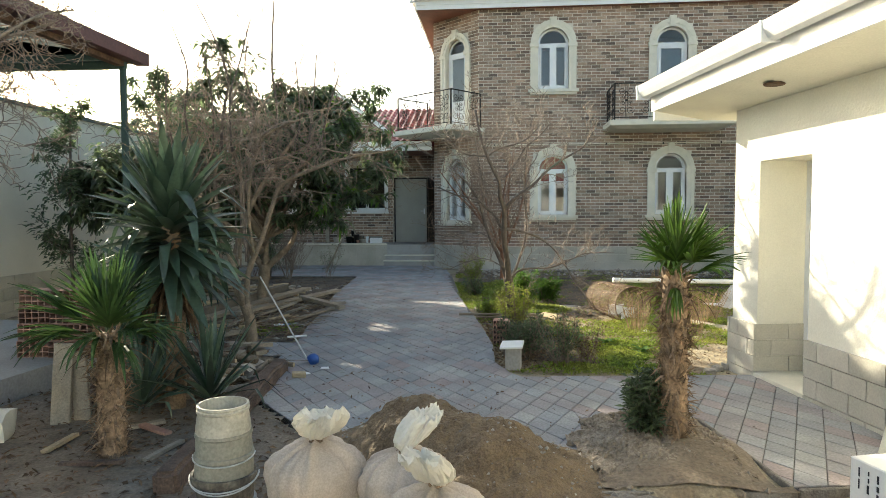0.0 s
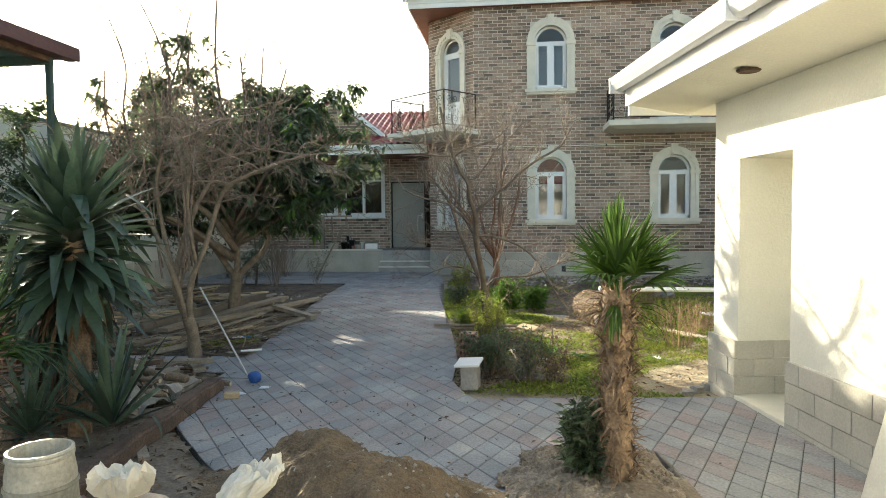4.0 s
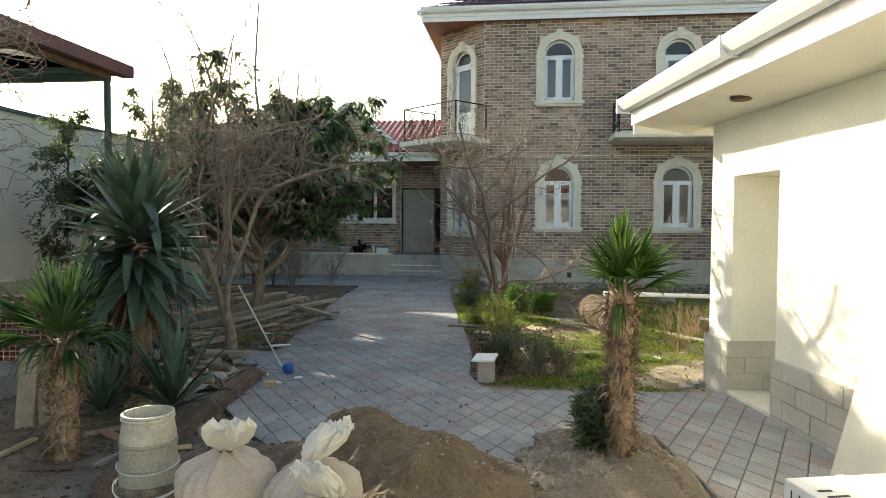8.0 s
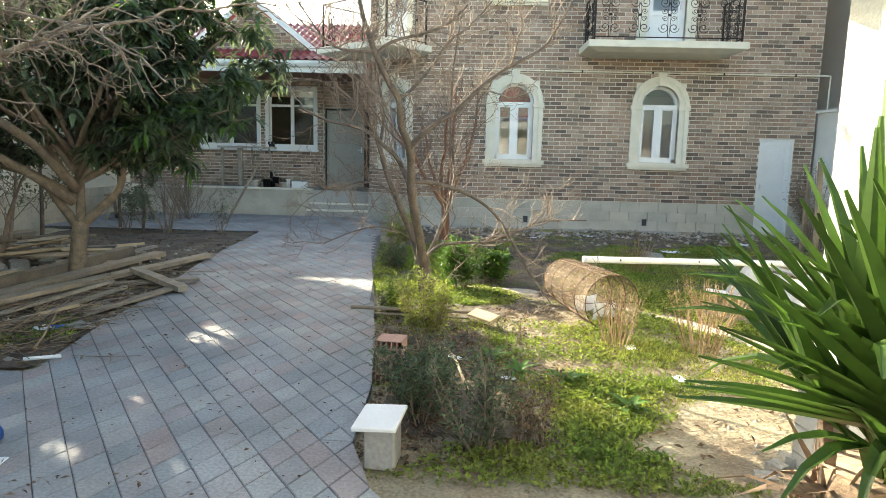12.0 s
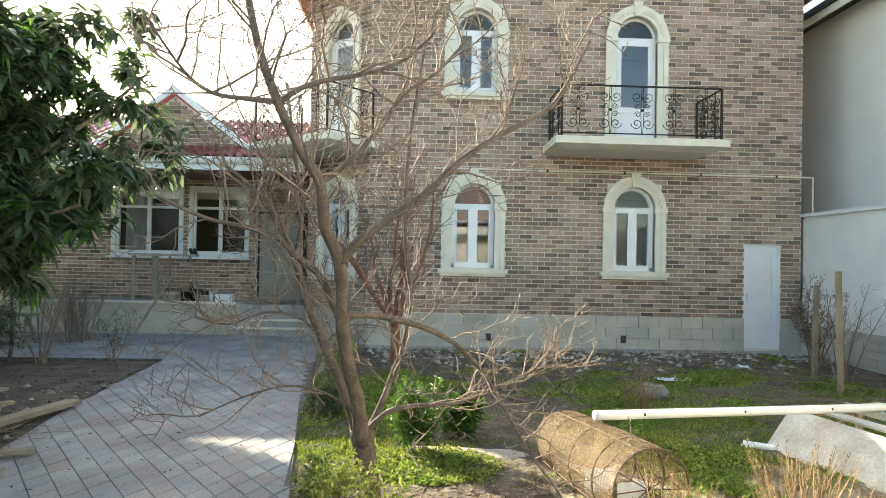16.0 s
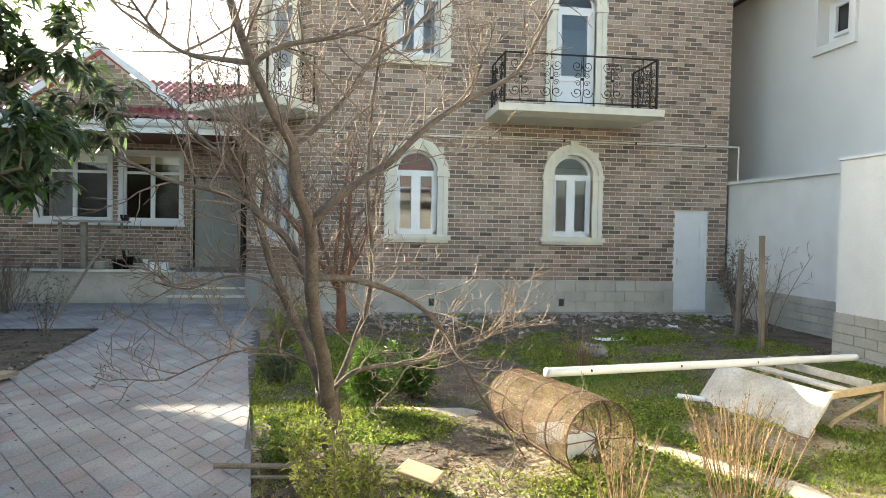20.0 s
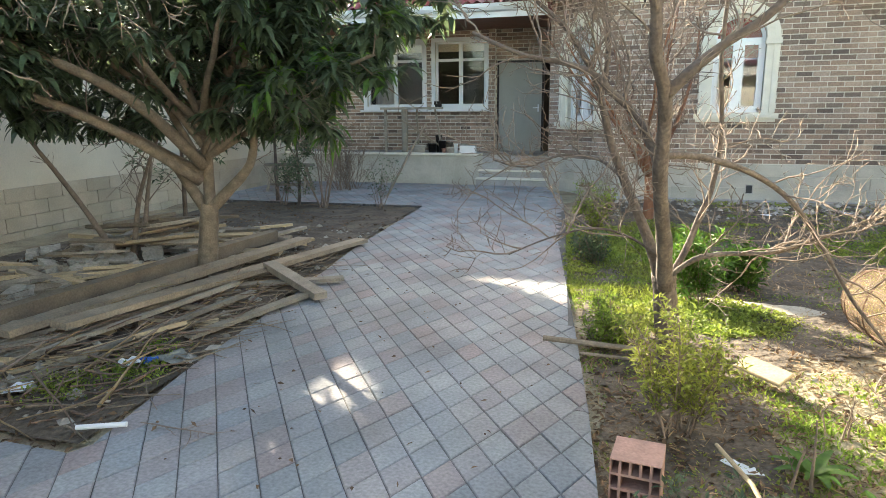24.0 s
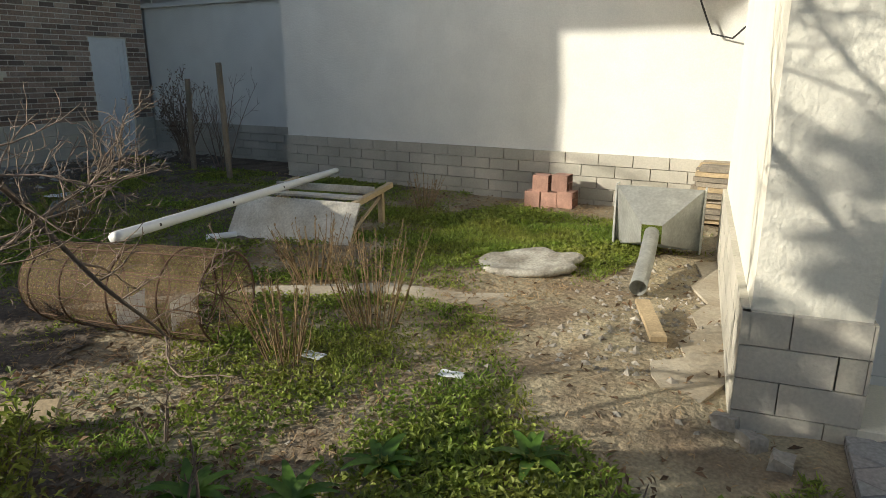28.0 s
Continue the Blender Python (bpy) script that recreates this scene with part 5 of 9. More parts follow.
def blade(v, f, p, way, length, width, droop, rd, n=5, fold=0.3, tipw=0.1):
    """A long sword or palm blade that bends over, with a fold along its middle."""
    d = way.normalized()
    side = d.cross(V((0, 0, 1)))
    side = side.normalized() if side.length > 1e-3 else V((1, 0, 0))
    i, q = len(v), p.copy()
    for k in range(n + 1):
        t = k / n
        w = width * (1 - (1 - tipw) * t ** 1.6) * (0.55 + 0.45 * min(1, t * 4))
        up = side.cross(d).normalized()
        v += [tuple(q - side * w / 2 + up * w * fold), tuple(q), tuple(q + side * w / 2 + up * w * fold)]
        d = (d + V((0, 0, -droop / n * (0.4 + t)))).normalized()
        q = q + d * (length / n)
    for k in range(n):
        a = i + 3 * k
        f += [(a, a + 1, a + 4, a + 3), (a + 1, a + 2, a + 5, a + 4)]


# bare fruit tree in the lawn
rnd = random.Random(41)
tree = thing("fruit_tree", (1.48, 10.2, -0.05), "bare fruit tree with grey-brown forked limbs and tangled twigs", "tree")
off = V((1.48, 10.2, -0.05))
TREE_FORM = [
    ("trunk", [(1.53, 10.30, -0.10), (1.50, 10.27, 0.20), (1.47, 10.20, 0.48), (1.45, 10.15, 0.64)], 0.074, 0.066, 0),
    ("limb", [(1.45, 10.16, 0.55), (1.37, 10.14, 0.80), (1.29, 10.13, 0.99), (1.21, 10.13, 1.17), (1.13, 10.07, 1.38), (1.07, 10.0, 1.62), (1.0, 9.93, 1.80), (0.88, 9.88, 1.98), (0.72, 9.82, 2.12)], 0.050, 0.010, 9),
    ("limb", [(1.46, 10.15, 0.55), (1.44, 9.98, 0.83), (1.41, 9.82, 1.03), (1.385, 9.67, 1.27), (1.39, 9.55, 1.50), (1.375, 9.45, 1.65), (1.33, 9.33, 1.78), (1.32, 9.22, 1.97), (1.26, 9.12, 2.08), (1.17, 9.0, 2.28), (1.09, 8.95, 2.52), (1.02, 8.95, 2.85)], 0.056, 0.014, 12),
    ("limb", [(1.385, 9.66, 1.28), (1.32, 9.70, 1.42), (1.24, 9.75, 1.55), (1.14, 9.68, 1.64), (1.05, 9.62, 1.73), (0.91, 9.58, 1.78), (0.72, 9.5, 1.82), (0.50, 9.45, 1.92)], 0.033, 0.008, 9),
    ("limb", [(1.385, 9.47, 1.62), (1.49, 9.44, 1.73), (1.61, 9.49, 1.83), (1.77, 9.5, 1.94), (1.93, 9.52, 2.10), (2.12, 9.55, 2.25), (2.38, 9.6, 2.40), (2.50, 9.62, 2.53), (2.64, 9.65, 2.80)], 0.036, 0.008, 10),
    ("limb", [(1.46, 10.15, 0.60), (1.60, 10.10, 0.74), (1.76, 10.16, 0.77), (2.06, 10.30, 0.77), (2.34, 10.38, 0.87), (2.58, 10.40, 0.97), (3.0, 10.50, 0.98)], 0.024, 0.006, 9),
    ("limb", [(1.47, 10.17, 0.58), (1.56, 10.21, 0.76), (1.63, 10.28, 0.95), (1.69, 10.33, 1.12), (1.72, 10.35, 1.42), (1.68, 10.25, 1.85), (1.70, 10.15, 2.35), (1.78, 10.1, 2.9)], 0.030, 0.008, 11),
    ("limb", [(1.38, 9.62, 1.34), (1.56, 9.80, 1.33), (1.85, 10.05, 1.23), (2.09, 10.22, 1.06), (2.27, 10.24, 0.81), (2.41, 10.16, 0.56), (2.58, 10.10, 0.34), (2.66, 10.08, 0.22)], 0.028, 0.006, 6),
    ("limb", [(1.17, 9.0, 2.27), (1.25, 9.02, 2.34), (1.36, 9.05, 2.39), (1.53, 9.1, 2.44), (1.69, 9.15, 2.52), (1.82, 9.2, 2.66)], 0.020, 0.006, 7),
    ("limb", [(1.32, 9.22, 1.97), (1.41, 9.3, 2.06), (1.56, 9.4, 2.25), (1.68, 9.45, 2.44), (1.84, 9.5, 2.57), (2.0, 9.5, 2.75)], 0.022, 0.006, 8),
    ("limb", [(1.17, 9.0, 2.28), (1.04, 9.0, 2.29), (0.9, 9.0, 2.31), (0.78, 9.0, 2.40), (0.62, 9.0, 2.62)], 0.018, 0.005, 7),
    ("limb", [(1.07, 10.0, 1.62), (1.10, 10.02, 1.90), (1.04, 10.06, 2.25), (0.98, 10.1, 2.65)], 0.022, 0.007, 8),
    ("limb", [(1.21, 10.13, 1.17), (1.06, 10.2, 1.28), (0.85, 10.25, 1.30), (0.62, 10.3, 1.22), (0.42, 10.3, 1.26)], 0.014, 0.005, 6),
    ("limb", [(1.45, 10.10, 0.72), (1.28, 10.0, 0.86), (1.08, 9.9, 0.93), (0.85, 9.85, 0.88), (0.62, 9.8, 0.78)], 0.012, 0.004, 5),
]
tw = Wood()
for nm, pts, r0, r1, n in TREE_FORM:
    pts = [V(p) - off for p in pts]
    fine = limb_part(nm, pts, r0 * (0.95 if n == 0 else 0.80 if n == 12 else 0.72), r1, M_BARK, tree)
    if n:
        sprout(rnd, tw, fine, 0.014, n, 0.58, 1, 0.8, 0.07, 0.30, 0.22, ratio=0.6, thin=0.0028)
        boughs(rnd, tw, fine, 6, 0.70, 0.0065, 8, 0.05, 0.36, 0.22, 1, 0.95, 0.32, 0.0028, 0.7)
tw.make("twig_tangle", M_TWIG_PALE, tree, "thin pale twigs")

# reddish shrub-tree close to the house
rt2 = thing("red_stemmed_tree", (1.42, 16.3, -0.05), "bare young tree with reddish peeling stems by the house", "tree")
rnd = random.Random(42)
tw = Wood()
limb_part("trunk", [V((0, 0, -0.05)), V((0.02, 0, 0.35)), V((0.0, 0.02, 0.75))], 0.085, 0.07, M_TWIG_RED, rt2)
for k in range(7):
    a = k * 0.9 + 0.3
    pts = branch_path(rnd, (0, 0, 0.65), (0.65 * math.cos(a), 0.45 * math.sin(a), 1), 2.0 + 0.7 * rnd.random(), 0.20, 0.05, 6)
    fine = limb_part("stem", pts, 0.040, 0.008, M_TWIG_RED, rt2, 7)
    sprout(rnd, tw, fine, 0.014, 9, 0.75, 1, 0.8, 0.10, 0.28, 0.15, thin=0.005)
    boughs(rnd, tw, fine, 5, 0.95, 0.011, 6, 0.06, 0.30, 0.15, thin=0.005)
tw.make("twig_tangle", M_TWIG_BROWN, rt2, "dense reddish-brown twigs")

# umbrella-shaped tree with dense bare twigs at the edge of the paving
gt = thing("multi_stemmed_tree", (-1.45, 7.85, -0.03), "pale grey multi-stemmed tree with a broad crown of fine bare twigs", "tree")
rnd = random.Random(43)
tw = Wood()
limb_part("trunk", [V((0.0, 0, -0.08)), V((-0.02, 0, 0.20)), V((-0.04, 0.0, 0.42)), V((-0.09, 0, 0.58))], 0.072, 0.058, M_BARK_GREY, gt)
STEM_FORM = [
    (0.036, 0.007, ((-0.06, 0.0, 0.50), (-0.05, 0.0, 0.92), (0.12, 0.02, 1.34), (0.30, 0.02, 1.84), (0.46, 0.0, 1.99), (0.80, -0.05, 2.11), (1.15, -0.1, 2.21), (1.62, -0.1, 2.28))),
    (0.040, 0.012, ((-0.09, 0.0, 0.54), (-0.25, 0.05, 0.96), (-0.10, 0.1, 1.55), (0.08, 0.1, 1.90), (0.22, 0.15, 2.15), (0.50, 0.25, 2.55))),
    (0.034, 0.012, ((-0.10, 0.0, 0.56), (-0.17, -0.1, 1.00), (-0.35, -0.15, 1.51), (-0.52, -0.2, 1.85), (-0.62, -0.2, 2.13), (-0.95, -0.25, 2.45))),
    (0.030, 0.010, ((-0.20, 0.05, 0.85), (-0.38, 0.12, 1.40), (-0.48, 0.15, 1.95), (-0.40, 0.15, 2.35), (-0.36, 0.15, 2.70))),
    (0.024, 0.010, ((-0.17, 0.05, 1.10), (-0.20, 0.25, 1.60), (-0.28, 0.4, 2.10), (-0.55, 0.6, 2.50), (-0.95, 0.75, 2.65))),
    (0.022, 0.010, ((0.02, 0.02, 1.10), (0.05, -0.2, 1.60), (0.15, -0.35, 2.05), (0.35, -0.5, 2.40), (0.75, -0.6, 2.55))),
]
for k, (r0, r1, s) in enumerate(STEM_FORM):
    fine = limb_part("stem", [V(p) for p in s], r0, r1, M_BARK_GREY, gt, 8)
    sprout(rnd, tw, fine, 0.013, 8, 0.75, 2, 1.0, 0.0, 0.26, 0.50, ratio=0.4, thin=0.0032)
    boughs(rnd, tw, fine, 12, 0.95, 0.0095, 8, -0.02, 0.36, 0.45, 1, 0.95, 0.34, 0.0038, 0.4)
for k in range(9):
    bx = rnd.uniform(-0.55, 0.05)
    q = branch_path(rnd, (bx * 0.6, rnd.uniform(-0.1, 0.1), rnd.uniform(0.95, 1.3)), (bx * 0.25, rnd.uniform(-0.2, 0.2), 1), rnd.uniform(0.8, 1.4), 0.07, 0.03, 6)
    tw.add(q, 0.012, 0.005, 5)
    sprout(rnd, tw, q, 0.006, 5, 0.4, 1, 0.8, 0.05, 0.25, 0.5, None, 0.5, 0.0024)
WHIPS = (((-0.40, 0.1, 2.3), (-0.34, 0.1, 2.75), (-0.30, 0.1, 3.10), (-0.42, 0.1, 3.55), (-0.66, 0.1, 4.05)), ((0.20, 0.1, 2.2), (0.27, 0.1, 2.7), (0.22, 0.1, 3.2), (0.29, 0.1, 3.7), (0.26, 0.1, 4.1)),
         ((-0.60, 0.0, 2.2), (-0.72, 0.0, 2.7), (-0.70, 0.0, 3.2), (-0.84, 0.0, 3.7)), ((0.45, 0.1, 2.3), (0.55, 0.1, 2.7), (0.50, 0.1, 3.3)), ((-0.05, 0.1, 2.3), (-0.02, 0.2, 2.8), (-0.14, 0.2, 3.2), (-0.08, 0.2, 3.6)), ((0.75, 0.1, 2.3), (0.85, 0.1, 2.75), (0.98, 0.1, 3.15)),
         ((-0.85, 0.1, 2.2), (-1.00, 0.1, 2.7), (-0.98, 0.1, 3.2)), ((-0.2, 0.0, 2.3), (-0.24, 0.0, 2.9), (-0.1, 0.0, 3.3), (0.02, 0.0, 3.75)), ((0.62, 0.2, 2.3), (0.68, 0.2, 2.8), (0.74, 0.2, 3.4)), ((-0.5, 0.2, 2.3), (-0.52, 0.2, 2.9), (-0.60, 0.2, 3.45)))
for k, s in enumerate(WHIPS):
    pts = [V(p) + V((rnd.uniform(-0.03, 0.03), 0, 0)) for p in s]
    fine = limb_part("whip", pts, 0.020 if k < 2 else 0.014, 0.007, M_BARK, gt, 6)
    sprout(rnd, tw, fine, 0.011, 11 if k < 2 else 8, 0.55, 1, 0.9, 0.04, 0.26, 0.12, None, 0.5, 0.0052)
tw.make("twig_tangle", M_TWIG_PALE, gt, "tangle of fine pale twigs")

# long-leaved evergreen over the timber heap
mg = thing("long_leaved_tree", (-2.79, 11.7, -0.03), "evergreen tree with drooping long dark leaves and a forked grey trunk", "tree")
rnd = random.Random(44)
tw, tips = Wood(), []
limb_part("trunk", [V((0, 0, -0.06)), V((0.04, 0, 0.30)), V((0.10, 0, 0.72))], 0.105, 0.085, M_BARK_GREY, mg)
LIMB_FORM = [((0.08, 0, 0.62), (-0.12, 0.0, 0.90), (-0.40, 0.0, 1.22), (-1.02, 0.05, 1.40), (-1.60, 0.1, 1.75), (-2.2, 0.1, 1.95)), ((0.12, 0, 0.68), (0.30, 0.0, 0.84), (0.58, 0.0, 1.12), (0.68, 0.0, 1.50), (1.05, -0.05, 1.95), (1.7, -0.1, 2.15)),
         ((0.10, 0, 0.70), (0.10, 0.02, 1.15), (0.08, 0.05, 1.6), (0.15, 0.1, 2.2), (0.3, 0.1, 3.0)), ((0.10, 0, 1.2), (0.45, 0.05, 1.9), (0.85, 0.1, 2.7), (1.3, 0.1, 3.35)), ((0.10, 0, 1.4), (0.55, -0.1, 2.1), (0.7, -0.1, 2.8), (0.75, 0, 3.4)),
         ((0.05, -0.05, 0.95), (-0.3, -0.7, 1.45), (-0.8, -1.5, 1.85), (-1.3, -2.3, 1.95)), ((0.10, -0.05, 1.1), (0.0, -0.8, 1.7), (-0.35, -1.6, 2.1), (-0.6, -2.4, 2.25)), ((0.05, 0.0, 1.0), (-0.6, -0.5, 1.5), (-1.3, -1.1, 1.9), (-2.0, -1.6, 2.05))]
for k, s in enumerate(LIMB_FORM):
    fine = limb_part("limb", [V(p) for p in s], 0.060, 0.016, M_BARK_GREY, mg, 8)
    sprout(rnd, tw, fine, 0.02, 16, 0.95, 1, 0.9, 0.04, 0.2, 0.4, tips, 0.6)
for k in range(17):
    a = 2 * math.pi * k / 17 + rnd.uniform(-0.2, 0.2)
    st = V((0.08, 0, rnd.uniform(1.0, 1.7)))
    flat = rnd.uniform(0.3, 1.6)
    pts = branch_path(rnd, st, (math.cos(a) * 1.15, 0.8 * math.sin(a), flat), 2.2 + 0.7 * rnd.random(), 0.14, 0.02, 7)
    fine = limb_part("limb", pts, 0.036, 0.012, M_BARK_GREY, mg, 7)
    sprout(rnd, tw, fine, 0.02, 10, 0.85, 1, 0.9, 0.03, 0.2, 0.35, tips, 0.6)
tw.make("twig_tangle", M_TWIG, mg)
tips = [(p, d) for p, d in tips if p.z > 1.38 and p.x > -2.9 and not (p.x > 1.6 and p.z < 1.85) and rnd.random() < (0.3 if p.x < -0.3 and p.z > 2.55 else 0.85)]
v, f = [], []
for p, d in tips:
    for q in range(rnd.choice((7, 8, 9, 10))):
        a = rnd.uniform(0, 6.283)
        way = V((math.cos(a), math.sin(a), rnd.uniform(-0.75, 0.25))) + d * 0.35
        blade(v, f, p + way * 0.015 + V((0, 0, rnd.uniform(-0.05, 0.03))), way, rnd.uniform(0.12, 0.21), rnd.uniform(0.05, 0.074), rnd.uniform(0.5, 1.7), rnd, 4, 0.10, 0.15)
tagged(raw("crown", v, f, M_LEAF_DARK, mg, "drooping dark green leaves"), kind="stuff")

# lighter flush of leaves in the evergreen
lf = [(p, d) for p, d in tips if p.x > 0.9 and rnd.random() < 0.10]
leafed("young_foliage", mg, lf, M_LEAF_BRIGHT, rnd, per=7, length=0.2, width=0.045, droop=0.5, scatter=0.08, label="young yellow-green leaves")

# smaller evergreens and bare trees by the west wall
def evergreen(name, base, h, r, label, seed, leaf=0.09, n=10, mat_leaf=None, low=0.25, per=8, cat="tree"):
    t = thing(name, base, label, cat)
    rd = random.Random(seed)
    w, tp = Wood(), []
    fine = limb_part("trunk", [V((0, 0, -0.08)), V((rd.uniform(-0.05, 0.05), 0, h * 0.4)), V((rd.uniform(-0.1, 0.1), 0.05, h))], 0.035, 0.010, M_BARK, t, 7)
    sprout(rd, w, fine, 0.02, n, r, 1, 1.0, 0.06, 0.2, low, tp, 0.6)
    w.make("twig_tangle", M_TWIG, t)
    leafed("crown", t, tp, mat_leaf or M_LEAF_DARK, rd, per, leaf, leaf * 0.36, 0.3, 0.06)
    return t


evergreen("young_evergreen", (-4.75, 9.6, -0.03), 3.1, 0.75, "slender dark evergreen tree against the garden wall", 51, 0.11, 18, per=7)
evergreen("young_evergreen", (-4.2, 13.2, -0.03), 3.2, 1.0, "dark leafy evergreen bush-tree beside the wall", 52, 0.10, 16, per=6)
# crown moved here and thickened, largely unseen, to break up the path's sun
evergreen("young_evergreen", (-4.95, 16.7, -0.03), 3.35, 1.1, "dark leafy evergreen near the porch, thickened to shade the path", 53, 0.12, 44, per=11, low=0.4)
evergreen("citrus_bush", (-4.2, 16.1, -0.03), 1.5, 0.75, "small-leaved evergreen bush at the bed's end", 54, 0.07, 14, M_LEAF_DARK, 0.15, 9, "bush")

# far conifer and dark tree tops beyond the wall
cf = thing("conifer", (-9.2, 20.5, 0), "dark conifer standing beyond the garden wall", "tree")
rnd = random.Random(55)
limb_part("trunk", [V((0, 0, 0)), V((0, 0, 3)), V((0, 0, 6.2))], 0.16, 0.02, M_BARK, cf, 7)
spots = []
for k in range(46):
    z = 1.6 + 4.5 * k / 46
    for q in range(5):
        a = rnd.uniform(0, 6.28)
        rr = (6.4 - z) * 0.42
        for s in (0.3, 0.55, 0.8, 1.0):
            spots.append((V((math.cos(a) * rr * s, math.sin(a) * rr * s, z - 0.18 * s * rr)), V((math.cos(a), math.sin(a), -0.1))))
leafed("crown", cf, spots, M_LEAF_DARK, rnd, 6, 0.22, 0.05, 0.2, 0.08)
# tree tops beyond the wall; the nearer stands unseen to shade the path
for k, (bx, by, hh, rr) in enumerate(((-7.4, 18.3, 4.5, 1.4), (-8.6, 20.6, 4.6, 1.5))):
    evergreen("wall_tree", (bx, by, 0), hh, rr, "leafy tree beyond the garden wall, placed to shade the path", 60 + k, 0.15, 22, None, 0.5, 7)

# overhanging bare tree at the yard's west side
ob = thing("overhanging_tree", (-1.95, 3.0, -0.05), "bare tree whose fine grey twigs hang over the yard", "tree")
rnd = random.Random(46)
tw = Wood()
limb_part("trunk", [V((0, 0, -0.05)), V((0.03, 0, 1.0)), V((0.0, 0.05, 1.9))], 0.08, 0.06, M_BARK_GREY, ob)
for k, w in enumerate(((0.12, 1.0, 0.62), (-0.05, 1.0, 0.45), (0.15, 1.0, 0.30), (-0.2, 0.8, 0.7), (0.0, 1.0, 0.75))):
    pts = branch_path(rnd, (0.0, 0.05, 1.75), w, 2.2, 0.20, 0.0, 9)
    fine = limb_part("limb", pts, 0.020, 0.006, M_BARK_GREY, ob, 7)
    sprout(rnd, tw, fine, 0.009, 22, 0.75, 2, 0.9, -0.03, 0.30, 0.35, ratio=0.34)
tw.make("twig_tangle", M_TWIG, ob)


def fan_leaf(parent, p, way, petiole, size, rd, material, spread=2.6, n=24, droop=0.5):
    """A palm fan: a stalk and a pleated half-round of blades, each with its own droop."""
    d = way.normalized()
    end = p + d * petiole + V((0, 0, -petiole * 0.06))
    side = d.cross(V((0, 0, 1)))
    side = side.normalized() if side.length > 1e-3 else V((1, 0, 0))
    up = side.cross(d)
    v, f = [], []
    w = Wood()
    w.add([p, p.lerp(end, 0.5) + up * 0.02, end], 0.010, 0.007, 5)
    v += w.v
    f += w.f
    for k in range(n):
        a = (k / (n - 1) - 0.5) * spread
        bw = (d * math.cos(a) + side * math.sin(a) + up * (0.12 + 0.10 * math.cos(3 * a))).normalized()
        ln = size * (1 - 0.22 * abs(a) / (spread / 2)) * rd.uniform(0.9, 1.08)
        blade(v, f, end, bw, ln, size * 0.115, droop * rd.uniform(0.3, 1.6), rd, 5, 0.32, 0.12)
    raw("frond", v, f, material, parent)


def fan_palm(name, base, h, rad, fronds, size, petiole, seed, label, material, spread=3.5, droop=0.45, lean=(0, 0), form=None, low=0.05):
    t = thing(name, base, label, "palm")
    rd = random.Random(seed)
    top = V((lean[0], lean[1], h))
    prof = [V((0, 0, -0.12)), V((lean[0] * 0.3, lean[1] * 0.3, h * 0.4)), V((lean[0] * 0.7, lean[1] * 0.7, h * 0.75)), top]
    limb_part("trunk", prof, rad * 0.74, rad * 0.60, M_FIBRE, t, 12, "shaggy fibrous trunk")
    v, f = [], []
    for k in range(int(900 * h)):
        z = rd.uniform(0.0, 1.0)
        a = rd.uniform(0, 6.283)
        c = prof[0].lerp(top, z)
        o = V((math.cos(a), math.sin(a), 0))
        ln = rd.uniform(0.05, 0.16)
        blade(v, f, c + o * rad * 0.56, o * rd.uniform(0.15, 0.65) + V((rd.uniform(-.4, .4), rd.uniform(-.4, .4), rd.uniform(-0.5, 1.1))), ln, rd.uniform(0.008, 0.034), rd.uniform(-0.6, 1.6), rd, 3, 0.25)
    tagged(raw("fibre_shag", v, f, M_FIBRE, t), kind="stuff")
    for az, el, sz, pet, spr, dro in form or ():
        a, e = radians(az), radians(el)
        w = V((math.cos(a) * math.cos(e), math.sin(a) * math.cos(e), math.sin(e)))
        fan_leaf(t, top + V((0, 0, -0.04)) + w * 0.02, w, pet, sz, rd, material, spr, max(5, int(9 * spr)), dro)
    for k in range(fronds):
        a = k * 2.39996 + rd.uniform(-0.25, 0.25)
        e = 1.35 - (1.35 - low) * (k / fronds) ** 0.9
        w = V((math.cos(a) * math.cos(e), math.sin(a) * math.cos(e), math.sin(e)))
        fan_leaf(t, top + V((0, 0, -0.05)) + w * 0.02, w, petiole * rd.uniform(0.75, 1.15), size * rd.uniform(0.85, 1.1), rd, material, spread * rd.uniform(0.8, 1.05), 24, droop * rd.uniform(0.5, 1.5))
    v, f = [], []
    for k in range(26):
        a = rd.uniform(0, 6.283)
        o = V((math.cos(a), math.sin(a), rd.uniform(-0.2, 0.5)))
        blade(v, f, top + V((0, 0, -0.12)) + o * rad * 0.6, o, rd.uniform(0.15, 0.34), 0.018, 1.6, rd, 4, 0.2)
    tagged(raw("dead_frond_skirt", v, f, M_DEAD, t, "dry brown hanging fronds"), kind="stuff")
    return t


PALM_FORM = [(100, 86, 0.44, 0.18, 0.25, 0.05), (150, 76, 0.40, 0.16, 0.4, 0.1), (-100, 62, 0.38, 0.12, 2.9, 0.25), (-12, 64, 0.34, 0.18, 2.4, 0.4), (8, 46, 0.34, 0.17, 2.5, 0.6), (-48, 50, 0.32, 0.15, 2.5, 0.8), (-22, 26, 0.33, 0.15, 2.3, 0.8),
             (205, 60, 0.30, 0.14, 1.3, 1.6), (172, 55, 0.30, 0.13, 1.5, 0.6), (80, 60, 0.34, 0.18, 2.4, 0.5), (-105, -25, 0.28, 0.06, 0.7, 2.0), (-80, 76, 0.32, 0.18, 2.2, 0.6), (240, 40, 0.27, 0.12, 1.0, 2.0)]
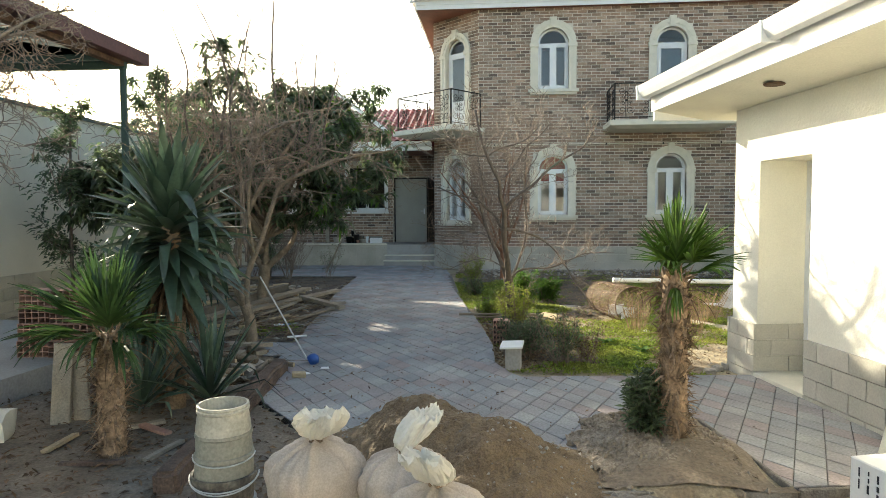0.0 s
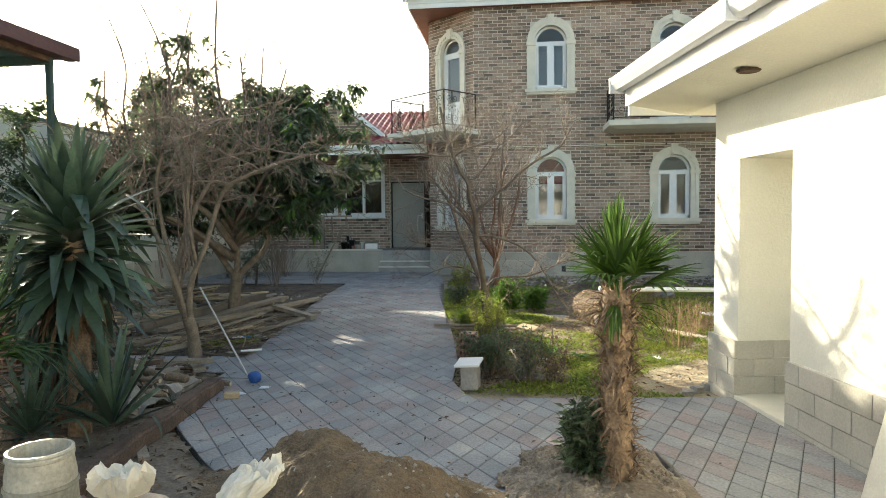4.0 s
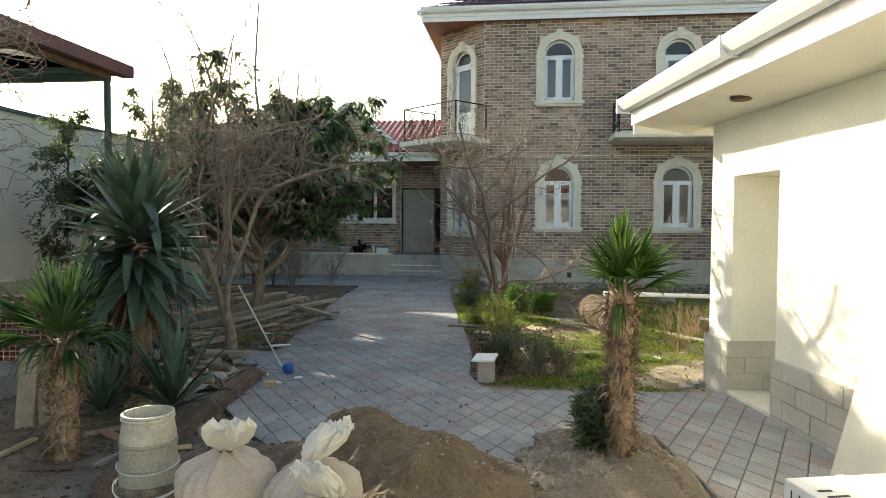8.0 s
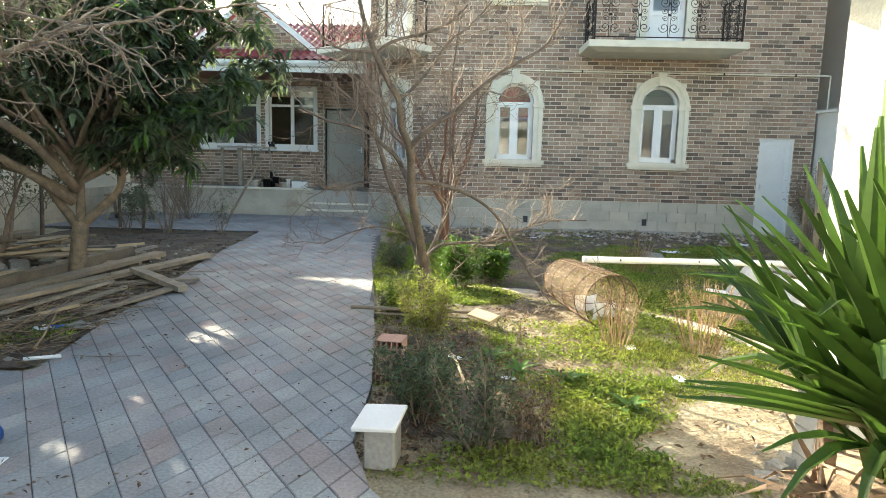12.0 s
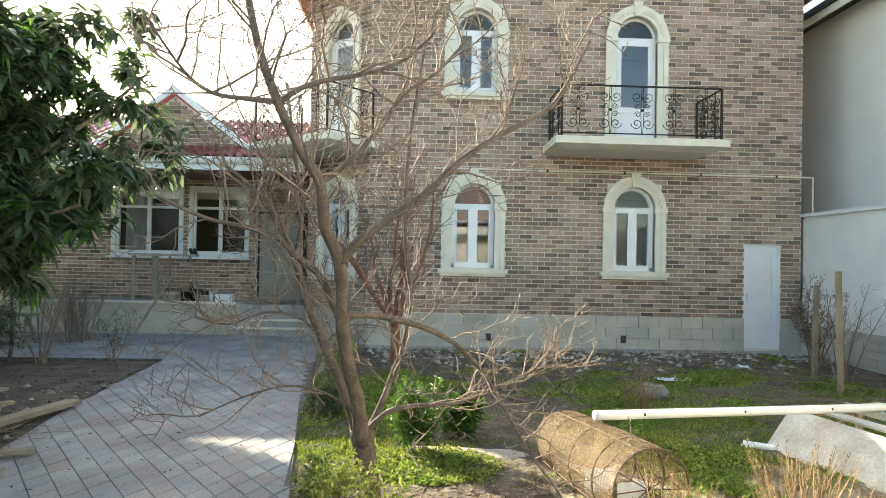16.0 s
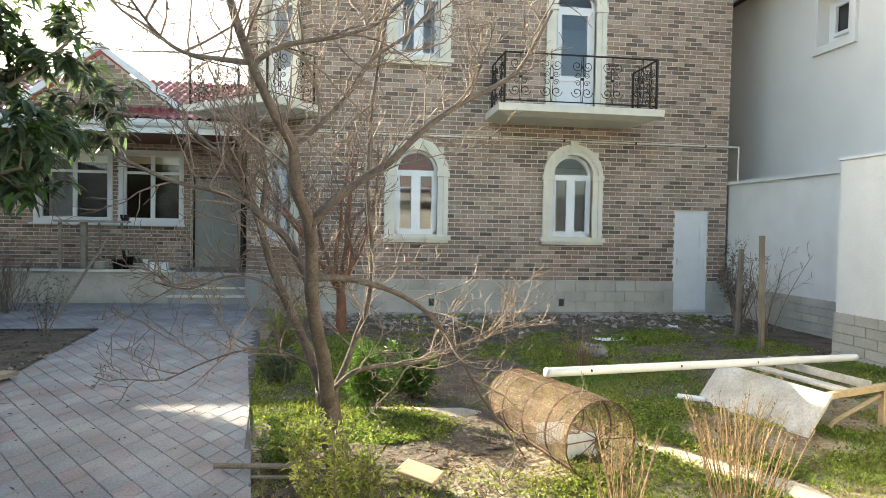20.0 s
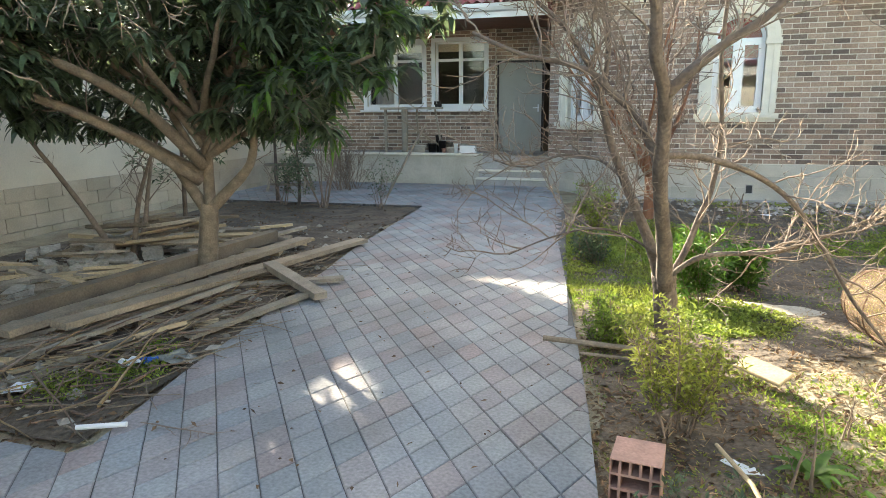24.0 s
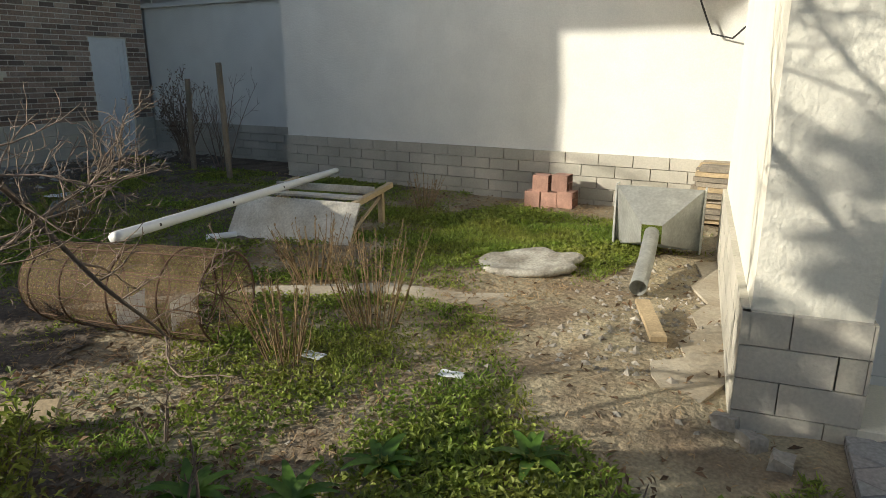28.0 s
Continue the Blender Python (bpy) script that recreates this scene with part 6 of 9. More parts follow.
fan_palm("fan_palm", (2.44, 5.05, 0.07), 1.10, 0.125, 0, 0.34, 0.24, 71, "fan palm with bright green pleated fronds on a shaggy trunk", M_LEAF_PALM, form=PALM_FORM)
M_LEAF_YOUNG = mat("young_palm_leaf", (0.055, 0.105, 0.028), 0.42, var=0.3, scale=6, fine=40, bump=0, rand=0.35, island=True, transl=0.3)
YOUNG_FORM = [(-90, 82, 0.48, 0.12, 0.9, 0.1), (10, 74, 0.44, 0.14, 1.2, 0.2), (180, 68, 0.46, 0.16, 1.3, 0.4), (-58, 48, 0.40, 0.10, 2.3, 0.3), (-170, 36, 0.48, 0.20, 1.6, 0.8), (-140, 18, 0.42, 0.14, 1.2, 1.6),
              (-20, 22, 0.40, 0.14, 1.5, 1.2), (150, 52, 0.42, 0.18, 1.6, 0.6), (35, 8, 0.40, 0.12, 1.0, 2.0), (200, 6, 0.46, 0.18, 1.0, 1.3), (90, 60, 0.42, 0.2, 1.6, 0.5), (-95, 10, 0.36, 0.08, 0.8, 2.2), (-40, -10, 0.40, 0.08, 0.6, 2.0)]
fan_palm("fan_palm", (-1.24, 4.78, -0.05), 0.86, 0.125, 0, 0.42, 0.24, 72, "young fan palm with upright dark green fronds beside the rubble", M_LEAF_YOUNG, form=YOUNG_FORM)


def sword_plant(name, base, h, n, length, width, seed, label, trunk=True, low=-0.9, droop=0.35, top=1.45, stem=0.30):
    """Sword leaves in a spiral: stiff and upright above, bent over or hanging below; each leaf is a part."""
    t = thing(name, base, label, "yucca")
    rd = random.Random(seed)
    if trunk:
        limb_part("trunk", [V((0, 0, -0.08)), V((0.03, 0, h * 0.5)), V((0, 0, h))], 0.085, 0.07, M_FIBRE, t, 9, "rough fibrous trunk")
        dv, df = [], []
        for k in range(60):
            a = rd.uniform(0, 6.283)
            o = V((math.cos(a), math.sin(a), -0.6))
            blade(dv, df, V((0, 0, h - rd.uniform(0.25, 0.6))) + o * 0.06, o, rd.uniform(0.25, 0.5), 0.04, 2.5, rd, 5, 0.15, 0.2)
        tagged(raw("dead_leaf_skirt", dv, df, M_DEAD, t, "dry brown hanging leaves"), kind="stuff")
    for k in range(n):
        q = k / n
        a = k * 2.39996 + rd.uniform(-0.3, 0.3)
        e = top - (top - low) * q ** 0.95 + rd.uniform(-0.14, 0.14)
        w = V((math.cos(a) * math.cos(e), math.sin(a) * math.cos(e), math.sin(e)))
        p = V((0, 0, h + 0.10 - stem * q)) + w * 0.05
        d = w.normalized()
        side = d.cross(V((0, 0, 1)))
        side = side.normalized() if side.length > 1e-3 else V((1, 0, 0))
        side.rotate(Matrix.Rotation(rd.uniform(-0.5, 0.5), 3, d))
        ln, wd = length * rd.uniform(0.72, 1.1), width * rd.uniform(0.75, 1.15)
        kink = rd.uniform(0.35, 0.75) if (e < 0.75 and rd.random() < 0.4) else 2.0
        v, f, c, m = [], [], p.copy(), 8
        for i in range(m + 1):
            x = i / m
            ww = wd * (0.55 + 0.45 * min(1, x * 5)) * (1 - 0.94 * x ** 3.2)
            up = side.cross(d).normalized()
            v += [tuple(c - side * ww / 2 + up * ww * 0.20), tuple(c), tuple(c + side * ww / 2 + up * ww * 0.20)]
            bend = droop * (0.25 if e > 0.7 else 1.0) / m + (1.1 if kink <= x < kink + 0.2 else 0.0)
            d = (d + V((0, 0, -bend))).normalized()
            c = c + d * (ln / m)
        for i in range(m):
            b = 3 * i
            f += [(b, b + 1, b + 4, b + 3), (b + 1, b + 2, b + 5, b + 4)]
        raw("leaf", v, f, M_SWORD, t, smooth=True)
    return t


sword_plant("yucca", (-1.34, 5.82, -0.05), 1.55, 190, 0.66, 0.105, 81, "large yucca with stiff dark sword leaves on a stout trunk", low=-0.7, droop=0.3, stem=0.42, top=1.3)
sword_plant("yucca", (-1.70, 6.15, -0.05), 1.05, 80, 0.62, 0.09, 82, "lower yucca head with hanging dark sword leaves", low=-0.9, droop=0.7, stem=0.35)
sword_plant("sword_leaf_clump", (-0.95, 5.62, -0.02), 0.10, 44, 0.66, 0.055, 83, "clump of upright dark green sword leaves", False, 0.45, 0.3, 1.5, 0.08)
sword_plant("sword_leaf_clump", (-1.35, 5.35, -0.02), 0.10, 34, 0.55, 0.04, 84, "clump of thin arching dark green leaves among rubble", False, 0.3, 0.6, 1.3, 0.08)
sword_plant("sword_leaf_clump", (-1.75, 6.05, -0.02), 0.35, 40, 0.60, 0.045, 85, "clump of arching narrow dark leaves beside the yucca", False, 0.0, 0.7, 1.2, 0.15)


def bush(name, base, r, h, n, leaf, material, seed, label, per=7, stems=12, cat="bush"):
    t = thing(name, base, label, cat)
    rd = random.Random(seed)
    w, tp = Wood(), []
    for k in range(stems):
        a = rd.uniform(0, 6.283)
        pts = branch_path(rd, (rd.uniform(-0.3, 0.3) * r, rd.uniform(-0.3, 0.3) * r, -0.04), (math.cos(a) * 0.7 * r / h, math.sin(a) * 0.7 * r / h, 1), h * rd.uniform(0.7, 1.1), 0.16, 0.04, 5)
        w.add(pts, 0.007, 0.003, 4)
        sprout(rd, w, pts, 0.006, n, h * 0.3, 0, 0.8, 0.1, 0.2, 0.15, tp)
        tp += [(at_path(pts, s)[0], V((0, 0, 1))) for s in (0.3, 0.5, 0.7, 0.95)]
    w.make("stem_clump", M_TWIG, t)
    leafed("foliage", t, tp, material, rd, per, leaf, leaf * 0.32, 0.2, 0.03, out=0.9)
    return t


bush("rosemary_bush", (1.62, 8.0, -0.03), 0.30, 0.50, 10, 0.05, M_LEAF_DARK, 91, "dense dark grey-green bush by the paving edge")
bush("rosemary_bush", (2.02, 7.62, -0.03), 0.34, 0.58, 8, 0.05, M_LEAF_DARK, 92, "sparse dark grey-green bush by the paving edge", 4, 12)
bush("dry_weed_bush", (2.25, 7.75, -0.03), 0.25, 0.42, 7, 0.04, M_DEAD, 102, "brown withered weed bush beside the green one", 3, 10)
bush("rosemary_bush", (1.50, 8.38, -0.03), 0.26, 0.36, 9, 0.045, M_LEAF_DARK, 93, "dark fine-leaved bush behind the hollow brick")
bush("broom_bush", (1.55, 9.62, -0.03), 0.26, 0.62, 9, 0.05, M_GRASS, 94, "yellow-green broom-like weed under the bare tree", 8)
bush("broom_bush", (1.15, 10.75, -0.03), 0.28, 0.35, 8, 0.05, M_GRASS, 95, "low yellow-green weeds by the path edge", 7)
bush("broad_leaf_bush", (1.80, 12.0, -0.03), 0.30, 0.62, 8, 0.09, M_LEAF_BRIGHT, 96, "bright green leafy bush behind the bare tree", 7)
bush("broad_leaf_bush", (2.15, 12.5, -0.03), 0.30, 0.45, 8, 0.09, M_LEAF_BRIGHT, 97, "bright green leafy low bush", 7)
bush("broom_bush", (0.75, 14.6, -0.03), 0.30, 0.70, 8, 0.06, M_GRASS, 98, "yellow-green leafy shrub by the path", 5)
bush("broom_bush", (0.85, 13.2, -0.03), 0.35, 0.40, 8, 0.05, M_LEAF_DARK, 99, "dark low shrub by the path edge", 7)
bush("laurel_bush", (2.29, 5.05, 0.06), 0.11, 0.46, 8, 0.075, M_LEAF_DARK, 100, "dark glossy bush at the foot of the palm", 9)
bush("laurel_bush", (2.32, 5.22, 0.05), 0.10, 0.34, 7, 0.07, M_LEAF_DARK, 101, "dark glossy low bush behind the palm", 8)


def stalks(name, base, r, h, n, seed, label, material=None):
    """A clump of thin dry upright stems with seed heads."""
    t = thing(name, base, label, "dry weed")
    rd = random.Random(seed)
    w = Wood()
    v, f = [], []
    for k in range(n):
        a, q = rd.uniform(0, 6.283), r * math.sqrt(rd.random())
        p = V((math.cos(a) * q * 0.5, math.sin(a) * q * 0.5, -0.03))
        pts = branch_path(rd, p, (math.cos(a) * q * 0.9, math.sin(a) * q * 0.9, h), h * rd.uniform(0.55, 1.1), 0.06, 0.02, 5)
        w.add(pts, 0.0045, 0.002, 3)
        for s in range(9):
            c, d = at_path(pts, rd.uniform(0.4, 0.99))
            leaf_quads(v, f, c, V((rd.uniform(-1, 1), rd.uniform(-1, 1), 0.8)), 0.03, 0.011, rd, 0.0)
    w.make("stem_clump", material or M_DRYGRASS, t)
    tagged(raw("seed_fluff", v, f, material or M_DRYGRASS, t), kind="stuff")
    return t


stalks("dry_stalks", (3.22, 9.85, -0.03), 0.25, 0.52, 36, 111, "clump of dry tan upright stalks in the lawn")
stalks("dry_stalks", (3.9, 9.75, -0.03), 0.30, 0.62, 40, 112, "tall clump of dry reddish-tan stalks in the lawn")
stalks("dry_stalks", (4.35, 10.6, -0.03), 0.30, 0.5, 50, 113, "clump of dry tan stalks near the tipped table")
stalks("dry_stalks", (4.3, 13.6, -0.03), 0.25, 0.55, 45, 114, "dry tan weeds in the shade of the house")
stalks("dry_stalks", (7.2, 11.4, -0.03), 0.2, 0.4, 25, 115, "small dry bush before the boundary wall")


def bare_shrub(name, base, n, h, seed, label, lean=0.35, r=0.012, twigs=5, leaves=0, foliage=None):
    t = thing(name, base, label, "shrub")
    rd = random.Random(seed)
    w, tp = Wood(), []
    for k in range(n):
        a = 6.283 * k / n + rd.uniform(-0.4, 0.4)
        pts = branch_path(rd, (rd.uniform(-0.08, 0.08), rd.uniform(-0.08, 0.08), -0.04), (lean * math.cos(a), lean * math.sin(a), 1), h * rd.uniform(0.65, 1.1), 0.10, 0.02, 6)
        limb_part("stem", pts, r, r * 0.3, M_TWIG, t, 6)
        sprout(rd, w, pts, r * 0.6, twigs, h * 0.35, 1, 0.8, 0.08, 0.2, 0.3, tp)
    w.make("twig_tangle", M_TWIG, t)
    if leaves:
        leafed("foliage", t, tp, foliage or M_LEAF_DARK, rd, leaves, 0.055, 0.03, 0.3, 0.04)
    return t


bare_shrub("bare_shrub", (-3.72, 16.15, -0.03), 6, 1.5, 121, "bare upright shrub in the bed before the porch", 0.3, 0.016)
bare_shrub("rose_bush", (-2.75, 16.2, -0.03), 7, 0.8, 122, "sparse rose bush at the bed's edge", 0.35, 0.007, 5, 1)
bare_shrub("bare_shrub", (-4.6, 16.3, -0.03), 5, 1.1, 123, "thin bare shrub near the porch", 0.4, 0.010)
bare_shrub("vine_bush", (8.35, 16.9, -0.03), 16, 1.35, 124, "tangle of dry vine stems by the white door", 0.30, 0.016, 6, 1, M_DEAD)
bare_shrub("vine_bush", (8.0, 15.6, -0.03), 9, 1.45, 125, "dry vine climbing between wooden posts", 0.32, 0.010, 5)
bare_shrub("bare_shrub", (0.75, 16.9, -0.03), 8, 1.0, 126, "thin bare shrub at the corner of the house", 0.5, 0.008, 6)
bare_shrub("bare_tree", (-4.0, 12.0, -0.03), 3, 2.2, 127, "bare slim tree behind the timber heap", 0.45, 0.035, 6)
bush("dry_twig_bush", (-4.5, 18.6, -0.0), 0.8, 1.3, 12, 0.04, M_DEAD, 128, "grey-brown bush of dry twigs before the porch", 2, 34)

bare_shrub("dead_weed", (2.06, 9.14, -0.03), 2, 0.34, 141, "black dead weed stem standing in the lawn", 0.1, 0.009, 3)
bare_shrub("dead_weed", (2.28, 9.71, -0.03), 3, 0.28, 142, "dark dead weed stems standing in the lawn", 0.25, 0.007, 4)
for k, (x, y) in enumerate(((2.28, 8.96), (2.62, 8.80), (2.95, 8.30), (2.1, 9.3))):
    t = thing("leafy_rosette", (x, y, -0.035), "low rosette of broad green weed leaves", "weed", "broad weeds")
    rd = random.Random(150 + k)
    for q in range(11):
        a = q * 2.4
        v, f = [], []
        blade(v, f, V((0, 0, 0)), V((math.cos(a), math.sin(a), rd.uniform(0.35, 1.0))), rd.uniform(0.12, 0.20), rd.uniform(0.05, 0.075), 1.0, rd, 5, 0.15, 0.2)
        raw("leaf", v, f, M_LEAF_BRIGHT, t, smooth=True)

# lawn weeds, dry grass, leaf litter
BARE = [(2.75, 7.8), (3.1, 8.05), (3.45, 8.55), (4.0, 8.85), (4.6, 9.0), (6.2, 8.6), (8.3, 8.3), (8.3, 7.2), (3.5, 7.2)]
rg = random.Random(131)


def weed_chance(x, y):
    """How thickly the weeds stand: patchy, thin on trodden ground and in the bed by the path."""
    den = noise.noise(V((x * 0.55, y * 0.55, 11))) + 0.6 * noise.noise(V((x * 1.7, y * 1.7, 5)))
    c = 0.54 + den * 1.8 + 0.15 * max(0.0, min(1.0, 11.2 - y))
    if inside((x, y), BARE):
        c = den * 1.2 - 0.45
    c -= 0.95 * math.exp(-(((x - 2.75) / 0.8) ** 2 + ((y - 9.4) / 0.5) ** 2))
    c -= 0.7 * math.exp(-(((x - 1.4) / 0.45) ** 2 + ((y - 9.0) / 1.2) ** 2))
    c -= 1.0 * math.exp(-(((x - 1.75) / 0.62) ** 2 + ((y - 7.95) / 0.6) ** 2))
    c += 0.45 * math.exp(-(((x - 2.75) / 0.5) ** 2 + ((y - 8.35) / 0.5) ** 2))
    c += 0.35 * max(0.0, min(1.0, y - 11.4))
    c -= 1.25 * max(0.0, min(1.0, (y - 15.6) / 1.6))
    if not inside((x, y), BARE):
        c += 0.45 * math.exp(-(((x - 3.75) / 0.7) ** 2 + ((y - 9.25) / 0.7) ** 2))
    c -= 1.6 * math.exp(-(((x - 5.6) / 0.36) ** 2 + ((y - 9.42) / 0.42) ** 2))
    for (xa, ya), (xb, yb) in zip(strip_line, strip_line[1:]):
        t = max(0, min(1, ((x - xa) * (xb - xa) + (y - ya) * (yb - ya)) / ((xb - xa) ** 2 + (yb - ya) ** 2)))
        if math.hypot(x - xa - t * (xb - xa), y - ya - t * (yb - ya)) < 0.16:
            c -= 0.75
    return c


strip_line = [(1.7, 12.1), (2.6, 12.0), (3.3, 11.5), (4.0, 10.85), (4.5, 10.1), (4.60, 9.5), (4.72, 9.0), (4.80, 8.6)]
v, f = [], []
dv, df = [], []
n = 0
while n < 120000:
    x, y = rg.uniform(0.3, 8.2), rg.uniform(7.25, 18.3)
    if y > 13.5 and rg.random() < 0.3:
        continue
    n += 1
    if any(inside((x, y), r) for r in PAVED):
        continue
    c = weed_chance(x, y)
    z = ground_z(x, y)
    if rg.random() > c:
        bare = inside((x, y), BARE)
        if rg.random() < (0.12 if bare else 0.6):
            leaf_quads(dv, df, V((x, y, z + 0.002)), V((rg.uniform(-1, 1), rg.uniform(-1, 1), rg.uniform(0.0, 0.5))), rg.uniform(0.02, 0.05) if bare else rg.uniform(0.03, 0.085), rg.uniform(0.004, 0.009), rg, 0.1)
        continue
    tall = 0.9 + max(0, c - 0.5) * 0.7
    big = noise.noise(V((x * 0.9, y * 0.9, 21))) > 0.12
    for _ in range(4):
        w = V((rg.uniform(-1, 1), rg.uniform(-1, 1), rg.uniform(0.25, 1.3)))
        if big:
            leaf_quads(v, f, V((x + rg.uniform(-.04, .04), y + rg.uniform(-.04, .04), z + rg.uniform(0, 0.03))), w, rg.uniform(0.026, 0.060) * tall, rg.uniform(0.015, 0.028), rg, 0.35)
        else:
            leaf_quads(v, f, V((x + rg.uniform(-.04, .04), y + rg.uniform(-.04, .04), z - 0.005)), w, rg.uniform(0.025, 0.070) * tall, rg.uniform(0.007, 0.014), rg, 0.25)
tagged(raw("lawn_weeds", v, f, M_GRASS), "low green and yellowing weeds over the garden lawn", "grass", kind="stuff")
tagged(raw("dry_grass", dv, df, M_DRYGRASS), "dry straw-coloured grass on the trodden earth", "dry grass", kind="stuff")
v, f = [], []
for k in range(22000):
    if k % 3:
        x, y = rg.uniform(-5.4, -0.9), rg.uniform(4.6, 16.5)
    elif k % 2:
        x, y = rg.gauss(1.55, 0.5), rg.uniform(7.4, 11.0)
    else:
        x, y = rg.uniform(0.4, 8.2), rg.uniform(7.4, 18.3)
    if any(inside((x, y), r) for r in PAVED):
        continue
    leaf_quads(v, f, V((x, y, ground_z(x, y) + 0.006)), V((rg.uniform(-1, 1), rg.uniform(-1, 1), rg.uniform(-0.05, 0.35))), rg.uniform(0.03, 0.08), rg.uniform(0.012, 0.03), rg, 0.1)
tagged(raw("leaf_litter", v, f, M_DEAD), "dry fallen leaves on the garden beds", "leaf litter", kind="stuff")

# ---- loose things in the yard ----
def gz(x, y):
    return ground_z(x, y)


def crumple(bm, amp, freq, seed=0):
    for v in bm.verts:
        n = noise.noise_vector(v.co * freq + V((seed, seed * 2, 0)))
        v.co += n * amp


def sack(base, h, r, turn, lean, seed):
    """A full tied sack: a sagging body with folds, a neck, twine, and an open crumpled tuft."""
    t = thing("sack", pose(*base, 0, 0, turn), "full cream woven sack tied at the neck, standing on the ground", "sack", "tied sacks")
    rd = random.Random(seed)
    sides, rings = 64, []
    body = [(0.0, 0.86), (0.03, 0.97), (0.10, 1.0), (0.30, 0.98), (0.50, 1.0), (0.66, 1.05), (0.76, 1.06), (0.84, 0.98), (0.90, 0.82), (0.945, 0.60), (0.975, 0.38), (1.0, 0.15)]
    creases = [(rd.uniform(0.08, 0.62), rd.uniform(0, 6.28), rd.uniform(0.5, 1.6), rd.uniform(0.025, 0.06)) for _ in range(34)]
    bm = bmesh.new()
    for i in range(46):
        z = i / 45
        z = z if z < 0.6 else 0.6 + 0.4 * ((z - 0.6) / 0.4) ** 0.9
        for (za, qa), (zb, qb) in zip(body, body[1:]):
            if za <= z <= zb + 1e-6:
                x = (z - za) / (zb - za)
                q = qa + (qb - qa) * x * x * (3 - 2 * x)
        ring = []
        for k in range(sides):
            a = 2 * math.pi * k / sides
            gather = max(0, z - 0.66) / 0.34
            fold = 0.24 * gather ** 1.5 * (abs(math.sin(a * 7.5 + seed + 1.5 * math.sin(a * 3))) * 2 - 1) + 0.05 * gather * math.sin(a * 23 + seed)
            sag = 0.0
            for cz, ca, cw, cd in creases:
                da = (a - ca + math.pi) % (2 * math.pi) - math.pi
                sag -= cd * math.exp(-((z - cz - 0.02 * math.sin(3 * da)) / 0.012) ** 2 - (da / cw) ** 2)
            rr = r * q * (1 + fold + sag + 0.045 * noise.noise(V((math.cos(a) * 1.5, math.sin(a) * 1.5, z * 3 + seed))))
            ring.append(bm.verts.new((rr * math.cos(a) * 1.06 + lean[0] * z * z, rr * math.sin(a) * 0.94 + lean[1] * z * z, z * h + 0.012 * gather * math.sin(a * 5 + seed))))
        rings.append(ring)
    for a, b in zip(rings, rings[1:]):
        for k in range(sides):
            bm.faces.new((a[k], a[(k + 1) % sides], b[(k + 1) % sides], b[k]))
    bm.faces.new(rings[0][::-1])
    bm.faces.new(rings[-1])
    part("body", bm, M_SACK, t, smooth=True)
    c = V((lean[0], lean[1], h))
    bm = bmesh.new()
    tuft = [(0.15, -0.012), (0.18, 0.012), (0.34, 0.03), (0.47, 0.06), (0.54, 0.10), (0.52, 0.14), (0.44, 0.165), (0.32, 0.165), (0.16, 0.15), (0.04, 0.14)]
    rings = []
    tip = V((math.cos(seed * 1.7), math.sin(seed * 1.7), 0)) * 0.075
    for i, (q, z) in enumerate(tuft):
        ring = []
        for k in range(48):
            a = 2 * math.pi * k / 48
            rag = max(0, i - 1) / 7
            rr = r * q * (1 + 0.10 * math.sin(a * 6 + seed) + 0.55 * min(rag, 0.6) * noise.noise(V((math.cos(a) * 3.2 + seed, math.sin(a) * 3.2, z * 22))) + 0.22 * noise.noise(V((math.cos(a) * 9, math.sin(a) * 9, z * 30 + seed))))
            ring.append(bm.verts.new(c + tip * (max(z, 0.0) / 0.12) ** 1.3 + V((rr * math.cos(a), rr * math.sin(a) * 0.66, z * 0.9 + 0.06 * min(rag, 0.7) * noise.noise(V((math.cos(a) * q * 12, math.sin(a) * q * 12, seed + z * 9)))))))
        rings.append(ring)
    for a, b in zip(rings, rings[1:]):
        for k in range(48):
            bm.faces.new((a[k], a[(k + 1) % 48], b[(k + 1) % 48], b[k]))
    bm.faces.new(rings[-1])
    part("tuft", bm, M_SACKTOP, t, "crumpled pale plastic tuft", smooth=False)
    pts = [c + V((math.cos(a) * r * 0.165, math.sin(a) * r * 0.155, 0.004 * math.sin(3 * a))) for a in (6.283 * k / 14 for k in range(15))]
    part("twine", tubem(pts, 0.006, 5), M_FIBRE, t)
    return t


sack((0.50, 3.50, gz(0.5, 3.5)), 0.63, 0.195, 10, (0.0, 0.0), 3)
sack((0.90, 3.55, gz(0.86, 3.5)), 0.58, 0.205, 70, (-0.03, 0.0), 7)
sack((1.08, 3.20, gz(1.08, 3.2)), 0.58, 0.19, 150, (0.02, 0.0), 12)

